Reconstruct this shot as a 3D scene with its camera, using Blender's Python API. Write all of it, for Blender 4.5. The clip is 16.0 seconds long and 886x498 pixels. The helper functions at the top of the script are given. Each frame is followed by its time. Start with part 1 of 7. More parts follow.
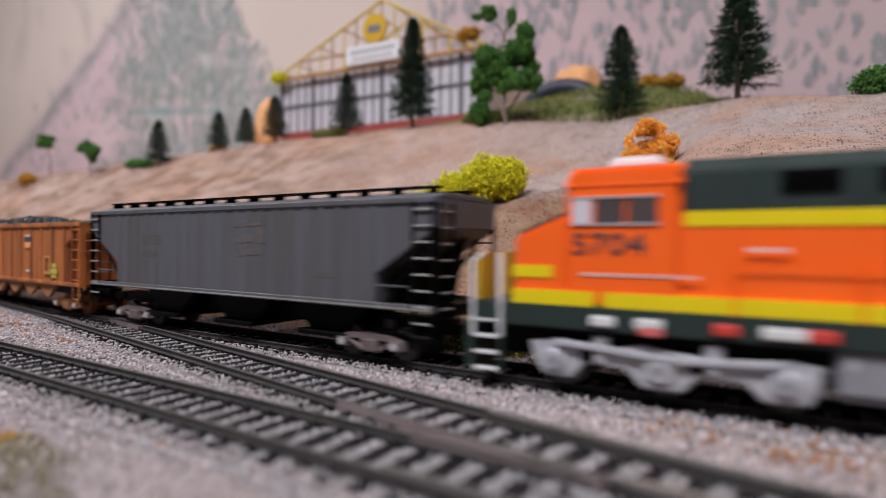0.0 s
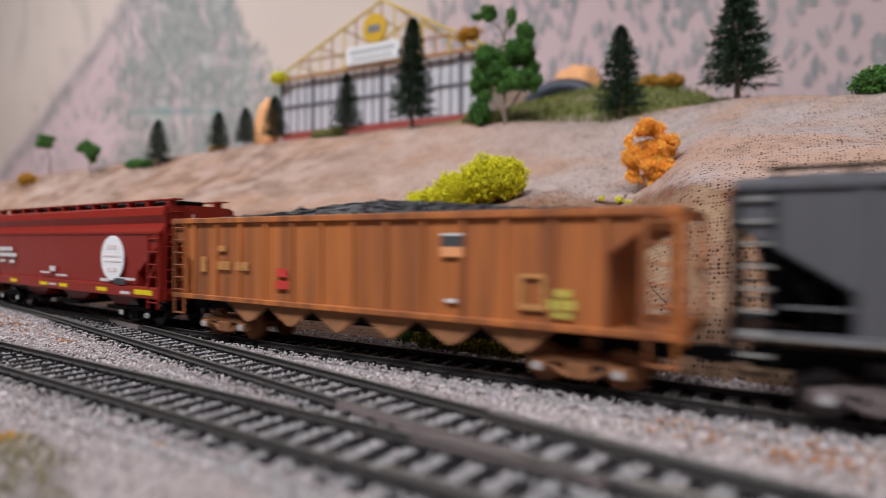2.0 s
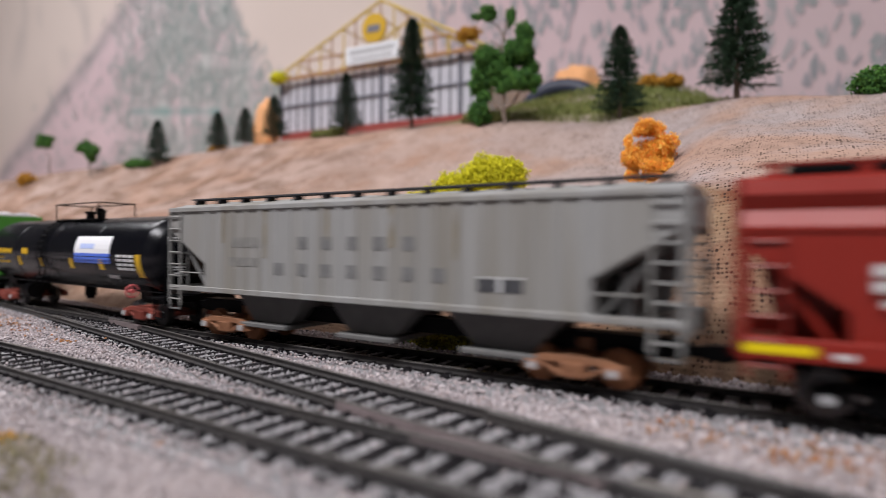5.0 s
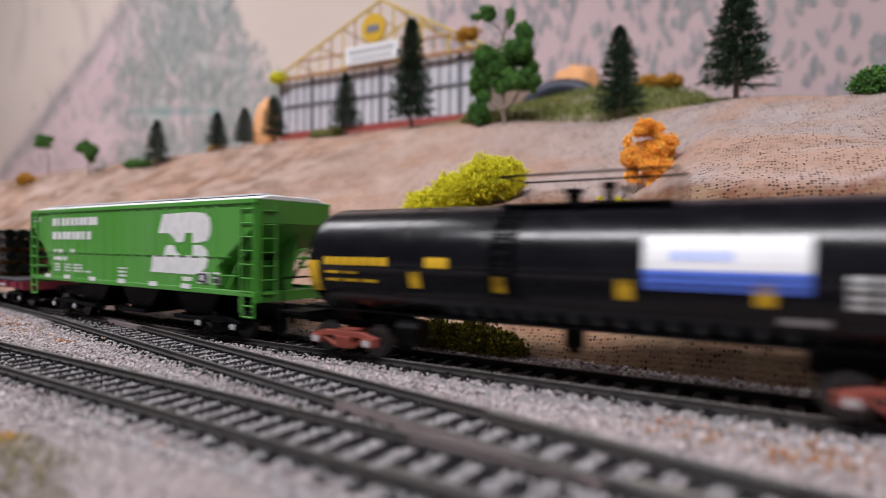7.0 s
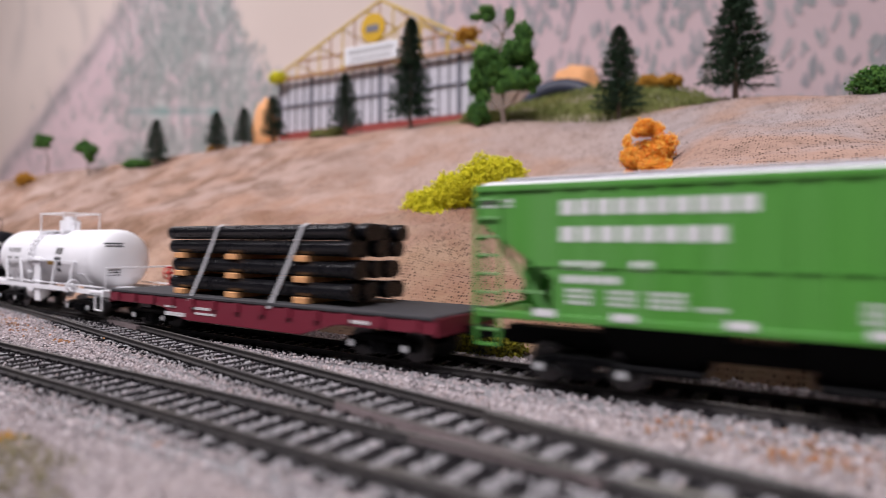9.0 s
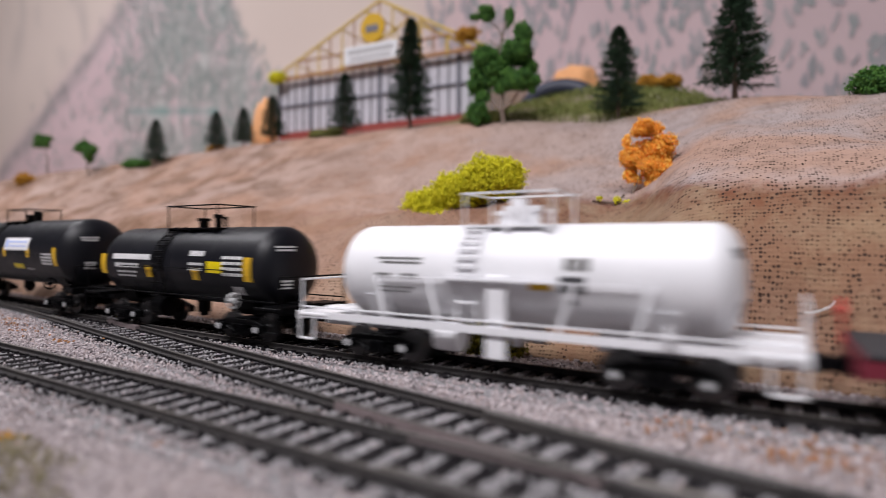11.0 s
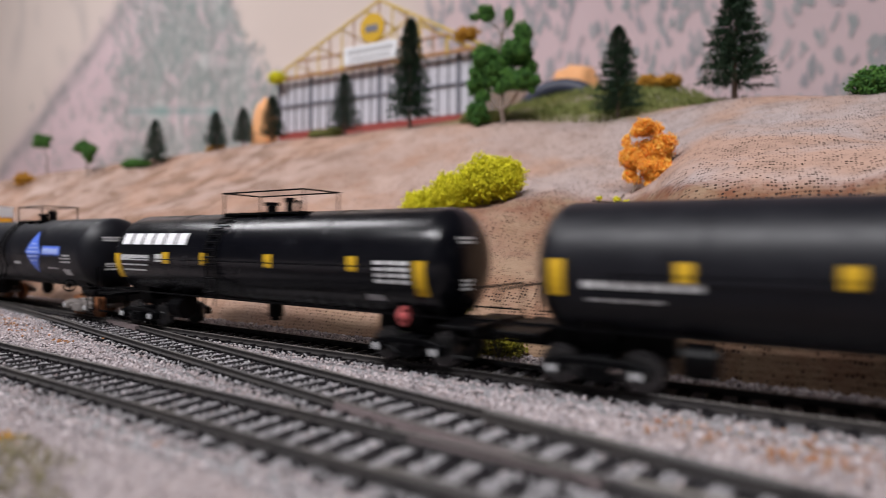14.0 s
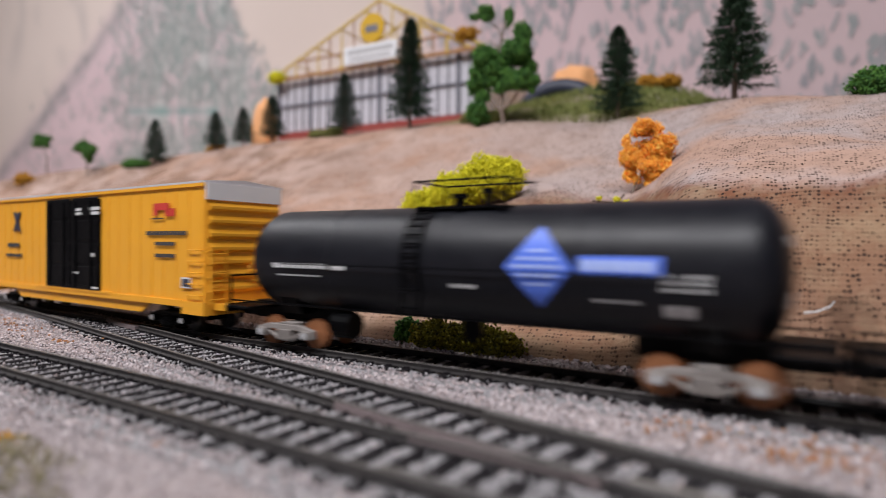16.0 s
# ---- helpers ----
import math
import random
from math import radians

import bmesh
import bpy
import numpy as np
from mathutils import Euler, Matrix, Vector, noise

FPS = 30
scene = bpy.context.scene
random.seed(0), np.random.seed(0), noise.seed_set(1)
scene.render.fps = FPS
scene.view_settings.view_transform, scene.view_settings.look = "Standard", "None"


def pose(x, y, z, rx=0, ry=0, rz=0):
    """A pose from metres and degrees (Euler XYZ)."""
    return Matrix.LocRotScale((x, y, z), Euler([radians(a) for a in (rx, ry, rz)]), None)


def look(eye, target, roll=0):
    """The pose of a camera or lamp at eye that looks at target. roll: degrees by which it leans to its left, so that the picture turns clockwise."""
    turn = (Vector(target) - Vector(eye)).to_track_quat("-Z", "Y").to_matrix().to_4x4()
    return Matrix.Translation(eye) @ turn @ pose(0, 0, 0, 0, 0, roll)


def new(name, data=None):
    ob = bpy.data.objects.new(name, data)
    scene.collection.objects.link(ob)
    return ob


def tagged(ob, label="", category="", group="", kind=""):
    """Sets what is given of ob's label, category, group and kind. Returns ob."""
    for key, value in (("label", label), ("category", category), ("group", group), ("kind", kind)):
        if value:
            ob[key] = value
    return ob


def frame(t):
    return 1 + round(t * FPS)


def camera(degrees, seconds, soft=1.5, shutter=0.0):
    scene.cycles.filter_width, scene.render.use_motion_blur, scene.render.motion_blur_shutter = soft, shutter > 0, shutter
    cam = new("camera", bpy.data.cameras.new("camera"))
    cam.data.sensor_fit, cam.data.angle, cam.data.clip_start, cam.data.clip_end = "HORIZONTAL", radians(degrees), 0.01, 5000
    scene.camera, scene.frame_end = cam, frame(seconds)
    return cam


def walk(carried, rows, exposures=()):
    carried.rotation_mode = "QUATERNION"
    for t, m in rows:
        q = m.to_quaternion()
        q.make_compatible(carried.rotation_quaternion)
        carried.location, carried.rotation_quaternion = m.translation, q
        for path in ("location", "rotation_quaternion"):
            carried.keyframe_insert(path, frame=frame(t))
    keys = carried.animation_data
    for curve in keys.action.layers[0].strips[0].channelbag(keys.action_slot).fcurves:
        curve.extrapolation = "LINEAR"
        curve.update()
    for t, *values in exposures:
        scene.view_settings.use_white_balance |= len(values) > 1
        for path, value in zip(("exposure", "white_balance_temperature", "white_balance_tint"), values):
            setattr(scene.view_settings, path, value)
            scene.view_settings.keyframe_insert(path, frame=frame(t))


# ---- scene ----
HFOV = 74.79
cam = camera(HFOV, 16.0, soft=0.8, shutter=0.72)
cam.data.dof.use_dof = True
cam.data.dof.focus_distance = 0.215
cam.data.dof.aperture_fstop = 7.2
EYE = (0.0, -0.15154, 0.03522)


def aim(turn):
    """The camera's pose, turned by so many degrees from the track's square-on direction."""
    yaw, pitch = radians(turn), 0.00868
    way = Vector((math.sin(yaw) * math.cos(pitch), math.cos(yaw) * math.cos(pitch), -math.sin(pitch)))
    return look(EYE, Vector(EYE) + way, 0.44)


# a hand-braced camera that drifts by a quarter of a degree
walk(cam, [(0, aim(-30.69)), (4, aim(-30.65)), (8, aim(-30.55)), (12, aim(-30.47)), (16, aim(-30.45))], [(0, -0.1, 6500, 12), (1.0, -0.19, 6500, 8), (1.5, -0.13, 6500, 8), (2.2, 0.0, 6500, 8), (6.5, 0.0, 6500, 11), (7.5, 0.02, 6500, 12), (8.5, 0.04, 6500, 15), (9.2, 0.03, 6500, 16), (10.2, -0.10, 6500, 14), (11.5, -0.26, 6500, 12), (12.0, -0.55, 6500, 11), (12.5, -0.15, 6500, 10), (13.5, 0.0, 6500, 10), (16, 0.02, 6500, 10)])

# ---- light: a closed room, a fluorescent panel under its ceiling and an added fill ----
world = bpy.data.worlds.new("room_air")
scene.world = world
world.use_nodes = True
world.node_tree.nodes["Background"].inputs[0].default_value = (0.75, 0.75, 0.8, 1)
world.node_tree.nodes["Background"].inputs[1].default_value = 0.05


def overhead_light(x, y, sx, sy, watts):
    data = bpy.data.lights.new("overhead_area_light", "AREA")
    data.shape, data.size, data.size_y, data.energy = "RECTANGLE", sx, sy, watts
    data.color = (0.98, 0.965, 1.0)
    ob = new("overhead_area_light", data)
    ob.matrix_world = pose(x, y, 1.44)
    return ob


overhead_light(-0.06, -0.88, 1.8, 0.4, 52)
# unseen fill, added to brighten the left end of the backdrop
overhead_light(-1.6, 0.00, 1.2, 0.4, 17)


# ---- materials ----
def nodes_of(name):
    m = bpy.data.materials.new(name)
    m.use_nodes = True
    t = m.node_tree
    return m, t, t.nodes["Principled BSDF"]


def mat(name, col, rough=0.6, var=0.25, scale=250.0, metal=0.0, bump=0.15, stretch=(1, 1, 1), stain=None, stain_scale=40.0, stain_amount=0.5, spec=0.5):
    """Colour with grain, broad stains and relief, in the object's own metres."""
    m, t, b = nodes_of(name)
    n, ln = t.nodes, t.links
    co = n.new("ShaderNodeTexCoord")
    mp = n.new("ShaderNodeMapping")
    mp.inputs["Scale"].default_value = stretch
    ln.new(co.outputs["Object"], mp.inputs["Vector"])
    fine = n.new("ShaderNodeTexNoise")
    fine.inputs["Scale"].default_value, fine.inputs["Detail"].default_value = scale, 4
    ln.new(mp.outputs[0], fine.inputs["Vector"])
    ramp = n.new("ShaderNodeMix")
    ramp.data_type = "RGBA"
    lo, hi = [c * (1 - var) for c in col], [min(1, c * (1 + var)) for c in col]
    ramp.inputs[6].default_value, ramp.inputs[7].default_value = (*lo, 1), (*hi, 1)
    ln.new(fine.outputs["Fac"], ramp.inputs[0])
    out = ramp.outputs[2]
    if stain:
        broad = n.new("ShaderNodeTexNoise")
        broad.inputs["Scale"].default_value, broad.inputs["Detail"].default_value = stain_scale, 5
        ln.new(mp.outputs[0], broad.inputs["Vector"])
        rng = n.new("ShaderNodeMapRange")
        rng.inputs[1].default_value, rng.inputs[2].default_value = 0.42, 0.68
        rng.inputs[3].default_value, rng.inputs[4].default_value = 0.0, stain_amount
        ln.new(broad.outputs["Fac"], rng.inputs[0])
        mix = n.new("ShaderNodeMix")
        mix.data_type = "RGBA"
        ln.new(rng.outputs[0], mix.inputs[0])
        ln.new(out, mix.inputs[6])
        mix.inputs[7].default_value = (*stain, 1)
        out = mix.outputs[2]
    ln.new(out, b.inputs["Base Color"])
    rr = n.new("ShaderNodeMapRange")
    rr.inputs[3].default_value, rr.inputs[4].default_value = max(0.05, rough - 0.1), min(1, rough + 0.12)
    ln.new(fine.outputs["Fac"], rr.inputs[0])
    ln.new(rr.outputs[0], b.inputs["Roughness"])
    b.inputs["Metallic"].default_value = metal
    b.inputs["Specular IOR Level"].default_value = spec
    if bump:
        bp = n.new("ShaderNodeBump")
        bp.inputs["Strength"].default_value, bp.inputs["Distance"].default_value = bump, 0.0004
        ln.new(fine.outputs["Fac"], bp.inputs["Height"])
        ln.new(bp.outputs[0], b.inputs["Normal"])
    return m


def island_mat(name, cols, rough=0.85, spec=0.3):
    """Each loose piece of one mesh takes its own colour from a few."""
    m, t, b = nodes_of(name)
    n, ln = t.nodes, t.links
    g = n.new("ShaderNodeNewGeometry")
    r = n.new("ShaderNodeValToRGB")
    el = r.color_ramp.elements
    while len(el) < len(cols):
        el.new(0.5)
    for i, c in enumerate(cols):
        el[i].position = i / (len(cols) - 1)
        el[i].color = (*c, 1)
    ln.new(g.outputs["Random Per Island"], r.inputs[0])
    ln.new(r.outputs[0], b.inputs["Base Color"])
    b.inputs["Roughness"].default_value = rough
    b.inputs["Specular IOR Level"].default_value = spec
    return m


STREAK = (6, 6, 0.35)
M_BALLAST = island_mat("ballast_stones", [(0.125, 0.108, 0.112), (0.325, 0.285, 0.29), (0.42, 0.37, 0.378), (0.49, 0.435, 0.442), (0.38, 0.30, 0.285), (0.65, 0.58, 0.588), (0.26, 0.225, 0.23)])
# stones within the tracks: a little darker and greyer than outside
M_TRACK_BALLAST = island_mat("track_ballast_stones", [(0.13, 0.125, 0.132), (0.29, 0.28, 0.29), (0.37, 0.355, 0.365), (0.45, 0.43, 0.44), (0.24, 0.23, 0.238), (0.56, 0.535, 0.545)])
M_SOILCHIPS = island_mat("rust_chips", [(0.30, 0.10, 0.03), (0.42, 0.20, 0.08), (0.25, 0.09, 0.04), (0.5, 0.3, 0.15)])
M_GROUND = mat("ballast_bed", (0.30, 0.264, 0.270), 0.95, 0.5, 900, bump=1.0, stain=(0.27, 0.15, 0.09), stain_scale=9, stain_amount=0.25)
M_TIE = mat("dark_sleepers", (0.014, 0.0125, 0.014), 0.9, 0.4, 400, bump=0.3, stain=(0.045, 0.041, 0.041), stain_scale=120, stain_amount=0.4, spec=0.04)
M_BED = mat("track_bed_grey", (0.22, 0.212, 0.218), 0.95, 0.5, 900, bump=1.0)
M_RAIL = mat("weathered_rail", (0.034, 0.031, 0.031), 0.65, 0.3, 300, bump=0.2, stain=(0.045, 0.039, 0.036), stain_scale=60, stain_amount=0.6, spec=0.2)
M_RAILTOP = mat("worn_rail_top", (0.12, 0.113, 0.11), 0.5, 0.25, 300, metal=0.3, bump=0.1, stain=(0.17, 0.15, 0.125), stain_scale=22, stain_amount=0.7)
M_FROG = mat("bare_metal_frog", (0.36, 0.33, 0.29), 0.45, 0.2, 300, metal=0.4, bump=0.1)
M_BLACK = mat("matt_black_plastic", (0.0018, 0.0018, 0.0023), 0.45, 0.3, 300, spec=0.10)
M_TANK = mat("satin_black_tank", (0.0030, 0.0033, 0.0052), 0.22, 0.3, 160, bump=0.02, stain=(0.008, 0.008, 0.010), stain_scale=30, stain_amount=0.4, spec=0.36)
M_TANKB = mat("flat_black_tank", (0.0062, 0.0066, 0.0098), 0.42, 0.3, 160, bump=0.03, spec=0.3)
M_GREY1 = mat("dirty_dark_grey", (0.092, 0.094, 0.109), 0.5, 0.25, 60, stretch=STREAK, stain=(0.075, 0.066, 0.060), stain_scale=14, stain_amount=0.7)
M_GREY2 = mat("dusty_light_grey", (0.275, 0.272, 0.265), 0.65, 0.2, 60, stretch=STREAK, stain=(0.18, 0.155, 0.115), stain_scale=14, stain_amount=0.7)
M_GREY2D = mat("grey_undergear", (0.13, 0.127, 0.124), 0.7, 0.3, 200)
M_RUST = mat("rusty_brown_paint", (0.42, 0.130, 0.030), 0.72, 0.6, 60, stretch=STREAK, stain=(0.13, 0.042, 0.018), stain_scale=22, stain_amount=0.75)
M_RUSTT = mat("rusty_truck", (0.30, 0.13, 0.055), 0.8, 0.5, 350, bump=0.4)
M_COAL = mat("coal_chunks", (0.03, 0.03, 0.034), 0.45, 0.6, 700, bump=0.8)
M_RED = mat("mineral_red_paint", (0.235, 0.020, 0.013), 0.34, 0.08, 90, bump=0.04, spec=0.3)
M_GREEN = mat("bright_green_paint", (0.062, 0.255, 0.032), 0.45, 0.15, 60, stretch=STREAK, bump=0.04, stain=(0.13, 0.30, 0.10), stain_scale=12, stain_amount=0.4)
M_WHITE = mat("white_paint", (0.80, 0.80, 0.82), 0.45, 0.05, 90, bump=0.04)
M_OFFW = mat("aged_white_decal", (0.62, 0.62, 0.62), 0.6, 0.2, 300, bump=0.0)
M_DIMW = mat("faded_grey_decal", (0.088, 0.083, 0.080), 0.7, 0.3, 300, bump=0.0)
M_DARKDEC = mat("dark_lettering", (0.05, 0.05, 0.055), 0.7, 0.3, 300, bump=0.0)
M_YEL = mat("yellow_marks", (0.62, 0.37, 0.012), 0.5, 0.12, 200, bump=0.0)
M_YELB = mat("bright_yellow_stripe", (0.72, 0.56, 0.0), 0.42, 0.06, 200, bump=0.0)
M_BLUE = mat("blue_placard", (0.09, 0.18, 0.70), 0.45, 0.15, 300, bump=0.0)
M_LBLUE = mat("pale_blue_print", (0.42, 0.52, 0.85), 0.5, 0.15, 300, bump=0.0)
M_REDDEC = mat("red_marks", (0.55, 0.045, 0.035), 0.5, 0.15, 300, bump=0.0)
M_PINK = mat("faded_red_brake_wheel", (0.62, 0.13, 0.13), 0.6, 0.15, 300, bump=0.0)
M_TRUCKRED = mat("red_oxide_truck", (0.22, 0.045, 0.03), 0.65, 0.3, 350)
M_TRUCKGREY = mat("dusty_grey_truck", (0.16, 0.125, 0.125), 0.7, 0.35, 350)
M_TRUCKBR = mat("brown_orange_truck", (0.27, 0.12, 0.06), 0.75, 0.4, 350)
M_TRUCKSTONE = mat("pale_dirty_truck", (0.24, 0.215, 0.20), 0.7, 0.35, 350)
M_WHEEL = mat("steel_wheel", (0.10, 0.098, 0.10), 0.30, 0.2, 300, metal=0.9)
M_WHEELR = mat("rusted_wheel", (0.30, 0.12, 0.05), 0.6, 0.3, 300, metal=0.2)
M_MAROON = mat("maroon_flatcar", (0.160, 0.015, 0.030), 0.5, 0.12, 120)
M_DECK = mat("dark_deck", (0.035, 0.034, 0.038), 0.8, 0.3, 300, bump=0.4)
M_PIPE = mat("gloss_black_pipe", (0.004, 0.004, 0.0055), 0.28, 0.2, 200, bump=0.03)
M_BLOCK = mat("pine_blocks", (0.62, 0.31, 0.13), 0.7, 0.2, 200, stretch=(1, 8, 8))
M_STRAP = mat("grey_strap", (0.48, 0.48, 0.49), 0.5, 0.15, 300)
M_BOXY = mat("boxcar_yellow", (0.80, 0.37, 0.026), 0.42, 0.07, 90, bump=0.04)
M_SILVER = mat("galvanised_roof", (0.66, 0.66, 0.70), 0.4, 0.1, 200, metal=0.3)
M_ORANGE = mat("engine_orange", (0.90, 0.120, 0.005), 0.40, 0.06, 90, bump=0.02)
M_DKGREEN = mat("engine_dark_green", (0.014, 0.028, 0.024), 0.45, 0.2, 120, bump=0.05)
M_TRUCKSIL = mat("silver_truck", (0.46, 0.46, 0.50), 0.5, 0.25, 350, metal=0.2)
M_GREYTANK = mat("grey_fuel_tank", (0.21, 0.21, 0.235), 0.55, 0.2, 200)
M_GLASSD = mat("smoked_glass", (0.075, 0.06, 0.06), 0.12, 0.1, 100, bump=0.0)
M_PANE = mat("translucent_white_panes", (0.58, 0.57, 0.62), 0.35, 0.08, 60, bump=0.0)
M_TRUNK = mat("bark", (0.10, 0.068, 0.05), 0.9, 0.4, 300, bump=0.6)
M_TRUNKG = mat("grey_bark", (0.21, 0.16, 0.13), 0.9, 0.3, 300, bump=0.6)
M_NEEDLE = island_mat("dark_needles", [(0.007, 0.020, 0.010), (0.013, 0.034, 0.016), (0.024, 0.055, 0.026), (0.010, 0.027, 0.014)])
M_NEEDLE2 = island_mat("needles", [(0.010, 0.026, 0.013), (0.020, 0.046, 0.022), (0.036, 0.070, 0.036), (0.015, 0.036, 0.019)])
M_LEAF = island_mat("green_foam", [(0.014, 0.045, 0.010), (0.045, 0.135, 0.024), (0.105, 0.24, 0.042), (0.060, 0.165, 0.030), (0.022, 0.075, 0.016)])
M_LIME = island_mat("lime_foam", [(0.46, 0.44, 0.010), (0.66, 0.62, 0.02), (0.80, 0.74, 0.04), (0.55, 0.52, 0.013)])
M_OLIVE = island_mat("olive_foam", [(0.08, 0.08, 0.008), (0.20, 0.18, 0.015), (0.42, 0.37, 0.03), (0.04, 0.045, 0.008)])
M_FALL = island_mat("autumn_foam", [(0.94, 0.28, 0.03), (0.95, 0.42, 0.05), (0.97, 0.56, 0.08), (0.94, 0.34, 0.035), (0.97, 0.70, 0.16), (0.90, 0.19, 0.02)])
M_OCHRE = island_mat("ochre_foam", [(0.42, 0.20, 0.02), (0.5, 0.26, 0.03), (0.35, 0.15, 0.02)])
M_GRASS = island_mat("grass_tufts", [(0.10, 0.13, 0.03), (0.17, 0.19, 0.05), (0.24, 0.24, 0.09), (0.13, 0.15, 0.045)])
M_MOSS = island_mat("olive_moss", [(0.10, 0.085, 0.045), (0.19, 0.16, 0.085), (0.27, 0.235, 0.15), (0.14, 0.125, 0.06)])
M_BRICKR = mat("red_base", (0.30, 0.055, 0.045), 0.7, 0.2, 120)
M_FRAMEY = mat("yellow_framework", (0.66, 0.46, 0.06), 0.6, 0.12, 120)
M_FRAMEB = mat("rusty_framework", (0.42, 0.22, 0.10), 0.7, 0.2, 120)
M_FRAMEK = mat("dark_mullions", (0.16, 0.16, 0.19), 0.6, 0.2, 120)
M_ROCKO = mat("orange_sandstone", (0.80, 0.40, 0.18), 0.9, 0.2, 60, bump=0.6)
M_NAVY = mat("dark_blue_plastic", (0.03, 0.035, 0.06), 0.5, 0.2, 60)
# unseen room surfaces, kept dark to hold down fill and reflections
M_WALLP = mat("unseen_room_wall", (0.12, 0.115, 0.12), 0.9, 0.06, 5)
M_CEIL = mat("unseen_ceiling", (0.25, 0.25, 0.25), 0.9, 0.04, 5)


# ---- building helpers ----
def box(bm, x0, x1, y0, y1, z0, z1):
    v = [bm.verts.new((x, y, z)) for z in (z0, z1) for y in (y0, y1) for x in (x0, x1)]
    for q in ((0, 2, 3, 1), (4, 5, 7, 6), (0, 1, 5, 4), (2, 6, 7, 3), (0, 4, 6, 2), (1, 3, 7, 5)):
        bm.faces.new([v[i] for i in q])


def prism(bm, pts, a, b, axis):
    """A polygon pushed from a to b. axis y: pts are (x, z); axis x: pts are (y, z)."""
    if axis == "y":
        f = lambda q, c: (q[0], c, q[1])
    else:
        f = lambda q, c: (c, q[0], q[1])
    lo, hi = [bm.verts.new(f(q, a)) for q in pts], [bm.verts.new(f(q, b)) for q in pts]
    bm.faces.new(lo)
    bm.faces.new(hi[::-1])
    for i in range(len(pts)):
        j = (i + 1) % len(pts)
        bm.faces.new((lo[j], lo[i], hi[i], hi[j]))


def rod(bm, a, b, r, n=6, r2=None):
    a, b = Vector(a), Vector(b)
    q = (b - a).to_track_quat("Z", "Y")
    lo, hi = [], []
    for i in range(n):
        w = Vector((math.cos(i * math.tau / n), math.sin(i * math.tau / n), 0))
        lo.append(bm.verts.new(a + q @ (w * r)))
        hi.append(bm.verts.new(b + q @ (w * (r if r2 is None else r2))))
    for i in range(n):
        bm.faces.new((lo[i], lo[(i + 1) % n], hi[(i + 1) % n], hi[i]))
    bm.faces.new(lo[::-1])
    bm.faces.new(hi)


def bend(bm, pts, r, n=5):
    for a, b in zip(pts, pts[1:]):
        rod(bm, a, b, r, n)


def rounded(bm, w=0.0004, limit=30, seg=2):
    bmesh.ops.recalc_face_normals(bm, faces=bm.faces)
    ed = [e for e in bm.edges if len(e.link_faces) == 2 and e.calc_face_angle(0) > radians(limit)]
    bmesh.ops.bevel(bm, geom=ed, offset=w, segments=seg, affect="EDGES", clamp_overlap=True)


def mesh_of(name, bm, material, smooth=False):
    bmesh.ops.recalc_face_normals(bm, faces=bm.faces)
    me = bpy.data.meshes.new(name)
    bm.to_mesh(me)
    bm.free()
    me.materials.append(material)
    if smooth:
        for p in me.polygons:
            p.use_smooth = True
    return me


def part(name, bm, material, parent, label="", smooth=False):
    ob = new(name, mesh_of(name, bm, material, smooth))
    ob.parent = parent
    return tagged(ob, label)


def thing(name, m, label, category, group="", kind=""):
    ob = new(name)
    ob.empty_display_size = 0.01
    ob.matrix_world = m
    return tagged(ob, label, category, group, kind)


def raw(name, verts, faces, material, parent=None, smooth=False):
    me = bpy.data.meshes.new(name)
    me.from_pydata([tuple(v) for v in verts], [], [tuple(f) for f in faces])
    me.materials.append(material)
    if smooth:
        for p in me.polygons:
            p.use_smooth = True
    me.update()
    ob = new(name, me)
    ob.parent = parent
    return ob


OCTA = np.array([(1, 0, 0), (0, 1, 0), (-1, 0, 0), (0, -1, 0), (0, 0, 1), (0, 0, -1)], float)
OCTF = np.array([(0, 1, 4), (1, 2, 4), (2, 3, 4), (3, 0, 4), (1, 0, 5), (2, 1, 5), (3, 2, 5), (0, 3, 5)])
CUBE = np.array([(x, y, z) for z in (-1, 1) for y in (-1, 1) for x in (-1, 1)], float)
CUBF = np.array([(0, 2, 3, 1), (4, 5, 7, 6), (0, 1, 5, 4), (2, 6, 7, 3), (0, 4, 6, 2), (1, 3, 7, 5)])


def turns(rng, n):
    q = rng.normal(size=(n, 4))
    q /= np.linalg.norm(q, axis=1)[:, None]
    w, x, y, z = q.T
    return np.stack([np.stack([1 - 2 * (y * y + z * z), 2 * (x * y - z * w), 2 * (x * z + y * w)], -1),
                     np.stack([2 * (x * y + z * w), 1 - 2 * (x * x + z * z), 2 * (y * z - x * w)], -1),
                     np.stack([2 * (x * z - y * w), 2 * (y * z + x * w), 1 - 2 * (x * x + y * y)], -1)], 1)


def crumbs(centres, sizes, seed=1, flat=1.0, shape="octa"):
    """Many small uneven lumps: vertices and faces."""
    rng = np.random.default_rng(seed)
    c = np.asarray(centres, float)
    n = len(c)
    base, fc = (OCTA, OCTF) if shape == "octa" else (CUBE * 0.62, CUBF)
    k = len(base)
    v = base[None] * (0.7 + 0.6 * rng.random((n, k, 1))) * (0.75 + 0.5 * rng.random((n, 1, 3)))
    v = np.einsum("nij,nkj->nki", turns(rng, n), v)
    v = v * np.asarray(sizes).reshape(-1, 1, 1)
    v[:, :, 2] *= flat
    v = (v + c[:, None]).reshape(-1, 3)
    f = (fc[None] + (np.arange(n) * k)[:, None, None]).reshape(-1, fc.shape[1])
    return v, f


# ---- the track's plan: the main line bends away from the camera ----
BEND = 0.107


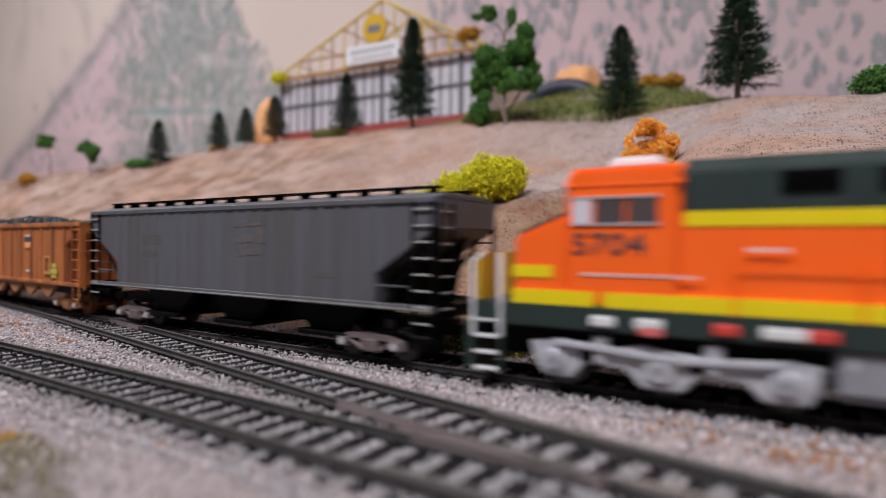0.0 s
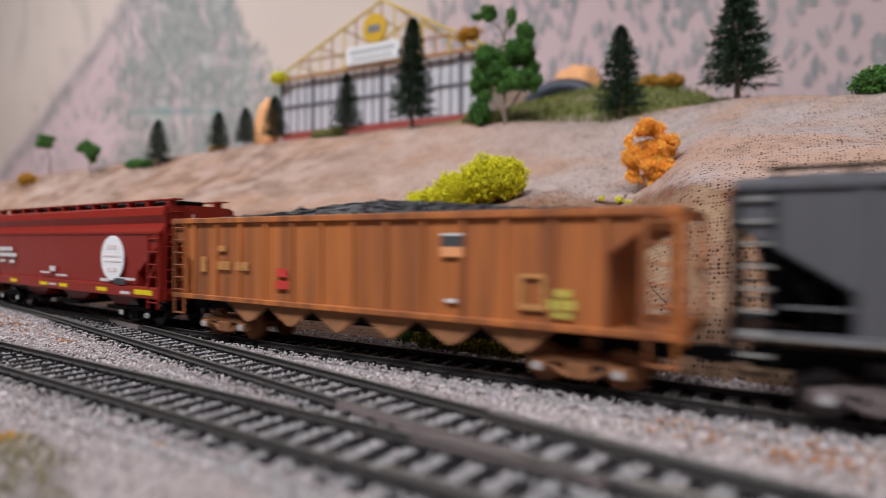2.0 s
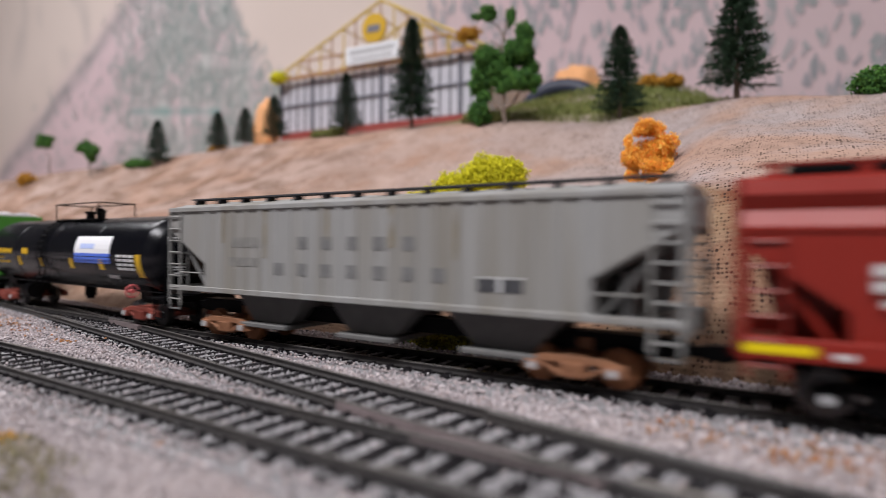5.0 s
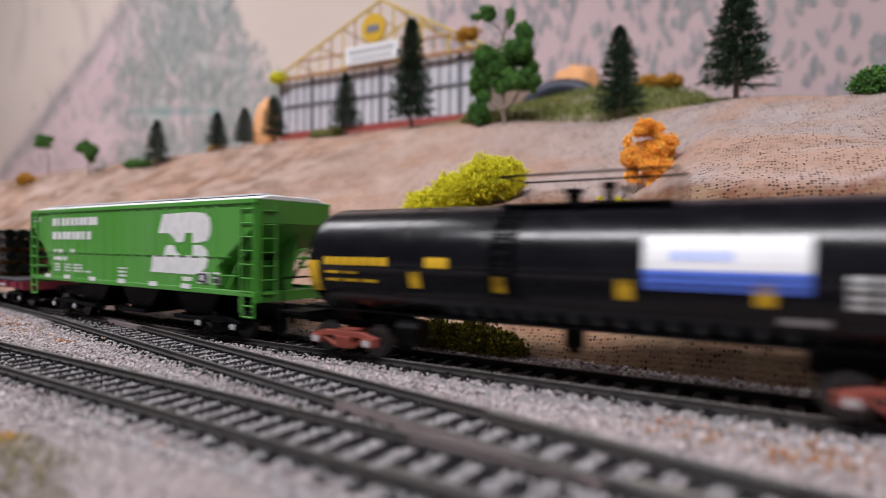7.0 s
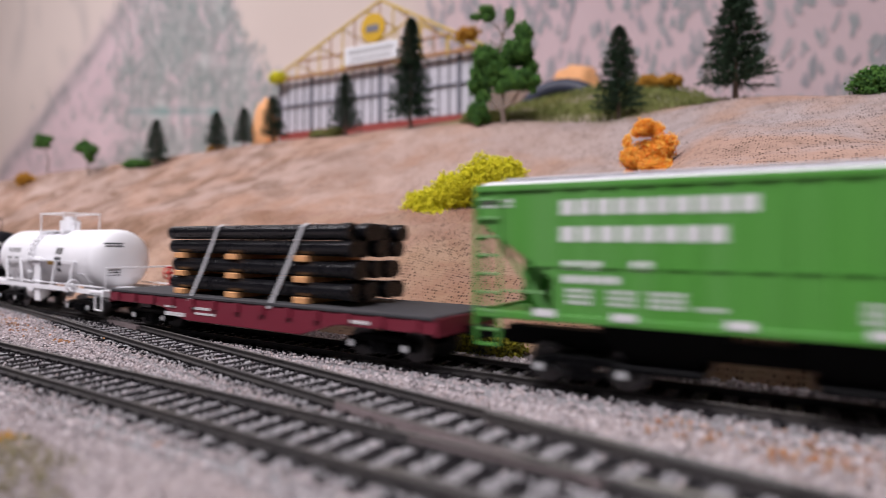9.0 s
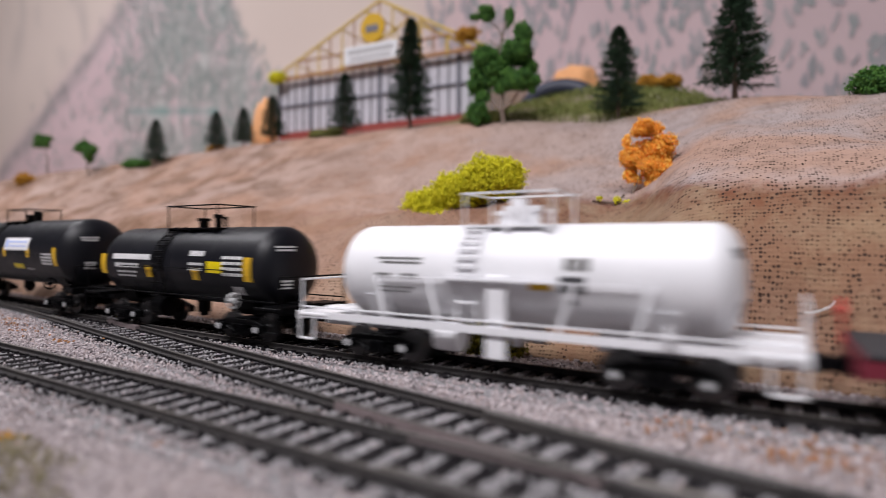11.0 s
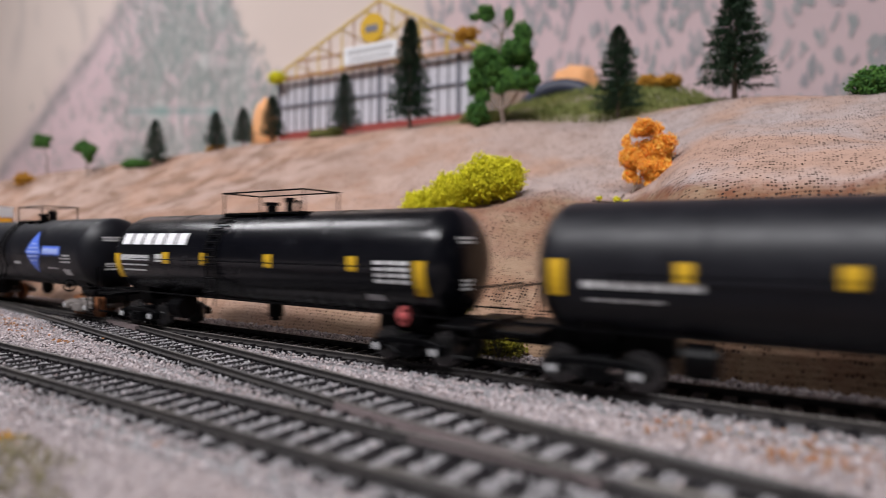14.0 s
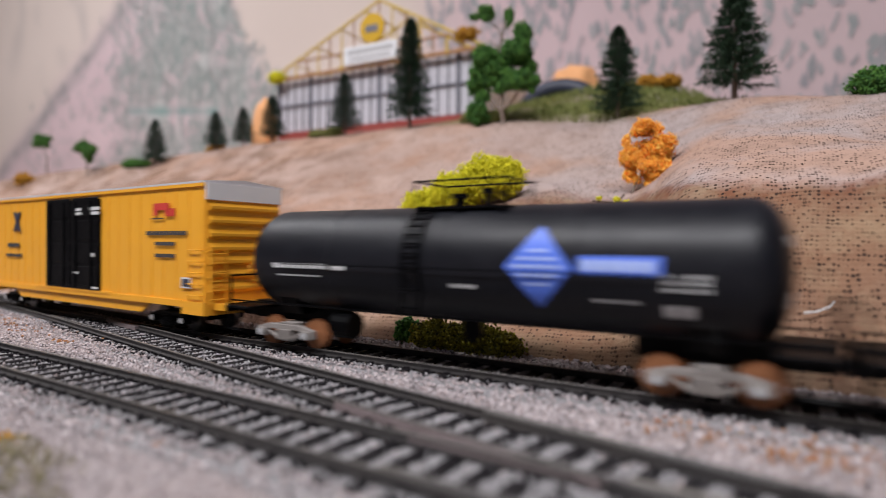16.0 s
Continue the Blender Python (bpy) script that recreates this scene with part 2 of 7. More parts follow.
def track_y(s):
    if s < -0.45:
        return BEND * 0.2025 - 2 * BEND * 0.45 * (s + 0.45)
    if s > 0.1:
        return BEND * 0.01 + 2 * BEND * 0.1 * (s - 0.1)
    return BEND * s * s


def front_y(x):
    return -0.0722 - 0.0334 * x


def cross_y(x):
    """The crossover: leaves the main line at the far end and runs into the front line."""
    line = -0.0591 - 0.1926 * x
    if x < -0.27:
        return track_y(x) - 0.0147 * ((x + 0.488) / 0.218) ** 2 if x > -0.488 else track_y(x)
    if x > -0.03:
        return front_y(x) + 0.0177 * ((x - 0.19) / 0.22) ** 2 if x < 0.19 else front_y(x)
    return line


def side_of(fn, x, q):
    d = (fn(x + 0.002) - fn(x - 0.002)) / 0.004
    k = 1 / math.sqrt(1 + d * d)
    return x - d * k * q, fn(x) + k * q


GROUND_Z = -0.0034

# ---- the large structure ----
ROOM = (-3.4, 3.0, -1.9, 1.35, -0.9, 1.5)


# added shell out of view; its dark faces keep black paint from reflecting
def room():
    x0, x1, y0, y1, z0, z1 = ROOM
    for name, b in (("wall_west", (x0 - 0.1, x0, y0, y1, z0, z1)), ("wall_east", (x1, x1 + 0.1, y0, y1, z0, z1)),
                    ("wall_south", (x0, x1, y0 - 0.1, y0, z0, z1)), ("wall_north", (x0, x1, y1, y1 + 0.1, z0, z1)),
                    ("floor", (x0, x1, y0, y1, z0 - 0.1, z0)), ("ceiling", (x0, x1, y0, y1, z1, z1 + 0.1))):
        bm = bmesh.new()
        box(bm, *b)
        ob = new(name, mesh_of(name, bm, M_CEIL if name == "ceiling" else M_WALLP))
        tagged(ob, "plain " + ("grey ceiling" if name == "ceiling" else "dark grey painted room " + name.split("_")[0]), name.split("_")[0], kind="structure")


room()


def ground():
    nx, ny = 220, 60
    xs = np.concatenate([np.linspace(-2.6, -0.7, 30), np.linspace(-0.68, 0.12, 160), np.linspace(0.15, 2.6, 30)])
    ys = np.concatenate([np.linspace(-0.42, -0.14, 10), np.linspace(-0.135, 0.32, 50)])
    v = [(x, y, GROUND_Z + 0.0005 * noise.noise((x * 40, y * 40, 0)) - (0.0012 if y < -0.1 else 0)) for y in ys for x in xs]
    f = [(j * nx + i, j * nx + i + 1, (j + 1) * nx + i + 1, (j + 1) * nx + i) for j in range(ny - 1) for i in range(nx - 1)]
    return tagged(raw("ground", v, f, M_GROUND, smooth=True), "pinkish grey ballasted layout base", "ground", kind="structure")


ground()


def layout_table():
    t = thing("layout_table", pose(0, 0, -0.9), "plain timber table under the model layout", "table")
    bm = bmesh.new()
    box(bm, -2.6, 2.6, -0.42, 1.12, 0.85, 0.888)
    rounded(bm, 0.004)
    part("tabletop", bm, M_BLOCK, t)
    for x in (-2.5, 0.0, 2.5):
        for y in (-0.36, 1.05):
            bm = bmesh.new()
            box(bm, x - 0.03, x + 0.03, y - 0.03, y + 0.03, 0, 0.85)
            rounded(bm, 0.004)
            part("leg", bm, M_BLOCK, t)


layout_table()

HX = np.array([-2.6, -1.3, -0.93, -0.67, -0.474, -0.367, -0.28, -0.19, -0.115, -0.065, -0.0275, 0.043, 0.3, 2.6])
RIDGE_Y = np.array([0.45, 0.27, 0.2246, 0.2647, 0.287, 0.2747, 0.2646, 0.260, 0.2756, 0.264, 0.2517, 0.2238, 0.22, 0.27])
RIDGE_Z = np.array([0.12, 0.118, 0.118, 0.1328, 0.1425, 0.1375, 0.1355, 0.1275, 0.1245, 0.1268, 0.1279, 0.1151, 0.11, 0.11])
EDGE_Y = np.array([0.32, 0.195, 0.155, 0.135, 0.125, 0.12, 0.122, 0.130, 0.135, 0.140, 0.078, 0.068, 0.070, 0.15])
EDGE_Z = np.array([0.06, 0.05, 0.05, 0.052, 0.052, 0.054, 0.054, 0.052, 0.051, 0.0560, 0.0585, 0.0580, 0.058, 0.06])
BACK_S = np.array([0.1, 0.1, 0.12, 0.15, 0.2, 0.25, 0.25, 0.40, 0.52, 0.30, 0.10, 0.05, 0.05, 0.05])


def ease(x, arr):
    """Smooth reading of one of the hill's lines at x."""
    i = int(np.clip(np.searchsorted(HX, x) - 1, 0, len(HX) - 2))
    u = (x - HX[i]) / (HX[i + 1] - HX[i])
    m0 = (arr[i + 1] - arr[max(i - 1, 0)]) / (HX[i + 1] - HX[max(i - 1, 0)])
    m1 = (arr[min(i + 2, len(HX) - 1)] - arr[i]) / (HX[min(i + 2, len(HX) - 1)] - HX[i])
    h = HX[i + 1] - HX[i]
    u = min(max(u, 0), 1)
    return (2 * u**3 - 3 * u**2 + 1) * arr[i] + (u**3 - 2 * u**2 + u) * h * m0 + (3 * u**2 - 2 * u**3) * arr[i + 1] + (u**3 - u**2) * h * m1


def hill_point(x, w):
    """The hill's surface: w runs 0 at the foot, 1 at the bench edge, 2 at the ridge, 3 far behind."""
    yb, ye, yr = track_y(x) + 0.027, ease(x, EDGE_Y), ease(x, RIDGE_Y)
    ze, zr, sl = ease(x, EDGE_Z), ease(x, RIDGE_Z), ease(x, BACK_S)
    zb = GROUND_Z - 0.002
    if w < 1:
        y, z = yb + (ye - yb) * w, zb + (ze - zb) * (w + 0.10 * math.sin(math.pi * w))
        amp = 0.0055 * math.sin(math.pi * min(w, 0.5)) + 0.001
    elif w < 2:
        u = w - 1
        y, z = ye + (yr - ye) * u, ze + (zr - ze) * (u - 0.05 * math.sin(math.pi * u))
        amp = 0.0060 * (1 - 0.7 * u)
    else:
        u = w - 2
        d = 0.62 * u
        y = yr + d
        z = zr + sl * min(d, 0.13) + 0.04 * max(0, d - 0.13)
        amp = 0.0016
    if w < 2:
        z += 0.009 * math.exp(-((x + 0.118) / 0.022) ** 2 - ((y - 0.135) / 0.022) ** 2) - 0.004 * math.exp(-((x + 0.078) / 0.02) ** 2 - ((y - 0.15) / 0.03) ** 2)
    n1 = noise.noise((x * 13, y * 9, 1.3)) + 0.55 * noise.noise((x * 34 + 5, y * 26, z * 30)) + 0.22 * noise.noise((x * 90, y * 80, z * 80))
    ridged = 1 - 2 * abs(noise.noise((x * 17 + y * 14, y * 7 - x * 5, 8.2)))
    z += amp * (n1 + 0.7 * ridged)
    y -= amp * 0.7 * noise.noise((x * 22 + 9, z * 30, 4.1)) if w < 2 else 0
    return x, y, z


def hill():
    xs = np.concatenate([np.linspace(-2.6, -1.0, 30), np.linspace(-0.99, -0.35, 110), np.linspace(-0.346, 0.13, 190), np.linspace(0.16, 2.6, 30)])
    ws = np.concatenate([np.linspace(0, 1, 50), np.linspace(1.02, 2, 60), np.linspace(2.03, 3, 30)])
    nx, nw = len(xs), len(ws)
    grid = np.array([[hill_point(x, w) for x in xs] for w in ws])
    # soften the bench edge and the ridge
    for _ in range(3):
        g = grid.copy()
        g[1:-1] = 0.25 * grid[:-2] + 0.5 * grid[1:-1] + 0.25 * grid[2:]
        grid = g
    f = [(j * nx + i, j * nx + i + 1, (j + 1) * nx + i + 1, (j + 1) * nx + i) for j in range(nw - 1) for i in range(nx - 1)]
    ob = raw("hill", grid.reshape(-1, 3), f, M_HILL, smooth=True)
    run = np.zeros((nw, nx))
    run[1:] = np.cumsum(np.linalg.norm(np.diff(grid, axis=0), axis=2), axis=0)
    uv = ob.data.uv_layers.new(name="cloth")
    idx = np.empty(len(ob.data.loops), dtype=np.int32)
    ob.data.loops.foreach_get("vertex_index", idx)
    flat = np.stack([grid[:, :, 0].ravel(), run.ravel()], -1)[idx]
    uv.data.foreach_set("uv", flat.astype(np.float32).ravel())
    band = ob.data.uv_layers.new(name="band")
    rise = np.repeat(ws[:, None], nx, axis=1) / 3
    flat = np.stack([rise.ravel(), grid[:, :, 0].ravel()], -1)[idx]
    band.data.foreach_set("uv", flat.astype(np.float32).ravel())
    return tagged(ob, "tan plaster-cloth hillside with rows of open weave holes", "hill", kind="structure")


def hill_material():
    m, t, b = nodes_of("plaster_cloth")
    n, ln = t.nodes, t.links
    co = n.new("ShaderNodeTexCoord")
    uv = n.new("ShaderNodeUVMap")
    uv.uv_map = "cloth"

    def noise_of(scale, detail=4, source=None, rough=0.55):
        q = n.new("ShaderNodeTexNoise")
        q.inputs["Scale"].default_value, q.inputs["Detail"].default_value, q.inputs["Roughness"].default_value = scale, detail, rough
        ln.new(source or co.outputs["Object"], q.inputs["Vector"])
        return q.outputs["Fac"]

    def span(fac, a, b2, lo=0.0, hi=1.0):
        q = n.new("ShaderNodeMapRange")
        for i, v in enumerate((a, b2, lo, hi)):
            q.inputs[i + 1].default_value = v
        ln.new(fac, q.inputs[0])
        return q.outputs[0]

    def mix(fac, a, c):
        q = n.new("ShaderNodeMix")
        q.data_type = "RGBA"
        ln.new(fac, q.inputs[0])
        for k, v in ((6, a), (7, c)):
            if isinstance(v, tuple):
                q.inputs[k].default_value = (*v, 1)
            else:
                ln.new(v, q.inputs[k])
        return q.outputs[2]

    def calc(op, a, c):
        q = n.new("ShaderNodeMath")
        q.operation = op
        for k, v in ((0, a), (1, c)):
            if isinstance(v, (int, float)):
                q.inputs[k].default_value = v
            else:
                ln.new(v, q.inputs[k])
        return q.outputs[0]

    sep = n.new("ShaderNodeSeparateXYZ")
    ln.new(co.outputs["Object"], sep.inputs[0])
    band = n.new("ShaderNodeUVMap")
    band.uv_map = "band"
    cut = n.new("ShaderNodeSeparateXYZ")
    ln.new(band.outputs[0], cut.inputs[0])
    grain = noise_of(420)
    folds = noise_of(55, 6, None, 0.65)
    col = mix(grain, (0.25, 0.195, 0.178), (0.50, 0.405, 0.378))
    # greyer plaster high up; below the bench edge rust washes, darkened to imitate shade
    col = mix(calc("MULTIPLY", span(noise_of(16, 5), 0.42, 0.62), 0.6), col, (0.39, 0.335, 0.33))
    col = mix(calc("MULTIPLY", span(noise_of(13, 6), 0.48, 0.62), 0.6), col, (0.42, 0.23, 0.14))
    col = mix(calc("MULTIPLY", span(folds, 0.50, 0.72), 0.55), col, (0.17, 0.115, 0.09))
    edge = calc("ADD", cut.outputs["X"], calc("MULTIPLY", calc("SUBTRACT", noise_of(30, 5), 0.5), 0.10))
    low = span(edge, 0.338, 0.312)
    rust = mix(span(noise_of(34, 6, None, 0.7), 0.40, 0.58), (0.265, 0.175, 0.10), (0.175, 0.078, 0.038))
    rust = mix(calc("MULTIPLY", grain, 0.45), rust, (0.30, 0.20, 0.13))
    col = mix(calc("MULTIPLY", low, 0.88), col, rust)
    # rust drips just under the bench edge, also painting in the overhang's shade
    drip_shade = calc("MULTIPLY", calc("MULTIPLY", span(edge, 0.350, 0.332), span(edge, 0.235, 0.315)), span(noise_of(60, 6, None, 0.7), 0.40, 0.56))
    col = mix(calc("MULTIPLY", drip_shade, 0.8), col, (0.17, 0.06, 0.03))
    # the far slope is tan, with brown washes
    tan = mix(span(noise_of(26, 6, None, 0.7), 0.36, 0.66), (0.51, 0.35, 0.28), (0.37, 0.215, 0.148))
    col = mix(calc("MULTIPLY", span(sep.outputs["X"], -0.06, -0.24), 0.62), col, tan)
    far = calc("MULTIPLY", span(sep.outputs["X"], -0.22, -0.36), span(noise_of(34, 6, None, 0.7), 0.44, 0.60))
    col = mix(calc("MULTIPLY", far, 0.75), col, (0.17, 0.098, 0.06))
    # grass behind the ridge
    back = calc("MULTIPLY", span(sep.outputs["Y"], 0.262, 0.30), span(noise_of(14, 3), 0.32, 0.45))
    back = calc("MULTIPLY", back, span(sep.outputs["X"], -0.34, -0.24))
    col = mix(back, col, (0.15, 0.165, 0.045))
    # weave holes; the shade inside them is put in as dark colour
    mp = n.new("ShaderNodeMapping")
    mp.inputs["Scale"].default_value = (860, 560, 1)
    warp = n.new("ShaderNodeTexNoise")
    warp.inputs["Scale"].default_value = 30
    ln.new(uv.outputs[0], warp.inputs["Vector"])
    add = n.new("ShaderNodeVectorMath")
    add.operation = "MULTIPLY_ADD"
    ln.new(warp.outputs["Color"], add.inputs[0])
    add.inputs[1].default_value = (0.006, 0.003, 0)
    ln.new(uv.outputs[0], add.inputs[2])
    ln.new(add.outputs[0], mp.inputs["Vector"])
    vor = n.new("ShaderNodeTexVoronoi")
    vor.voronoi_dimensions = "2D"
    vor.inputs["Scale"].default_value, vor.inputs["Randomness"].default_value = 1.0, 0.3
    ln.new(mp.outputs[0], vor.inputs["Vector"])
    gap = n.new("ShaderNodeVectorMath")
    gap.operation = "SUBTRACT"
    ln.new(vor.outputs["Position"], gap.inputs[0])
    ln.new(mp.outputs[0], gap.inputs[1])
    real = n.new("ShaderNodeVectorMath")
    real.operation = "MULTIPLY"
    ln.new(gap.outputs[0], real.inputs[0])
    real.inputs[1].default_value = (1.1 / 860, 1.0 / 560, 0)
    size = n.new("ShaderNodeVectorMath")
    size.operation = "LENGTH"
    ln.new(real.outputs[0], size.inputs[0])
    chance = n.new("ShaderNodeSeparateColor")
    ln.new(vor.outputs["Color"], chance.inputs[0])
    fray = calc("ADD", calc("MULTIPLY", calc("SUBTRACT", noise_of(260, 3), 0.5), 0.0006), calc("MULTIPLY", calc("SUBTRACT", chance.outputs[0], 0.72), 0.0008))
    hole = span(calc("SUBTRACT", size.outputs["Value"], fray), 0.00042, 0.00025)
    openness = calc("MULTIPLY", span(noise_of(70, 6, None, 0.7), 0.36, 0.54), span(sep.outputs["X"], -0.34, -0.08, 0.30, 1.0))
    lines = n.new("ShaderNodeSeparateXYZ")
    ln.new(mp.outputs[0], lines.inputs[0])
    cord = span(calc("SINE", calc("MULTIPLY", calc("SUBTRACT", lines.outputs["Y"], 0.44), math.tau), 0.0), -1, 1)
    # grooves between the cords get painted shade too
    col = mix(calc("MULTIPLY", calc("MULTIPLY", span(cord, 0.45, 0.0), low), calc("MULTIPLY", span(noise_of(150, 4), 0.45, 0.65), 0.3)), col, (0.10, 0.055, 0.035))
    hole = calc("MULTIPLY", hole, openness)
    col = mix(hole, col, (0.055, 0.032, 0.024))
    ln.new(col, b.inputs["Base Color"])
    b.inputs["Roughness"].default_value = 0.95
    b.inputs["Specular IOR Level"].default_value = 0.2
    bp = n.new("ShaderNodeBump")
    bp.inputs["Strength"].default_value, bp.inputs["Distance"].default_value = 0.8, 0.0012
    hgt = calc("ADD", calc("MULTIPLY", hole, -0.9), calc("ADD", calc("MULTIPLY", grain, 0.35), calc("ADD", calc("MULTIPLY", cord, 0.06), calc("MULTIPLY", folds, 2.6))))
    ln.new(hgt, bp.inputs["Height"])
    ln.new(bp.outputs[0], b.inputs["Normal"])
    return m


M_HILL = hill_material()
hill()


def hill_z(x, y):
    """Height of the hill at a place on the plan."""
    lo, hi = 0.0, 3.0
    for _ in range(40):
        w = (lo + hi) / 2
        if hill_point(x, w)[1] < y:
            lo = w
        else:
            hi = w
    return hill_point(x, lo)[2]


# ---- the painted backdrop ----
def backdrop():
    a, c = Vector((-2.75, 0.78, 0)), Vector((1.1, 1.12, 0))
    nu, nz = 400, 170
    L = (c - a).length
    d = (c - a) / L
    rng = np.random.default_rng(4)
    me_v, cols = [], []
    for j in range(nz):
        z = -0.1 + 1.3 * j / (nz - 1)
        for i in range(nu):
            u = L * i / (nu - 1)
            q = a + d * u
            me_v.append((q.x, q.y + 0.02 * math.sin(u), z))
            cols.append(paint(u, z))
    f = [(j * nu + i, j * nu + i + 1, (j + 1) * nu + i + 1, (j + 1) * nu + i) for j in range(nz - 1) for i in range(nu - 1)]
    ob = raw("backdrop", me_v, f, M_BACKDROP, smooth=True)
    att = ob.data.color_attributes.new("paint", "FLOAT_COLOR", "POINT")
    att.data.foreach_set("color", np.array([(*k, 1) for k in cols], dtype=np.float32).ravel())
    tagged(ob, "painted mountain backdrop in cream, pink and grey green", "backdrop", kind="structure")
    # brush dabs of distant trees, thin paint on the board
    for near, count, m, label in ((True, 11000, M_DABS, "grey green brush dabs of painted woods on the backdrop"), (False, 7500, M_DABS_FAR, "blue grey brush dabs of painted trees on the backdrop")):
        V, F = [], []
        for _ in range(count):
            u, z = (rng.uniform(0.5, 1.75), rng.uniform(0.15, 0.80)) if near else (rng.uniform(2.05, 3.3), rng.uniform(0.2, 0.62))
            if rng.random() > woods(u, z) * (1 if near else 0.62):
                continue
            q = a + d * u
            y = q.y + 0.02 * math.sin(u) - 0.0015
            h, w = (rng.uniform(0.012, 0.042), rng.uniform(0.0020, 0.0050)) if near else (rng.uniform(0.018, 0.044), rng.uniform(0.0035, 0.0080))
            n0 = len(V)
            lean = rng.uniform(-0.009, 0.009)
            V += [(q.x - w * 0.6, y, z), (q.x + w * 0.6, y, z), (q.x + w + lean * 0.4, y, z + h * 0.35), (q.x + w * 0.6 + lean, y, z + h * 0.7), (q.x + lean, y, z + h), (q.x - w * 0.7 + lean, y, z + h * 0.65), (q.x - w + lean * 0.4, y, z + h * 0.3)]
            F.append(tuple(range(n0, n0 + 7)))
        tagged(raw("painted_trees", V, F, m), label, "painted trees", kind="stuff")


def gully(u):
    """Height of the dark painted gully that bounds the left mountain."""
    return 0.395 + 0.757 * (u - 0.525) + 0.016 * noise.noise((u * 8, 0, 0))


def in_mountain(u, z):
    """0 in the painted sky, 1 on a painted mountain."""
    wob = 0.035 * noise.noise((u * 9, z * 9, 0))
    left = min(gully(u) + 0.01 - z, max(0.694 - 2.6 * (u - 1.441), 0.533 - 1.03 * (u - 1.503)) - z + wob)
    right = 0.9 * (u - 2.08 + wob) + (0.10 if z < 0.3 else 0)
    low = 0.30 - z if u > 1.4 else -1
    return 1 / (1 + math.exp(-max(left, right, low) / 0.024))


def wooded(u, z):
    """0 on the bare pink slope beside the gully, 1 in the painted woods."""
    return min(1.0, max(0.0, (u - 0.88 - 0.15 * (z - 0.24)) / 0.22 + 0.7 * noise.noise((u * 10, z * 10, 6))))


def woods(u, z):
    m = in_mountain(u, z)
    edge = 0.55 + 0.75 * noise.noise((u * 7, z * 7, 2))
    if 1.02 < u < 1.40 and abs(z + 0.015 - 0.418 + 0.09 * (u - 1.19)) < 0.022:
        return 0.03
    if u < 1.75:
        return m * (0.06 + 0.94 * wooded(u, z) * min(1, max(0.25, edge + 0.2)))
    return 0.42 * m * max(0.22, edge)


def paint(u, z):
    sky = np.array((0.77, 0.655, 0.59)) * (1 + 0.05 * noise.noise((u * 3, z * 4, 7)))
    rock = np.array((0.75, 0.578, 0.603)) * (1 + 0.08 * noise.noise((u * 6, z * 9, 1)))
    shade = np.array((0.30, 0.285, 0.295))
    green = np.array((0.56, 0.57, 0.55))
    t = in_mountain(u, z)
    c = sky * (1 - t) + rock * t
    if u < 1.75:
        k = t * wooded(u, z) * min(1.0, max(0.15, 0.6 + 0.8 * noise.noise((u * 16, z * 9, 8)) + 0.5 * noise.noise((u * 40, z * 16, 8))))
        c = c * (1 - k) + green * k
    # dark gully band, loose wisps in the sky, a strip of teal water
    g = 0.0
    if u < 1.33:
        wide = 0.036 + 0.014 * noise.noise((u * 12, 2, 2))
        g = math.exp(-((z - gully(u) + 0.012) / wide) ** 2) * (0.75 + 0.5 * noise.noise((u * 22, z * 22, 3)))
        if z > gully(u) + 0.05:
            g += 0.9 * max(0, noise.noise((u * 11 + z * 5, z * 4 - u * 7, 5)) - 0.05) * min(1, max(0.2, (z - 0.55) * 5))
    g = min(1.0, max(0.0, g))
    c = c * (1 - 0.8 * g) + shade * 0.8 * g
    w = math.exp(-((z - 0.418 + 0.09 * (u - 1.19)) / 0.013) ** 2) * (1 if 1.02 < u < 1.40 else 0) * (0.75 + 0.5 * noise.noise((u * 25, 0, 0)))
    return tuple(c * (1 - 0.85 * w) + np.array((0.11, 0.29, 0.27)) * 0.85 * w)


def backdrop_material():
    m, t, b = nodes_of("backdrop_paint")
    at = t.nodes.new("ShaderNodeVertexColor")
    at.layer_name = "paint"
    t.links.new(at.outputs[0], b.inputs["Base Color"])
    b.inputs["Roughness"].default_value = 0.9
    return m


M_BACKDROP = backdrop_material()
M_DABS = island_mat("painted_dabs", [(0.33, 0.36, 0.355), (0.45, 0.455, 0.44), (0.38, 0.43, 0.41), (0.56, 0.545, 0.53), (0.28, 0.36, 0.34), (0.62, 0.60, 0.59)])
M_DABS_FAR = island_mat("painted_dabs_far", [(0.34, 0.34, 0.365), (0.47, 0.445, 0.46), (0.38, 0.40, 0.41), (0.56, 0.49, 0.51), (0.40, 0.375, 0.41)])
backdrop()


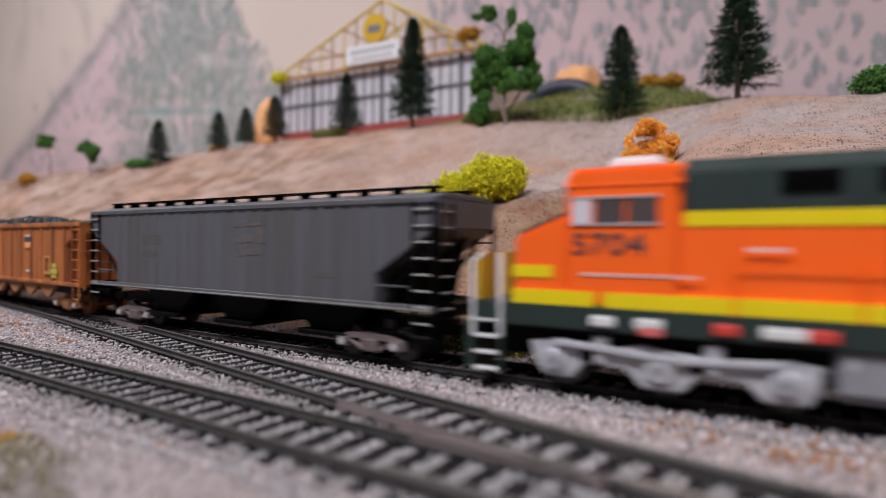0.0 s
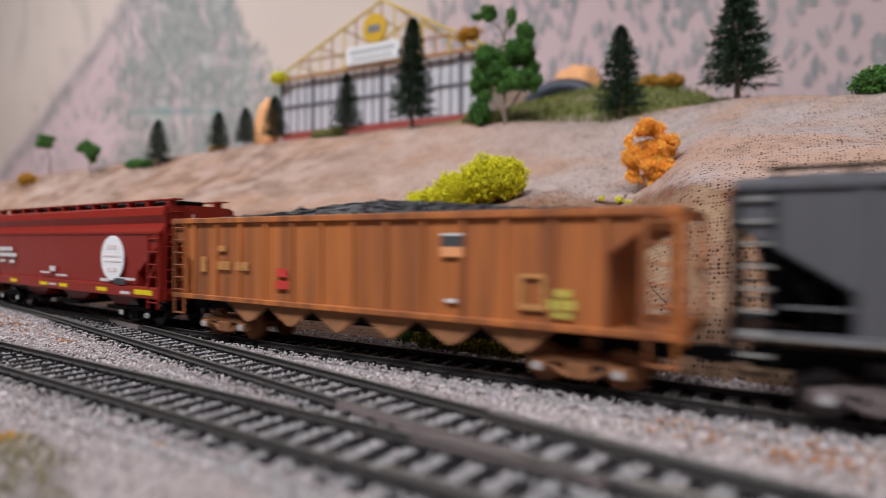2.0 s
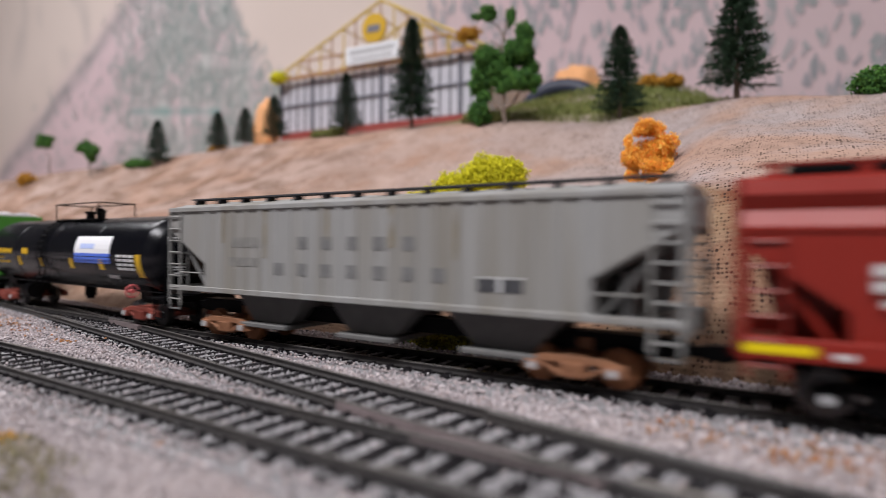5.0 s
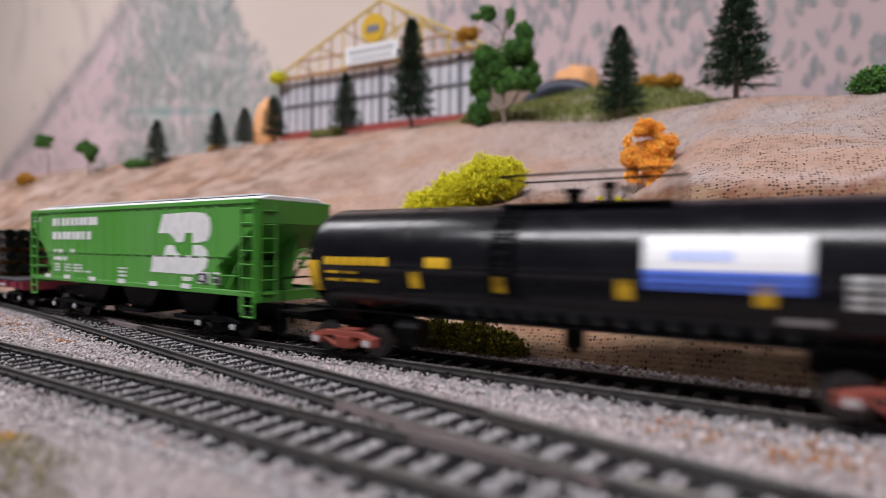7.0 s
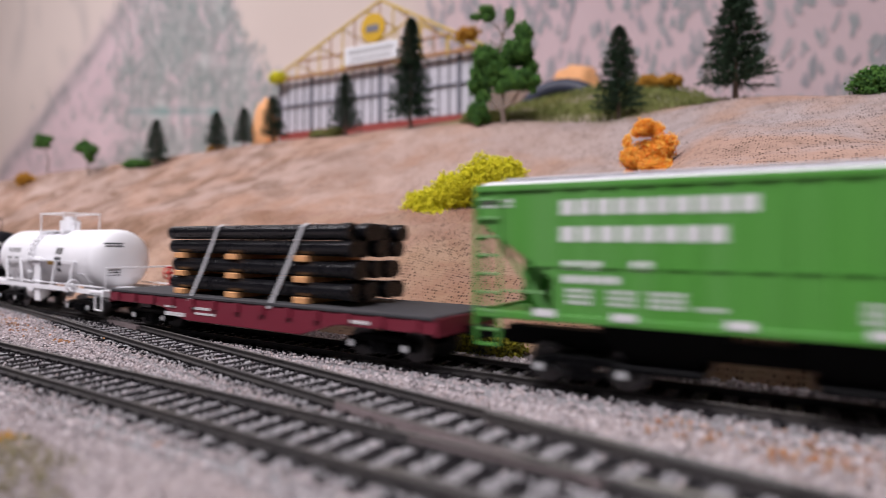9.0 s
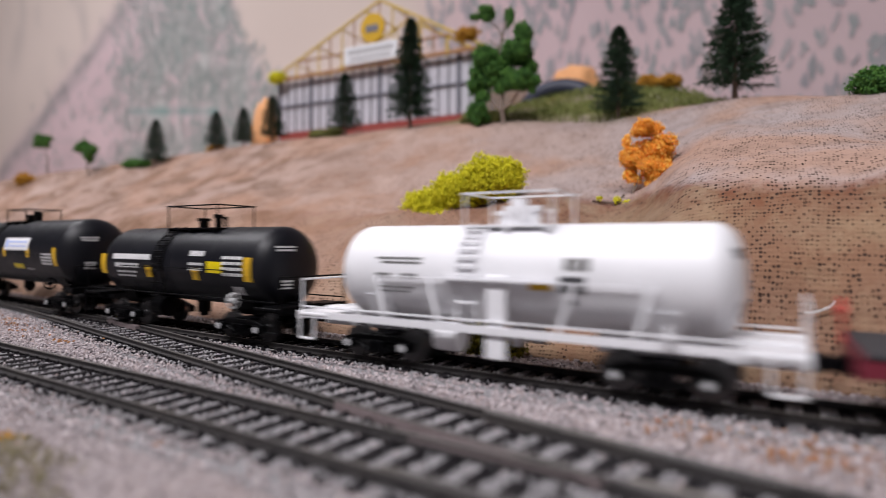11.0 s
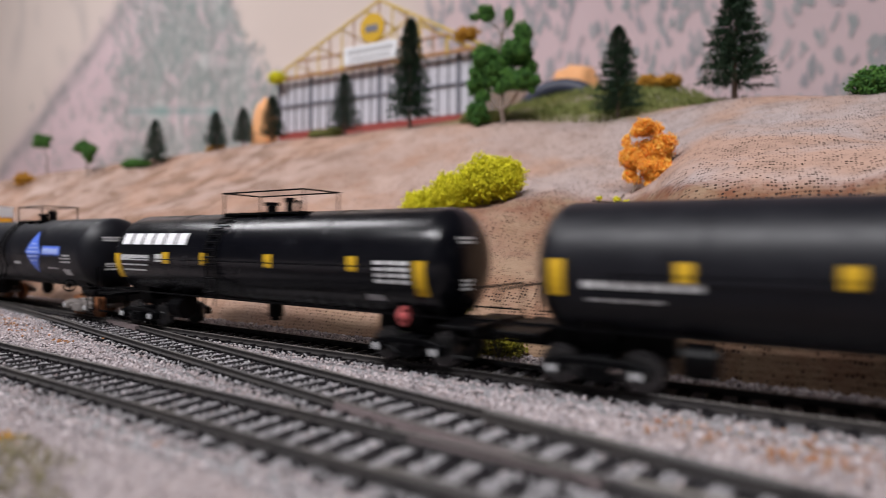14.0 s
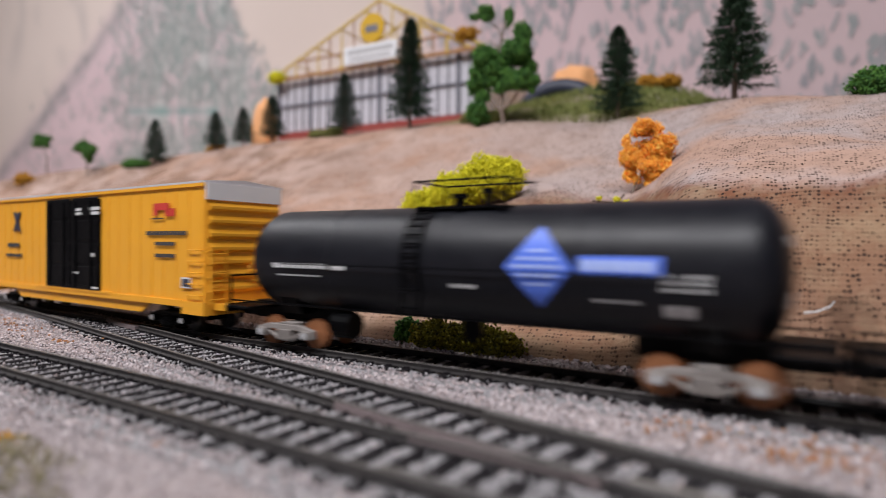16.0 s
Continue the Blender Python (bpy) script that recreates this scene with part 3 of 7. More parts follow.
# ---- railway tracks ----
def rail_mesh(fn, q, x0, x1, step):
    """One rail: a foot, a web and a head swept along the line; the worn head is a part of its own."""
    prof = [(-0.0009, -0.0019), (0.0009, -0.0019), (0.0009, -0.0016), (0.00022, -0.0013), (0.00022, -0.00065), (0.00040, -0.0005), (0.00040, -0.0001), (-0.00040, -0.0001), (-0.00040, -0.0005), (-0.00022, -0.00065), (-0.00022, -0.0013), (-0.0009, -0.0016)]
    top = [(-0.00037, -0.0001), (0.00037, -0.0001), (0.00028, 0.0), (-0.00028, 0.0)]
    out = []
    n = max(2, int((x1 - x0) / step) + 1)
    xs = np.linspace(x0, x1, n)
    for pr in (prof, top):
        V, F = [], []
        for x in xs:
            for dq, z in pr:
                px, py = side_of(fn, x, q + dq)
                V.append((px, py, z))
        k = len(pr)
        for i in range(n - 1):
            for j in range(k):
                F.append((i * k + j, i * k + (j + 1) % k, (i + 1) * k + (j + 1) % k, (i + 1) * k + j))
        F.append(tuple(range(k))[::-1])
        F.append(tuple((n - 1) * k + j for j in range(k)))
        out.append((V, F))
    return out


def add_rail(track, fn, q, x0, x1, step=0.01, name="rail"):
    (V, F), (V2, F2) = rail_mesh(fn, q, x0, x1, step)
    r = raw(name, V, F, M_RAIL, track)
    raw("railhead", V2, F2, M_RAILTOP, r)
    return r


TIE_STEP = 0.0068
bm = bmesh.new()
box(bm, -0.00165, 0.00165, -0.0130, 0.0130, -0.0044, -0.0019)
rounded(bm, 0.0002, seg=1)
TIE_MESH = mesh_of("sleeper", bm, M_TIE)
bm = bmesh.new()
for q in (-0.00825, 0.00825):
    box(bm, -0.0008, 0.0008, q - 0.0017, q + 0.0015, -0.0019, -0.0014)
PLATE_MESH = mesh_of("rail_fastening", bm, M_TIE)


def add_ties(track, fn, x0, x1, low=0.0, skip=None, rng=random.Random(3)):
    x = x0
    while x < x1:
        if not (skip and skip(x)):
            d = (fn(x + 0.002) - fn(x - 0.002)) / 0.004
            for me in (TIE_MESH, PLATE_MESH):
                ob = new(me.name, me)
                ob.parent = track
                ob.matrix_basis = Matrix.Translation((x, fn(x), low)) @ Matrix.Rotation(math.atan(d) + rng.uniform(-0.015, 0.015), 4, "Z")
                if me is PLATE_MESH:
                    break
            ob.parent = track
        x += TIE_STEP * rng.uniform(0.97, 1.03)


def far_ties(track, fn, spans, low=0.0):
    V, F = [], []
    for x0, x1 in spans:
        for x in np.arange(x0, x1, TIE_STEP):
            d = math.atan((fn(x + 0.002) - fn(x - 0.002)) / 0.004)
            c, s = math.cos(d), math.sin(d)
            n0 = len(V)
            V += [(x + a * c - b * s, fn(x) + a * s + b * c, z + low) for z in (-0.0044, -0.0019) for b in (-0.0130, 0.0130) for a in (-0.00165, 0.00165)]
            F += [tuple(n0 + i for i in q) for q in CUBF]
    tagged(raw("sleepers", V, F, M_TIE, track), kind="stuff")


def bed(name, fn, x0, x1, low):
    xs = np.arange(x0, x1, 0.012)
    prof = [(-0.0215, GROUND_Z - 0.0006), (-0.0165, -0.0026), (0.0165, -0.0026), (0.0215, GROUND_Z - 0.0006)]
    V = [(*side_of(fn, x, q), z - low + 0.0002 * noise.noise((x * 300, q * 300, 1))) for x in xs for q, z in prof]
    F = [(i * 4 + j, i * 4 + j + 1, i * 4 + j + 5, i * 4 + j + 4) for i in range(len(xs) - 1) for j in range(3)]
    tagged(raw(name, V, F, M_BED), "dark grey ballast bed under a railway track", "ballast bed", kind="structure")


def tracks():
    bed("ballast_bed_main", track_y, -2.5, 2.5, 0.0)
    bed("ballast_bed_front", front_y, -1.6, 1.2, 0.00008)
    bed("ballast_bed_crossover", cross_y, -0.45, 0.15, 0.00016)
    main = thing("main_track", pose(0, 0, 0), "curving model railway track with dark sleepers in grey ballast", "railway track", "layout tracks")
    for q in (-0.00825, 0.00825):
        add_rail(main, track_y, q, -2.55, 2.55)
    far_ties(main, track_y, ((-2.5, -0.66), (0.1, 2.5)))
    front = thing("front_track", pose(0, 0, 0), "weathered model railway track beside the main line", "railway track", "layout tracks")
    for q in (-0.00825, 0.00825):
        add_rail(front, front_y, q, -1.6, 1.2)
    far_ties(front, front_y, ((-1.6, -0.36), (0.12, 1.2)))
    cross = thing("crossover_track", pose(0, 0, 0), "crossover track with switch frogs between two lines", "railway track", "layout tracks")
    add_rail(cross, cross_y, -0.00825, -0.478, 0.0)
    add_rail(cross, cross_y, 0.00825, -0.235, 0.17)
    add_rail(cross, cross_y, -0.00825, 0.03, 0.12)
    add_rail(cross, cross_y, 0.00825, -0.46, -0.275)
    # guard rails and frog wings
    add_rail(cross, cross_y, -0.0068, -0.30, -0.245, name="guard_rail")
    add_rail(cross, cross_y, 0.0068, -0.055, 0.0, name="guard_rail")
    add_rail(cross, track_y, 0.0068, -0.30, -0.245, name="guard_rail")
    add_rail(cross, front_y, -0.0068, -0.055, 0.0, name="guard_rail")
    # cast frog plates where the rails cross
    for fn, q, xa, xb, w, m in ((cross_y, -0.0081, -0.085, -0.022, 0.0013, M_TRUCKGREY), (front_y, 0.0090, -0.060, -0.012, 0.0011, M_TRUCKGREY), (cross_y, 0.0078, -0.272, -0.236, 0.0014, M_TRUCKGREY)):
        V = [(*side_of(fn, x, q + d), z) for x in np.linspace(xa, xb, 8) for d, z in ((-w, -0.0021), (w, -0.0021), (w * 0.9, -0.0004), (-w * 0.9, -0.0004))]
        F = [(i * 4 + j, i * 4 + (j + 1) % 4, i * 4 + 4 + (j + 1) % 4, i * 4 + 4 + j) for i in range(7) for j in range(4)] + [(0, 1, 2, 3), (28, 31, 30, 29)]
        tagged(raw("frog_plate", V, F, m, cross), "grey cast frog plate")
    (V, F), (V2, F2) = rail_mesh(front_y, 0.0098, -0.020, 0.030, 0.01)
    raw("frog_rail", V, F, M_FROG, cross)
    add_ties(main, track_y, -0.655, 0.098)
    add_ties(front, front_y, -0.355, 0.118, -0.0001)
    add_ties(cross, cross_y, -0.33, 0.02, -0.0002, skip=lambda x: abs(cross_y(x) - track_y(x)) < 0.012)


def ballast():
    rng = np.random.default_rng(11)
    n = 120000
    x = rng.uniform(-0.62, 0.06, n)
    y = rng.uniform(-0.125, 0.06, n)
    keep = np.array([yy < track_y(xx) + 0.034 for xx, yy in zip(x, y)])
    x, y = x[keep], y[keep]
    s = rng.uniform(0.00024, 0.00060, len(x)) * np.where(y < -0.088, 0.7, 1.0)
    patch = np.array([noise.noise((a * 30, b * 30, 0)) for a, b in zip(x, y)])
    stray = rng.random(len(x))
    z = GROUND_Z + 0.0003 + 0.0005 * patch
    rail, in_track = np.zeros(len(x), bool), np.zeros(len(x), bool)
    for fn in (track_y, front_y, cross_y):
        q = np.array([b - fn(a) for a, b in zip(x, y)])
        rail |= (np.abs(np.abs(q) - 0.00825) < 0.0016) & (np.abs(q) < 0.02)
        bed = np.abs(q) < 0.0165
        # between the sleepers; a few lie on top, many over the sleeper ends
        top = (stray < 0.006) | ((np.abs(q) > 0.0106) & (stray < 0.42 + 0.5 * patch))
        z = np.where(bed, np.where(top, -0.0019, -0.0024), z)
        in_track |= np.abs(q) < 0.0128
        s = np.where(bed, np.minimum(s, 0.00044), s)
        # shoulders heaped at the sleeper ends
        z = np.where((np.abs(q) > 0.0155) & (np.abs(q) < 0.021), np.maximum(z, GROUND_Z + 0.0007), z)
    in_track &= rng.random(len(x)) < 0.9
    for name, keep, seed, m, label in (("ballast", ~rail & ~in_track, 5, M_BALLAST, "loose pinkish grey scale ballast stones"), ("track_ballast", ~rail & in_track, 15, M_TRACK_BALLAST, "greyer ballast stones between the rails")):
        V, F = crumbs(np.stack([x[keep], y[keep], z[keep]], -1), s[keep], seed, 0.85, "cube")
        tagged(raw(name, V, F, m), label, "ballast", kind="stuff")
    # rust coloured chips scattered along the far side and by the camera
    pts, sz = [], []
    for cx, cy, r, k in ((-0.335, -0.008, 0.03, 260), (-0.29, -0.022, 0.018, 60), (-0.235, -0.035, 0.004, 14), (-0.005, -0.024, 0.016, 110), (0.012, -0.030, 0.010, 60), (-0.06, 0.03, 0.03, 60), (-0.1, -0.085, 0.002, 4), (-0.3, -0.02, 0.05, 60)):
        for _ in range(k):
            a, d = rng.uniform(0, math.tau), r * math.sqrt(rng.random())
            pts.append((cx + d * math.cos(a) * 1.6, cy + d * math.sin(a) * 0.7, GROUND_Z + 0.0009))
            sz.append(rng.uniform(0.0003, 0.0006))
    V, F = crumbs(pts, sz, 6, 0.7, "cube")
    tagged(raw("rust_chips", V, F, M_SOILCHIPS), "rust orange stone chips strewn on ballast", "stone chips", kind="stuff")
    # pale scree at the foot of the cliff
    pts, sz = [], []
    for _ in range(5000):
        xx = rng.uniform(-0.3, 0.06)
        pts.append((xx, track_y(xx) + rng.uniform(0.017, 0.030), GROUND_Z + rng.uniform(0.0003, 0.0012)))
        sz.append(rng.uniform(0.0004, 0.001))
    V, F = crumbs(pts, sz, 7, 0.8, "cube")
    tagged(raw("scree", V, F, M_BALLAST), "pale scree stones at the foot of the cliff", "scree", kind="stuff")


# ---- rolling stock: x along the track, the camera's side is -y, z from the rail top ----
HALF = 0.0175


def wheel_mesh(name, material):
    bm = bmesh.new()
    rod(bm, (0, -0.0010, 0), (0, 0.0010, 0), 0.0047, 20)
    rod(bm, (0, 0.0008, 0), (0, 0.0013, 0), 0.0053, 20)
    rod(bm, (0, -0.0016, 0), (0, 0, 0), 0.0016, 10)
    return mesh_of(name, bm, material)


# axle-end caps in pale grey, coloured to imitate bright glints
def glint_cap_mesh():
    bm = bmesh.new()
    rod(bm, (0, -0.0144, 0.0048), (0, -0.0138, 0.0048), 0.0011, 10)
    return mesh_of("bearing_cap", bm, M_STRAP)


GLINT_CAP = glint_cap_mesh()
WHEEL_S, WHEEL_R = wheel_mesh("wheel", M_WHEEL), wheel_mesh("wheel", M_WHEELR)


def truck(car, x, material, rusty=False, pitch=0.0204):
    """A two-axle truck: side frames with journal boxes, a bolster, and wheels as sub-parts."""
    bm = bmesh.new()
    h = pitch / 2
    for sy in (-1, 1):
        a, b = sorted((sy * 0.0108, sy * 0.0128))
        prism(bm, [(-h - 0.0028, 0.0036), (-h - 0.0028, 0.0064), (-h + 0.003, 0.0078), (h - 0.003, 0.0078), (h + 0.0028, 0.0064), (h + 0.0028, 0.0036), (h - 0.0016, 0.0036), (h - 0.0030, 0.0058), (0.0034, 0.0060), (0.0034, 0.0030), (-0.0034, 0.0030), (-0.0034, 0.0060), (-h + 0.0030, 0.0058), (-h + 0.0016, 0.0036)], a, b, "y")
        for k in (-1, 1):
            box(bm, k * h - 0.0016, k * h + 0.0016, *sorted((sy * 0.0112, sy * 0.0140)), 0.0034, 0.0062)
            rod(bm, (k * 0.0017, sy * 0.0132, 0.0028), (k * 0.0017, sy * 0.0132, 0.0062), 0.0011, 8)
        prism(bm, [(-h + 0.002, 0.0052), (-0.003, 0.0022), (0.003, 0.0022), (h - 0.002, 0.0052), (h - 0.003, 0.0054), (0.0026, 0.0031), (-0.0026, 0.0031), (-h + 0.003, 0.0054)], a, b, "y")
    box(bm, -0.0034, 0.0034, -0.0120, 0.0120, 0.0046, 0.0082)
    box(bm, -0.0022, 0.0022, -0.0030, 0.0030, 0.0080, 0.0112)
    for k in (-1, 1):
        rod(bm, (k * h, -0.0085, 0.0047), (k * h, 0.0085, 0.0047), 0.0011, 8)
    rounded(bm, 0.00022, seg=1)
    t = part("truck", bm, material, car)
    t.location = (x, 0, 0)
    for k in (-1, 1):
        for sy in (-1, 1):
            w = new("wheel", WHEEL_R if rusty else WHEEL_S)
            w.parent = t
            w.matrix_basis = Matrix.Translation((k * h, sy * 0.0077, 0.0047)) @ Matrix.Rotation(0 if sy < 0 else math.pi, 4, "Z")
            c = new("bearing_cap", GLINT_CAP)
            c.parent = t
            c.matrix_basis = Matrix.Translation((k * h, 0, 0)) @ Matrix.Rotation(0 if sy < 0 else math.pi, 4, "Z")
    return t


def coupler(car, x, material=None):
    s = 1 if x > 0 else -1
    bm = bmesh.new()
    box(bm, *sorted((x - s * 0.006, x + s * 0.0052)), -0.0011, 0.0011, 0.0086, 0.0112)
    prism(bm, [(x + s * 0.0045, 0.0080), (x + s * 0.0085, 0.0084), (x + s * 0.0085, 0.0116), (x + s * 0.0045, 0.0120)], -0.0020, 0.0016, "y")
    rod(bm, (x + s * 0.006, -0.0012, 0.0084), (x + s * 0.0035, -0.0022, 0.0030), 0.0003, 5)
    rounded(bm, 0.0002, seg=1)
    return part("coupler", bm, material or M_BLACK, car)


def ladder(car, x, y, z0, z1, width, rungs, material, axis="x", name="ladder", rung_m=None):
    """Two stiles and rungs; axis x lies along the side, axis y across the end."""
    bm = bmesh.new()
    e = (1, 0) if axis == "x" else (0, 1)
    h = width / 2
    for k in (-1, 1):
        a = (x + e[0] * k * h, y + e[1] * k * h)
        box(bm, a[0] - 0.0003, a[0] + 0.0003, a[1] - 0.0003, a[1] + 0.0003, z0, z1)
    whole = part(name, bm, material, car)
    for i in range(rungs):
        z = z0 + (z1 - z0) * (i + 0.5) / rungs
        bm = bmesh.new()
        rod(bm, (x - e[0] * h, y - e[1] * h, z), (x + e[0] * h, y + e[1] * h, z), 0.00034, 6)
        part("rung", bm, rung_m or material, whole)
    return whole


def grabs(car, x0, x1, y, zs, material):
    for z in zs:
        bm = bmesh.new()
        s = -1 if y < 0 else 1
        bend(bm, [(x0, y, z), (x0, y + s * 0.0012, z), (x1, y + s * 0.0012, z), (x1, y, z)], 0.00026)
        part("grab_iron", bm, material, car)


def row_parts(car, rows, material, name, label, put):
    """Lettering: a row of small bars is one part, a large bar is a part of its own."""
    made = None
    for x0, x1, z0, z1, k in rows:
        w = (x1 - x0) / k
        spans = [(x0 + i * w, x0 + i * w + w * (0.78 if k > 1 else 1)) for i in range(k)]
        if k > 1 and z1 - z0 < 0.0028:
            bm = bmesh.new()
            for a, b in spans:
                put(bm, a, b, z0, z1)
            made = tagged(part(name, bm, material, car, label), kind="stuff")
        else:
            for a, b in spans:
                bm = bmesh.new()
                put(bm, a, b, z0, z1)
                made = part(name, bm, material, car, label)
    return made


def bars(car, rows, y, material, name="lettering", label=""):
    """Unreadable lettering as plain bars: rows of (x0, x1, z0, z1, blocks)."""
    return row_parts(car, rows, material, name, label, lambda bm, a, b, z0, z1: box(bm, a, b, y - 0.00012, y + 0.0002, z0, z1))


def shapes(car, polys, y, material, name, label=""):
    for pts in polys:
        bm = bmesh.new()
        prism(bm, pts, y - 0.00014, y + 0.0002, "y")
        part(name, bm, material, car, label)


def rib_line(h, posts, x):
    """How far out the ribbed side of a covered hopper stands at x."""
    step = (2 * h - 0.045) / (posts - 1)
    i = min(max(round((x + h - 0.0225) / step), 0), posts - 1)
    d = abs(x - (-h + 0.0225 + step * i))
    return HALF - 0.0004 * min(1.0, max(0.0, (d - 0.0007) / 0.0004))


def rib_cuts(h, posts, a, b):
    """Where the ribs' edges lie between a and b."""
    step = (2 * h - 0.045) / (posts - 1)
    return [x for i in range(posts) for x in (-h + 0.0225 + step * i + k for k in (-0.0011, -0.0007, 0.0007, 0.0011)) if a < x < b]


def rib_bars(car, h, posts, rows, material, name="lettering", label=""):
    """Bars painted over a ribbed side: they follow its ribs."""
    def put(bm, a, b, z0, z1):
        xs = [a, *rib_cuts(h, posts, a, b), b]
        lines = [[bm.verts.new((x, -rib_line(h, posts, x) - 0.00012, z)) for z in (z0, z1)] for x in xs]
        for p, q in zip(lines, lines[1:]):
            bm.faces.new((p[0], q[0], q[1], p[1]))
    return row_parts(car, rows, material, name, label, put)


def rib_shapes(car, h, posts, polys, material, name, label=""):
    """Outlines painted over a ribbed side."""
    for pts in polys:
        bm = bmesh.new()
        bm.faces.new([bm.verts.new((x, 0, z)) for x, z in pts])
        for x in rib_cuts(h, posts, min(q[0] for q in pts), max(q[0] for q in pts)):
            bmesh.ops.bisect_plane(bm, geom=bm.verts[:] + bm.edges[:] + bm.faces[:], plane_co=(x, 0, 0), plane_no=(1, 0, 0), dist=1e-6)
        for v in bm.verts:
            v.co.y = -rib_line(h, posts, v.co.x) - 0.00014
        part(name, bm, material, car, label)


def disc(car, x, z, r, y, material, name, label="", n=40):
    bm = bmesh.new()
    rod(bm, (x, y + 0.0002, z), (x, y - 0.00014, z), r, n)
    return part(name, bm, material, car, label)


def brake_wheel(car, x, y, z, r, material, label=""):
    bm = bmesh.new()
    n = 16
    pts = [(x, y + r * math.cos(i * math.tau / n), z + r * math.sin(i * math.tau / n)) for i in range(n + 1)]
    bend(bm, pts, 0.0004)
    for i in range(0, n, 4):
        rod(bm, (x, y, z), pts[i], 0.0003, 5)
    rod(bm, (x - 0.001, y, z), (x + 0.001, y, z), 0.001, 8)
    return part("brake_wheel", bm, material, car, label)


def car_thing(name, label, category, centre, bogie):
    car = thing(name, pose(0, 0, 0), label, category, "freight train")
    CARS.append((car, centre, bogie))
    return car


CARS = []


def covered_hopper(name, label, s0, s1, body_m, gear_m, truck_m, posts, eave=0.0478, sill=0.0176, roof_m=None, rusty=False, walk_m=None, rung_m=None, walk_z=0.0034):
    """A three-bay covered hopper with slope ends, side posts, roof hatches and end ladders."""
    L = s1 - s0
    h, b = L / 2, L / 2 - 0.027
    car = car_thing(name, label, "freight car", (s0 + s1) / 2, b)
    walk_m = walk_m or gear_m
    y = HALF - 0.0004
    bm = bmesh.new()
    prism(bm, [(-h, eave), (-h, eave - 0.0085), (-h + 0.021, sill + 0.009), (-h + 0.021, sill), (h - 0.021, sill), (h - 0.021, sill + 0.009), (h, eave - 0.0085), (h, eave)], -y, y, "y")
    rounded(bm, 0.0004)
    part("body", bm, body_m, car)
    # top chord and side sill
    for nm, z0, z1 in (("top_chord", eave - 0.0014, eave + 0.0003), ("side_sill", sill - 0.0010, sill + 0.0009)):
        for sy in (-1, 1):
            bm = bmesh.new()
            box(bm, -h, h, *sorted((sy * (y - 0.0006), sy * (HALF + 0.0003))), z0, z1)
            rounded(bm, 0.0002, seg=1)
            part(nm, bm, body_m, car)
    # side posts
    for sy in (-1, 1):
        for i in range(posts):
            x = -h + 0.0225 + (L - 0.045) * i / (posts - 1)
            bm = bmesh.new()
            prism(bm, [(x - 0.0011, sy * y), (x - 0.0007, sy * HALF), (x + 0.0007, sy * HALF), (x + 0.0011, sy * y)], sill + 0.0009, eave - 0.0014, "y")
            for v in bm.verts:
                v.co = (v.co.x, v.co.z, v.co.y)
            part("side_post", bm, body_m, car)
    # roof, hatches and running board
    bm = bmesh.new()
    prism(bm, [(-HALF, eave), (-0.011, eave + 0.0018), (0.011, eave + 0.0018), (HALF, eave)], -h + 0.0005, h - 0.0005, "x")
    rounded(bm, 0.0003, seg=1)
    part("roof", bm, roof_m or body_m, car)
    for i in range(10):
        bm = bmesh.new()
        x = -h + 0.018 + (L - 0.036) * i / 9
        box(bm, x - 0.0068, x + 0.0068, -0.0042, 0.0042, eave + 0.0017, eave + 0.0030)
        rounded(bm, 0.0005, seg=1)
        part("hatch_cover", bm, roof_m or body_m, car)
    for sy in (-1, 1):
        bm = bmesh.new()
        box(bm, -h + 0.006, h - 0.004, *sorted((sy * 0.0072, sy * 0.0118)), eave + walk_z, eave + walk_z + 0.0005)
        for i in range(14):
            x = -h + 0.008 + (L - 0.014) * i / 13
            box(bm, x - 0.0005, x + 0.0005, *sorted((sy * 0.0074, sy * 0.0116)), eave + 0.0012, eave + walk_z)
        part("running_board", bm, walk_m, car)
    # discharge bays
    for i in range(3):
        x = (i - 1) * (L - 0.05) / 3.0
        w = (L - 0.06) / 6.2
        bm = bmesh.new()
        prism(bm, [(x - w, sill + 0.001), (x + w, sill + 0.001), (x + w * 0.42, 0.0068), (x - w * 0.42, 0.0068)], -0.0095, 0.0095, "y")
        box(bm, x - w * 0.55, x + w * 0.55, -0.0135, 0.0135, 0.0054, 0.0070)
        rounded(bm, 0.0003, seg=1)
        part("discharge_bay", bm, gear_m if gear_m is not body_m else M_BLACK, car)
    bm = bmesh.new()
    box(bm, -h + 0.003, h - 0.003, -0.0028, 0.0028, 0.0080, 0.0128)
    part("centre_sill", bm, M_BLACK, car)
    for k in (-1, 1):
        # end platform, corner posts, braces
        bm = bmesh.new()
        box(bm, *sorted((k * (h - 0.023), k * h)), -HALF + 0.001, HALF - 0.001, sill - 0.0012, sill - 0.0002)
        box(bm, *sorted((k * (h - 0.0009), k * h)), -HALF, HALF, sill - 0.0030, sill + 0.0006)
        for sy in (-1, 1):
            box(bm, *sorted((k * (h - 0.0010), k * h)), *sorted((sy * (HALF - 0.0010), sy * HALF)), sill, eave - 0.008)
            bend(bm, [(k * (h - 0.0198), sy * (HALF - 0.003), sill), (k * (h - 0.004), sy * (HALF - 0.003), eave - 0.011)], 0.0006)
        box(bm, *sorted((k * (h - 0.016), k * (h - 0.013))), -0.010, 0.010, sill, sill + 0.011)
        part("end_frame", bm, gear_m, car)
        bm = bmesh.new()
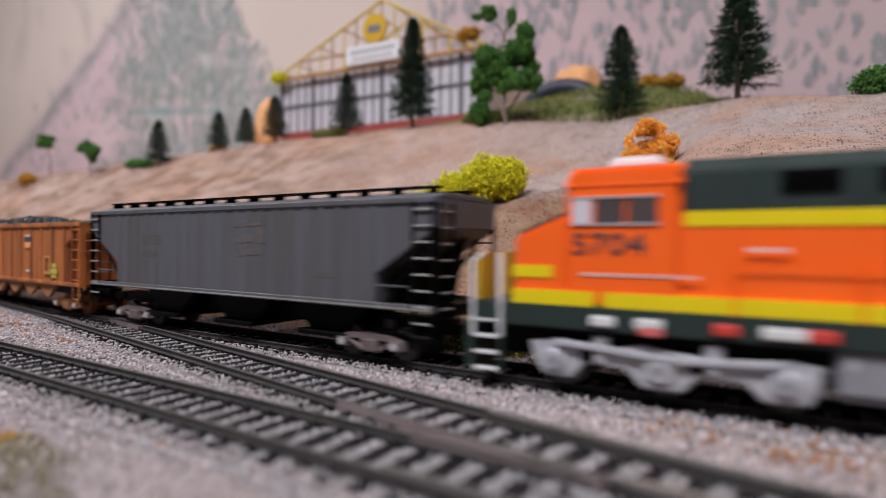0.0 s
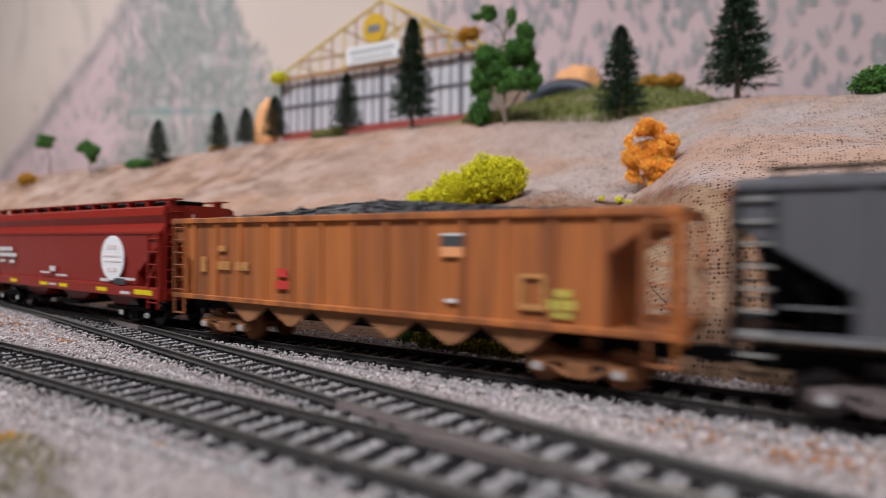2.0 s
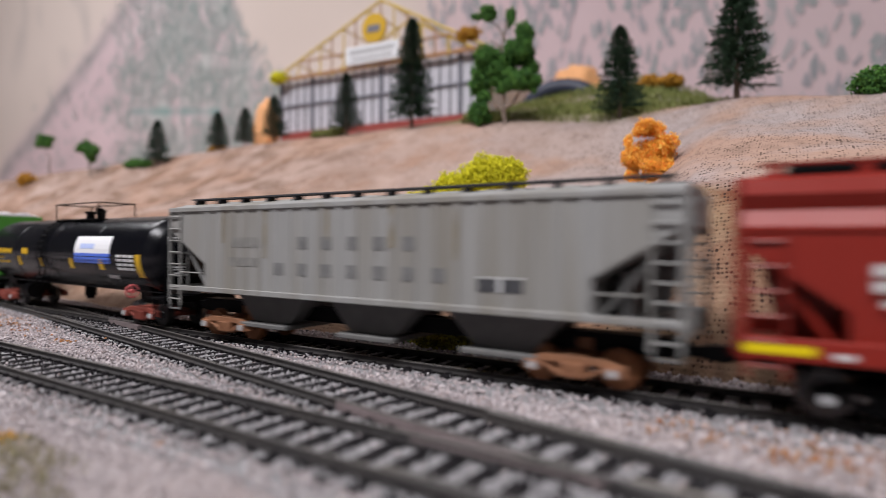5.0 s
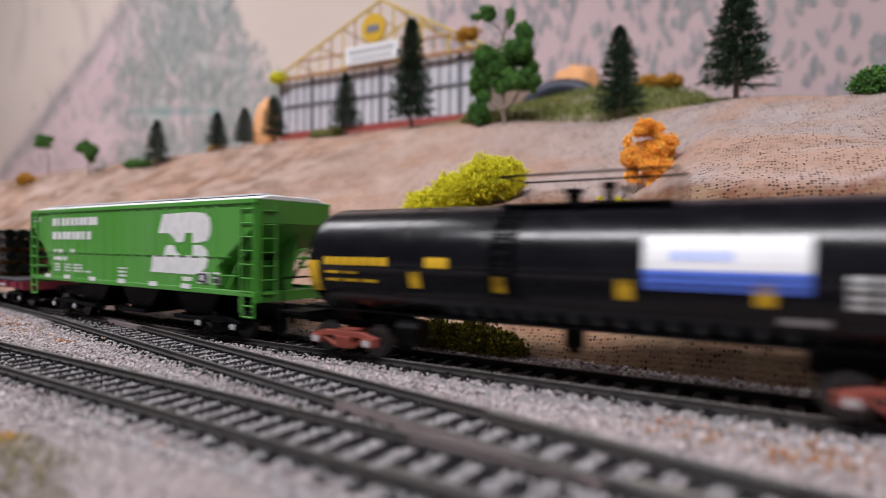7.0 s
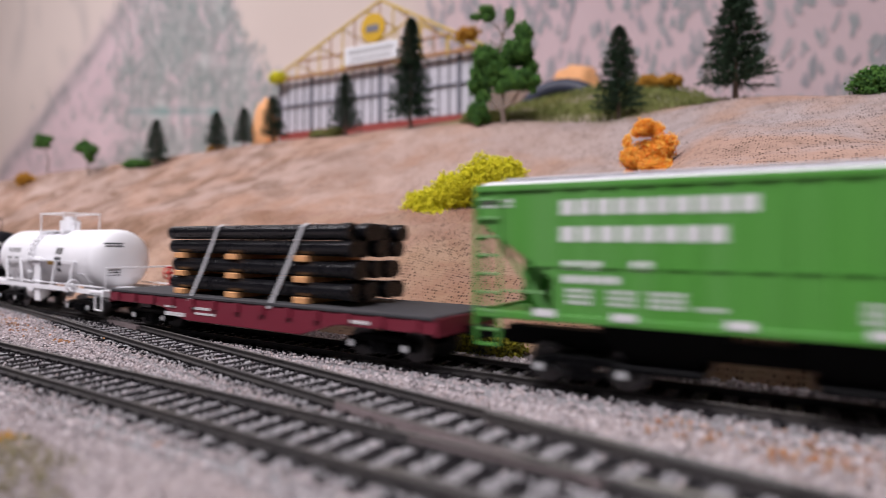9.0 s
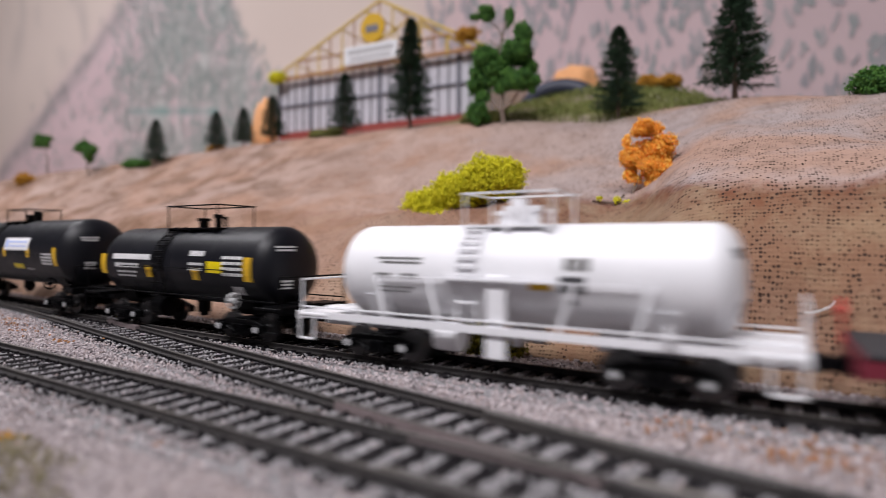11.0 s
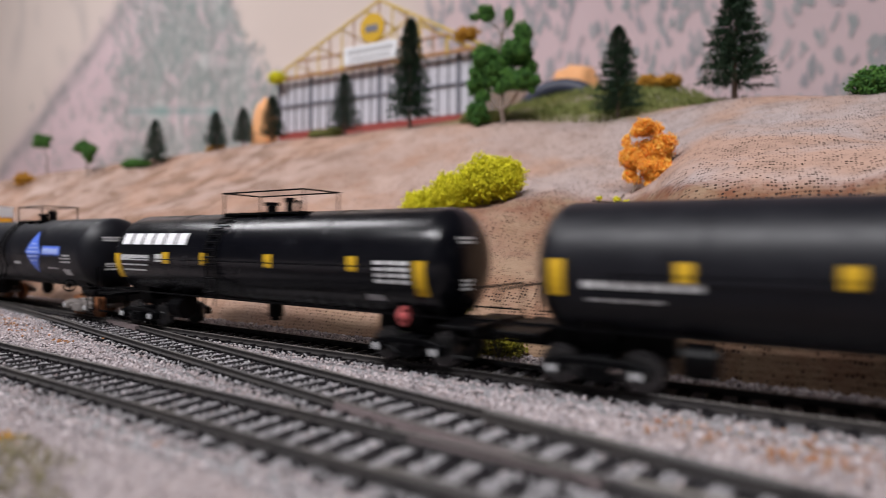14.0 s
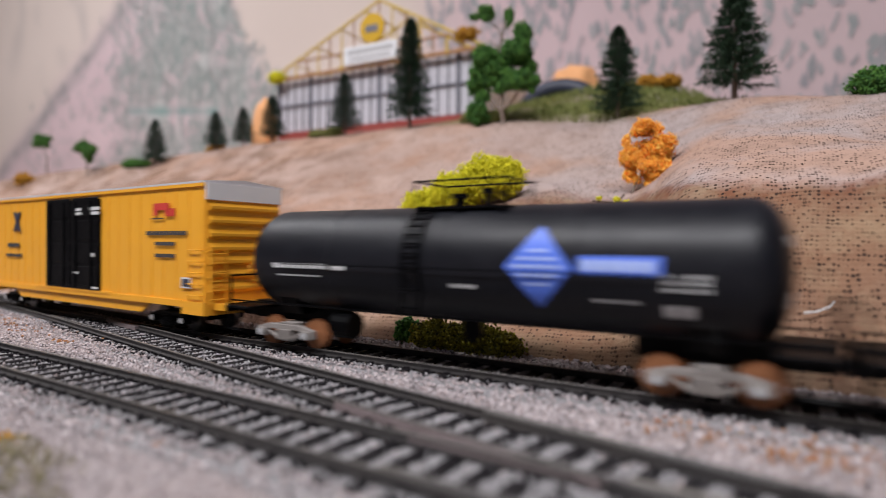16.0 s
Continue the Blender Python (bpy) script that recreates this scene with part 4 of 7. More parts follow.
        prism(bm, [(k * (h - 0.0215), sill), (k * (h - 0.0215), sill + 0.0095), (k * (h - 0.0030), eave - 0.0092), (k * (h - 0.0075), sill)], 0.0040, 0.0050, "y")
        part("end_web", bm, gear_m, car)
        for sy in (-1, 1):
            ladder(car, k * (h - 0.0042), sy * (HALF + 0.0002), sill - 0.0065, eave - 0.001, 0.0066, 8, gear_m if rung_m else body_m, rung_m=rung_m)
        ladder(car, k * (h + 0.0004), -HALF + 0.0050, sill - 0.0025, eave - 0.0015, 0.0066, 7, gear_m if rung_m else body_m, "y", "end_ladder", rung_m)
        grabs(car, k * (h - 0.020), k * (h - 0.009), -HALF, (sill + 0.006,), body_m)
        bm = bmesh.new()
        bend(bm, [(k * (h - 0.001), -HALF, sill - 0.001), (k * (h - 0.001), -HALF, sill - 0.008), (k * (h - 0.007), -HALF, sill - 0.008), (k * (h - 0.007), -HALF, sill - 0.001)], 0.0004)
        part("stirrup_step", bm, gear_m, car)
        coupler(car, k * h)
    brake_wheel(car, h + 0.0012, 0.003, sill + 0.012, 0.0034, gear_m)
    bm = bmesh.new()
    rod(bm, (-h + 0.006, 0.004, sill + 0.004), (-h + 0.018, 0.004, sill + 0.004), 0.0034, 12)
    part("air_reservoir", bm, gear_m, car)
    for k in (-1, 1):
        truck(car, k * b, truck_m, rusty)
    return car, h, sill, eave


TANK_DROP = 0.0031


def tank_patch(bm, R, zc, x0, x1, z0, z1, lift=0.00015):
    """A rectangle bent round the tank's near side."""
    n = 4
    a0, a1 = math.asin((z0 - zc) / R), math.asin((z1 - zc) / R)
    rows = []
    for i in range(n + 1):
        a = a0 + (a1 - a0) * i / n
        rows.append([bm.verts.new((x, -(R + l) * math.cos(a), zc + (R + l) * math.sin(a))) for x in (x0, x1) for l in (0.0, lift)])
    for p, q in zip(rows, rows[1:]):
        bm.faces.new((p[1], p[3], q[3], q[1]))
        bm.faces.new((p[0], p[1], q[1], q[0]))
        bm.faces.new((p[3], p[2], q[2], q[3]))


# how far the paintwork sits ahead of a tank's middle
PAINT_AT = {}


def tank_decals(car, R, zc, rects, material, name="lettering", label=""):
    k = PAINT_AT.get(car.name, 0.0)
    return row_parts(car, rects, material, name, label, lambda bm, a, b, z0, z1: tank_patch(bm, R, zc, a + k, b + k, z0 - TANK_DROP, z1 - TANK_DROP))


def dome_depth(R):
    return 0.5 * R


def tank_shell(bm, h, R, zc, n=64):
    """A cylinder with dished heads."""
    rings = []
    prof = []
    dome = dome_depth(R)
    for i in range(13):
        a = i / 12 * math.pi / 2
        prof.append((-h + dome - dome * math.cos(a), R * (math.sin(a) ** 0.8)))
    prof += [(-x, r) for x, r in prof[::-1]]
    prof[0] = (-h, 0.0006)
    prof[-1] = (h, 0.0006)
    for x, r in prof:
        rings.append([bm.verts.new((x, r * math.cos(j * math.tau / n), zc + r * math.sin(j * math.tau / n))) for j in range(n)])
    for p, q in zip(rings, rings[1:]):
        for j in range(n):
            bm.faces.new((p[j], p[(j + 1) % n], q[(j + 1) % n], q[j]))
    bm.faces.new(rings[0][::-1])
    bm.faces.new(rings[-1])


def tank_car(name, label, s0, s1, shell_m, gear_m, truck_m, R=0.0170, zc=0.0325, over=0.0085, rusty=False, dome_x=0.0, platform=0.024, rail_h=0.0072, wheel_m=None, paint_at=0.0):
    """A tank car without a full frame: end stub sills, saddles, top platform with valves and wire rails."""
    zc -= TANK_DROP
    h = (s1 - s0) / 2
    H = h + over
    b = h - 0.0165
    car = car_thing(name, label, "tank car", (s0 + s1) / 2, b)
    PAINT_AT[car.name] = paint_at
    bm = bmesh.new()
    tank_shell(bm, h, R, zc)
    part("tank", bm, shell_m, car, smooth=True)
    # seams and the ladder strip
    for x in (-h * 0.52, -h * 0.04, h * 0.45):
        bm = bmesh.new()
        rod(bm, (x - 0.0003, 0, zc), (x + 0.0003, 0, zc), R + 0.00012, 48)
        part("weld_seam", bm, shell_m, car, smooth=True)
    px, pw = dome_x, platform / 2
    top = zc + R
    bm = bmesh.new()
    for sy in (-1, 1):
        box(bm, px - pw, px + pw, *sorted((sy * 0.0035, sy * 0.0085)), top - 0.0010, top - 0.0003)
    for k in (-1, 0, 1):
        box(bm, px + k * pw * 0.9 - 0.0005, px + k * pw * 0.9 + 0.0005, -0.0095, 0.0095, top - 0.0022, top - 0.0010)
    part("platform", bm, gear_m, car)
    bm = bmesh.new()
    for sy in (-1, 1):
        for k in (-1, 1):
            rod(bm, (px + k * pw, sy * 0.0085, top - 0.002), (px + k * pw, sy * 0.0085, top + rail_h), 0.0003, 5)
        bend(bm, [(px - pw - 0.001, sy * 0.0085, top + rail_h), (px + pw + 0.001, sy * 0.0085, top + rail_h)], 0.0003)
    for k in (-1, 1):
        bend(bm, [(px + k * pw, -0.0085, top + rail_h), (px + k * pw, 0.0085, top + rail_h)], 0.0003)
    part("safety_rail", bm, gear_m, car)
    for vx, r, hh in ((-0.0045, 0.0024, 0.0038), (0.0050, 0.0017, 0.0052), (0.0095, 0.0008, 0.0042)):
        bm = bmesh.new()
        rod(bm, (px + vx, 0, top - 0.0005), (px + vx, 0, top + hh * 0.7), r * 0.8, 14)
        rod(bm, (px + vx, 0, top + hh * 0.7), (px + vx, 0, top + hh), r * 1.15, 14)
        part("valve", bm, gear_m, car)
    # side ladder bent over the shell
    bm = bmesh.new()
    lx = px - pw + 0.004
    angs = [radians(a) for a in (72, 55, 35, 15, 0, -12, -25)]
    for k in (-1, 1):
        bend(bm, [(lx + k * 0.0030, -(R + 0.0009) * math.cos(a), zc + (R + 0.0009) * math.sin(a)) for a in angs] + [(lx + k * 0.0030, -R - 0.0009, 0.0125)], 0.00035)
    side_ladder = part("ladder", bm, gear_m, car)
    for i in range(11):
        a = radians(64 - i * 9)
        z, y = (zc + (R + 0.0009) * math.sin(a), -(R + 0.0009) * math.cos(a)) if a > radians(-8) else (zc - 0.0022 - (i - 8) * 0.005, -R - 0.0009)
        bm = bmesh.new()
        rod(bm, (lx - 0.0030, y, z), (lx + 0.0030, y, z), 0.0004, 5)
        part("rung", bm, gear_m, side_ladder)
    # bottom outlet, long handrails, stub sills, saddles, end platforms
    bm = bmesh.new()
    rod(bm, (0, 0, zc - R - 0.0045), (0, 0, zc - R + 0.002), 0.0028, 14)
    rod(bm, (0, 0, zc - R - 0.0060), (0, 0, zc - R - 0.004), 0.0018, 12)
    part("bottom_outlet", bm, gear_m, car)
    for sy in (-1, 1):
        bm = bmesh.new()
        bend(bm, [(-H + 0.002, sy * 0.0158, 0.0150), (-h + 0.03, sy * 0.0158, 0.0150), (h - 0.03, sy * 0.0158, 0.0150), (H - 0.002, sy * 0.0158, 0.0150)], 0.0003)
        bend(bm, [(-h + 0.02, sy * (R + 0.0010), zc - 0.001), (h - 0.02, sy * (R + 0.0010), zc - 0.001)], 0.0002)
        part("handrail", bm, gear_m, car)
    for k in (-1, 1):
        bm = bmesh.new()
        box(bm, *sorted((k * (h - 0.034), k * H)), -0.0032, 0.0032, 0.0080, 0.0140)
        box(bm, *sorted((k * (H - 0.0120), k * H)), -0.0165, 0.0165, 0.0122, 0.0132)
        box(bm, *sorted((k * (H - 0.0009), k * H)), -0.0165, 0.0165, 0.0108, 0.0136)
        rounded(bm, 0.0002, seg=1)
        part("end_sill", bm, gear_m, car)
        bm = bmesh.new()
        x = k * b
        prism(bm, [(-0.0130, 0.0200), (-0.0085, 0.0110), (0.0085, 0.0110), (0.0130, 0.0200)], x - 0.0042, x + 0.0042, "x")
        part("saddle", bm, gear_m, car)
        bm = bmesh.new()
        bend(bm, [(k * (H - 0.0008), -0.015, 0.013), (k * (H - 0.0008), -0.015, 0.0235), (k * (H - 0.0008), 0.015, 0.0235), (k * (H - 0.0008), 0.015, 0.013)], 0.00035)
        part("end_rail", bm, gear_m, car)
        for sy in (-1, 1):
            bm = bmesh.new()
            bend(bm, [(k * (H - 0.001), sy * 0.0163, 0.0125), (k * (H - 0.001), sy * 0.0163, 0.0050), (k * (H - 0.007), sy * 0.0163, 0.0050), (k * (H - 0.007), sy * 0.0163, 0.0125)], 0.0004)
            part("stirrup_step", bm, gear_m, car)
        coupler(car, k * H)
        truck(car, k * b, truck_m, rusty)
    # stencils on the near head
    for z, w in ((0.0072, 0.0080), (0.0060, 0.0072), (-0.0050, 0.0050), (-0.0062, 0.0046), (-0.0074, 0.0050)):
        bm = bmesh.new()
        rows = []
        for i in range(5):
            yy = -0.0050 - w / 2 + w * i / 4
            r = min(1.0, math.hypot(yy, z) / R)
            xx = h - dome_depth(R) + dome_depth(R) * math.sqrt(max(0.0, 1 - (r ** 1.25) ** 2)) + 0.00012
            rows.append([bm.verts.new((xx, yy, zc + z + k)) for k in (0.0, 0.0007)])
        for p, q in zip(rows, rows[1:]):
            bm.faces.new((p[0], q[0], q[1], p[1]))
        part("head_stencil", bm, M_DARKDEC if shell_m is M_WHITE else M_OFFW, car)
    bm = bmesh.new()
    rod(bm, (-h + 0.036, -0.008, 0.0088), (-h + 0.0435, -0.008, 0.0088), 0.0042, 16)
    part("air_reservoir", bm, gear_m, car)
    brake_wheel(car, h - 0.014, -0.0172, 0.0148, 0.0026, wheel_m or gear_m)
    return car, h, R, zc


# ---- the train, from its engine backwards: each car by where its ends stand on the line at six seconds ----
SPEED = 0.12724


def rolled(t):
    """How far the train has gone from where it stands at six seconds: it gains a little speed after the middle."""
    gain = 0.0 if t < 9.5 else 0.002 * (t - 9.5) ** 2 if t < 11.5 else 0.008 + 0.008 * (t - 11.5)
    return SPEED * (t - 6) + gain


def engine():
    s0, L = 0.690, 0.256
    h = L / 2
    car = car_thing("locomotive", "orange and dark green diesel locomotive with yellow stripes", "locomotive", s0 + h, h - 0.049)
    ns, ct = -h + 0.014, 0.0532            # nose front, cab roof
    y = 0.0158
    bm = bmesh.new()
    prism(bm, [(ns, 0.0205), (ns, 0.0372), (ns + 0.0140, 0.0428), (ns + 0.0140, 0.0205)], -y, y, "y")
    rounded(bm, 0.0008)
    part("nose", bm, M_ORANGE, car)
    bm = bmesh.new()
    prism(bm, [(ns + 0.0004, 0.0374), (ns + 0.0016, 0.0388), (ns + 0.0134, 0.0434), (ns + 0.0134, 0.0424)], -y + 0.0012, y - 0.0012, "y")
    part("nose_top", bm, M_DKGREEN, car, "dark green nose top")
    bm = bmesh.new()
    prism(bm, [(ns + 0.0132, 0.0205), (ns + 0.0132, ct - 0.003), (ns + 0.0150, ct), (ns + 0.0392, ct), (ns + 0.0392, 0.0205)], -y - 0.0004, y + 0.0004, "y")
    rounded(bm, 0.0010)
    part("cab", bm, M_ORANGE, car)
    bm = bmesh.new()
    prism(bm, [(-y - 0.0012, 0.0488), (-0.010, 0.0542), (0.010, 0.0542), (y + 0.0012, 0.0488)], ns + 0.0128, ns + 0.0398, "x")
    rounded(bm, 0.0006)
    part("cab_roof", bm, M_ORANGE, car)
    bm = bmesh.new()
    box(bm, ns + 0.0215, ns + 0.0340, -0.0075, 0.0075, 0.0538, 0.0568)
    rounded(bm, 0.0009)
    part("roof_unit", bm, M_WHITE, car, "white roof air unit")
    for x0, x1 in ((ns + 0.0150, ns + 0.0196), (ns + 0.0203, ns + 0.0272), (ns + 0.0279, ns + 0.0345)):
        bm = bmesh.new()
        box(bm, x0, x1, -y - 0.0008, y + 0.0008, 0.0402, 0.0462)
        rounded(bm, 0.0003, seg=1)
        # the front pane's light is put into its colour: whiter than the others
        w = part("cab_window", bm, M_PANE if x0 < ns + 0.018 else M_GLASSD, car)
        bm = bmesh.new()
        for z in (0.0399, 0.0462):
            box(bm, x0 - 0.0004, x1 + 0.0004, -y - 0.0010, -y, z, z + 0.0004)
        part("window_frame", bm, M_STRAP, w)
    bm = bmesh.new()
    box(bm, ns + 0.0388, h - 0.010, -0.0150, 0.0150, 0.0205, 0.0425)
    rounded(bm, 0.0005)
    part("hood", bm, M_ORANGE, car)
    bm = bmesh.new()
    prism(bm, [(-0.0150, 0.0425), (-0.0150, 0.0515), (-0.0120, 0.0545), (0.0120, 0.0545), (0.0150, 0.0515), (0.0150, 0.0425)], ns + 0.0396, h - 0.010, "x")
    rounded(bm, 0.0004)
    part("hood_top", bm, M_DKGREEN, car)
    for i in range(9):
        x = ns + 0.058 + i * 0.0165
        bm = bmesh.new()
        box(bm, x, x + 0.0105, -0.0154, -0.0149, 0.0462, 0.0508)
        for j in range(5):
            box(bm, x + 0.0004, x + 0.0101, -0.0158, -0.0153, 0.0465 + j * 0.0008, 0.0468 + j * 0.0008)
        part("intake_grille", bm, M_BLACK, car)
    bm = bmesh.new()
    box(bm, ns + 0.0398, h - 0.0105, -0.0153, 0.0153, 0.0395, 0.0428)
    part("upper_stripe", bm, M_YELB, car, "yellow stripe")
    for x0, x1 in ((ns - 0.0002, ns + 0.0205), (ns + 0.0226, h - 0.011)):
        bm = bmesh.new()
        box(bm, x0, x1, -y - 0.0009, y + 0.0009, 0.0205, 0.0242)
        part("lower_stripe", bm, M_YELB, car, "yellow stripe")
    bm = bmesh.new()
    box(bm, ns - 0.0003, ns + 0.0100, -y - 0.0003, y + 0.0003, 0.0272, 0.0302)
    part("nose_stripe", bm, M_YELB, car, "yellow stripe")
    bm = bmesh.new()
    box(bm, -h + 0.003, h - 0.003, -0.0172, 0.0172, 0.0150, 0.0207)
    rounded(bm, 0.0004)
    part("walkway", bm, M_DKGREEN, car)
    bm = bmesh.new()
    box(bm, -h + 0.006, h - 0.006, -0.0100, 0.0100, 0.0070, 0.0152)
    part("underframe", bm, M_BLACK, car)
    # the road number on the cab side
    cu = bpy.data.curves.new("road_number", "FONT")
    cu.body, cu.size, cu.extrude = "5704", 0.0088, 0.0001
    tmp = new("tmp", cu)
    me = bpy.data.meshes.new_from_object(tmp.evaluated_get(bpy.context.evaluated_depsgraph_get()))
    bpy.data.objects.remove(tmp)
    me.materials.clear()
    me.materials.append(M_DARKDEC)
    num = new("road_number", me)
    num.parent = car
    num.matrix_basis = Matrix.Translation((ns + 0.0146, -y - 0.0007, 0.0332)) @ Matrix.Rotation(math.pi / 2, 4, "X") @ Matrix.Diagonal((1, 0.8, 1, 1))
    bars(car, [(ns + 0.017, ns + 0.043, 0.0281, 0.0285, 1), (ns + 0.052, ns + 0.060, 0.0342, 0.0348, 1)], -y - 0.0006, M_OFFW, "grab_line")
    # frame clutter: white and red boxes under the walkway
    for x, w, m in ((0.020, 0.0055, M_OFFW), (0.030, 0.006, M_OFFW), (0.031, 0.005, M_PINK), (0.046, 0.005, M_REDDEC), (0.055, 0.008, M_OFFW), (0.063, 0.005, M_REDDEC), (0.079, 0.006, M_REDDEC), (0.087, 0.006, M_OFFW), (0.104, 0.007, M_OFFW), (0.14, 0.006, M_OFFW)):
        bm = bmesh.new()
        z = 0.0150 if m is M_PINK else 0.0164
        box(bm, ns + x, ns + x + w, -0.0182, -0.0170, z, z + 0.0024)
        rounded(bm, 0.0003, seg=1)
        part("valve_box", bm, m, car)
    bm = bmesh.new()
    prism(bm, [(-0.0158, 0.0155), (-0.0165, 0.0060), (-0.0120, 0.0042), (0.0120, 0.0042), (0.0165, 0.0060), (0.0158, 0.0155)], -0.046, 0.046, "x")
    rounded(bm, 0.0008)
    part("fuel_tank", bm, M_GREYTANK, car)
    for k in (-1, 1):
        # pilot, steps, end handrails
        x = k * (h - 0.002)
        bm = bmesh.new()
        prism(bm, [(-0.0168, 0.0150), (-0.0168, 0.0030), (0.0168, 0.0030), (0.0168, 0.0150)], x - 0.0012, x + 0.0012, "x")
        part("pilot", bm, M_DKGREEN, car)
        for sy in (-1, 1):
            for i in range(4):
                bm = bmesh.new()
                a = k * (h - 0.003)
                box(bm, *sorted((a, a - k * 0.0070)), *sorted((sy * 0.0150, sy * 0.0176)), 0.0030 + i * 0.0042, 0.0036 + i * 0.0042)
                part("step", bm, M_OFFW, car)
            bm = bmesh.new()
            for a in (k * (h - 0.0030), k * (h - 0.0108)):
                box(bm, a - 0.0004, a + 0.0004, *sorted((sy * 0.0150, sy * 0.0176)), 0.003, 0.0205)
            part("step_side", bm, M_DKGREEN, car)
            bm = bmesh.new()
            bend(bm, [(k * (h - 0.0030), sy * 0.0172, 0.012), (k * (h - 0.0030), sy * 0.0172, 0.0310), (k * (h - 0.0060), sy * 0.0172, 0.0330)], 0.0006)
            bend(bm, [(k * (h - 0.0108), sy * 0.0172, 0.012), (k * (h - 0.0108), sy * 0.0172, 0.0330)], 0.0006)
            part("end_handrail", bm, M_WHITE, car, "white handrail")
        bm = bmesh.new()
        box(bm, x - 0.0006, x + 0.0006, -0.0120, -0.0040, 0.0205, 0.0330)
        box(bm, x - 0.0006, x + 0.0006, 0.0040, 0.0120, 0.0205, 0.0330)
        part("end_rail_panel", bm, M_YEL, car)
        coupler(car, k * h)
    for sy in (-1, 1):
        bm = bmesh.new()
        bend(bm, [(ns + 0.05, sy * 0.0168, 0.0318), (h - 0.012, sy * 0.0168, 0.0318)], 0.0002)
        for i in range(9):
            xx = ns + 0.05 + i * (2 * h - 0.08) / 8
            rod(bm, (xx, sy * 0.0168, 0.0205), (xx, sy * 0.0168, 0.0318), 0.0003, 5)
        part("side_handrail", bm, M_ORANGE, car)
    for k in (-1, 1):
        cx = k * (h - 0.049)
        bm = bmesh.new()
        box(bm, -0.028, 0.028, -0.0060, 0.0060, 0.0050, 0.0085)
        rounded(bm, 0.0006, seg=1)
        t = part("truck", bm, M_BLACK, car, "silver six-wheel truck")
        t.location = (cx, 0, 0.0012)
        for sy in (-1, 1):
            bm = bmesh.new()
            prism(bm, [(-0.0310, 0.0100), (-0.0300, 0.0060), (-0.0275, 0.0020), (-0.0205, 0.0018), (-0.0170, 0.0058), (-0.0075, 0.0052), (-0.0040, 0.0014), (0.0045, 0.0014), (0.0080, 0.0052), (0.0170, 0.0050), (0.0205, 0.0016), (0.0285, 0.0018), (0.0305, 0.0060), (0.0312, 0.0098), (0.0250, 0.0108), (0.0170, 0.0090), (0.0060, 0.0100), (-0.0040, 0.0112), (-0.0130, 0.0092), (-0.0230, 0.0112)], *sorted((sy * 0.0125, sy * 0.0150)), "y")
            rounded(bm, 0.0004, seg=1)
            part("side_frame", bm, M_TRUCKSIL, t)
            for j in (-1, 0, 1):
                bm = bmesh.new()
                rod(bm, (j * 0.0243, sy * 0.0125, 0.0062), (j * 0.0243, sy * 0.0165, 0.0062), 0.0026 if j else 0.0032, 16)
                box(bm, j * 0.0243 - 0.0030, j * 0.0243 + 0.0030, *sorted((sy * 0.0130, sy * 0.0156)), 0.0030, 0.0080)
                rounded(bm, 0.0004, seg=1)
                part("journal_box", bm, M_TRUCKSIL, t)
                bm = bmesh.new()
                rod(bm, (j * 0.0243, sy * 0.0163, 0.0062), (j * 0.0243, sy * 0.0168, 0.0062), 0.0011, 12)
                part("bearing_cap", bm, M_GREYTANK, t)
                bm = bmesh.new()
                rod(bm, (j * 0.0243 + 0.0110, sy * 0.0142, 0.0065), (j * 0.0243 + 0.0110, sy * 0.0142, 0.0125), 0.0020, 10)
                part("damper", bm, M_TRUCKSIL, t)
                # black plate imitating a shaded gap; the frame has no opening here
                bm = bmesh.new()
                box(bm, j * 0.0243 + 0.0062, j * 0.0243 + 0.0092, *sorted((sy * 0.0149, sy * 0.0153)), 0.0062, 0.0092)
                part("dark_gap_patch", bm, M_BLACK, t)
            bm = bmesh.new()
            bend(bm, [(-0.024, sy * 0.0160, 0.0105), (-0.010, sy * 0.0160, 0.0096), (0.004, sy * 0.0160, 0.0086), (0.024, sy * 0.0160, 0.0098)], 0.0009)
            part("brake_pipe", bm, M_TRUCKSIL, t)
        for j in (-1, 0, 1):
            for sy in (-1, 1):
                w = new("wheel", WHEEL_S)
                w.parent = t
                w.matrix_basis = Matrix.Translation((j * 0.0243, sy * 0.0077, 0.0046)) @ Matrix.Rotation(0 if sy < 0 else math.pi, 4, "Z") @ Matrix.Diagonal((1.23, 1, 1.23, 1))


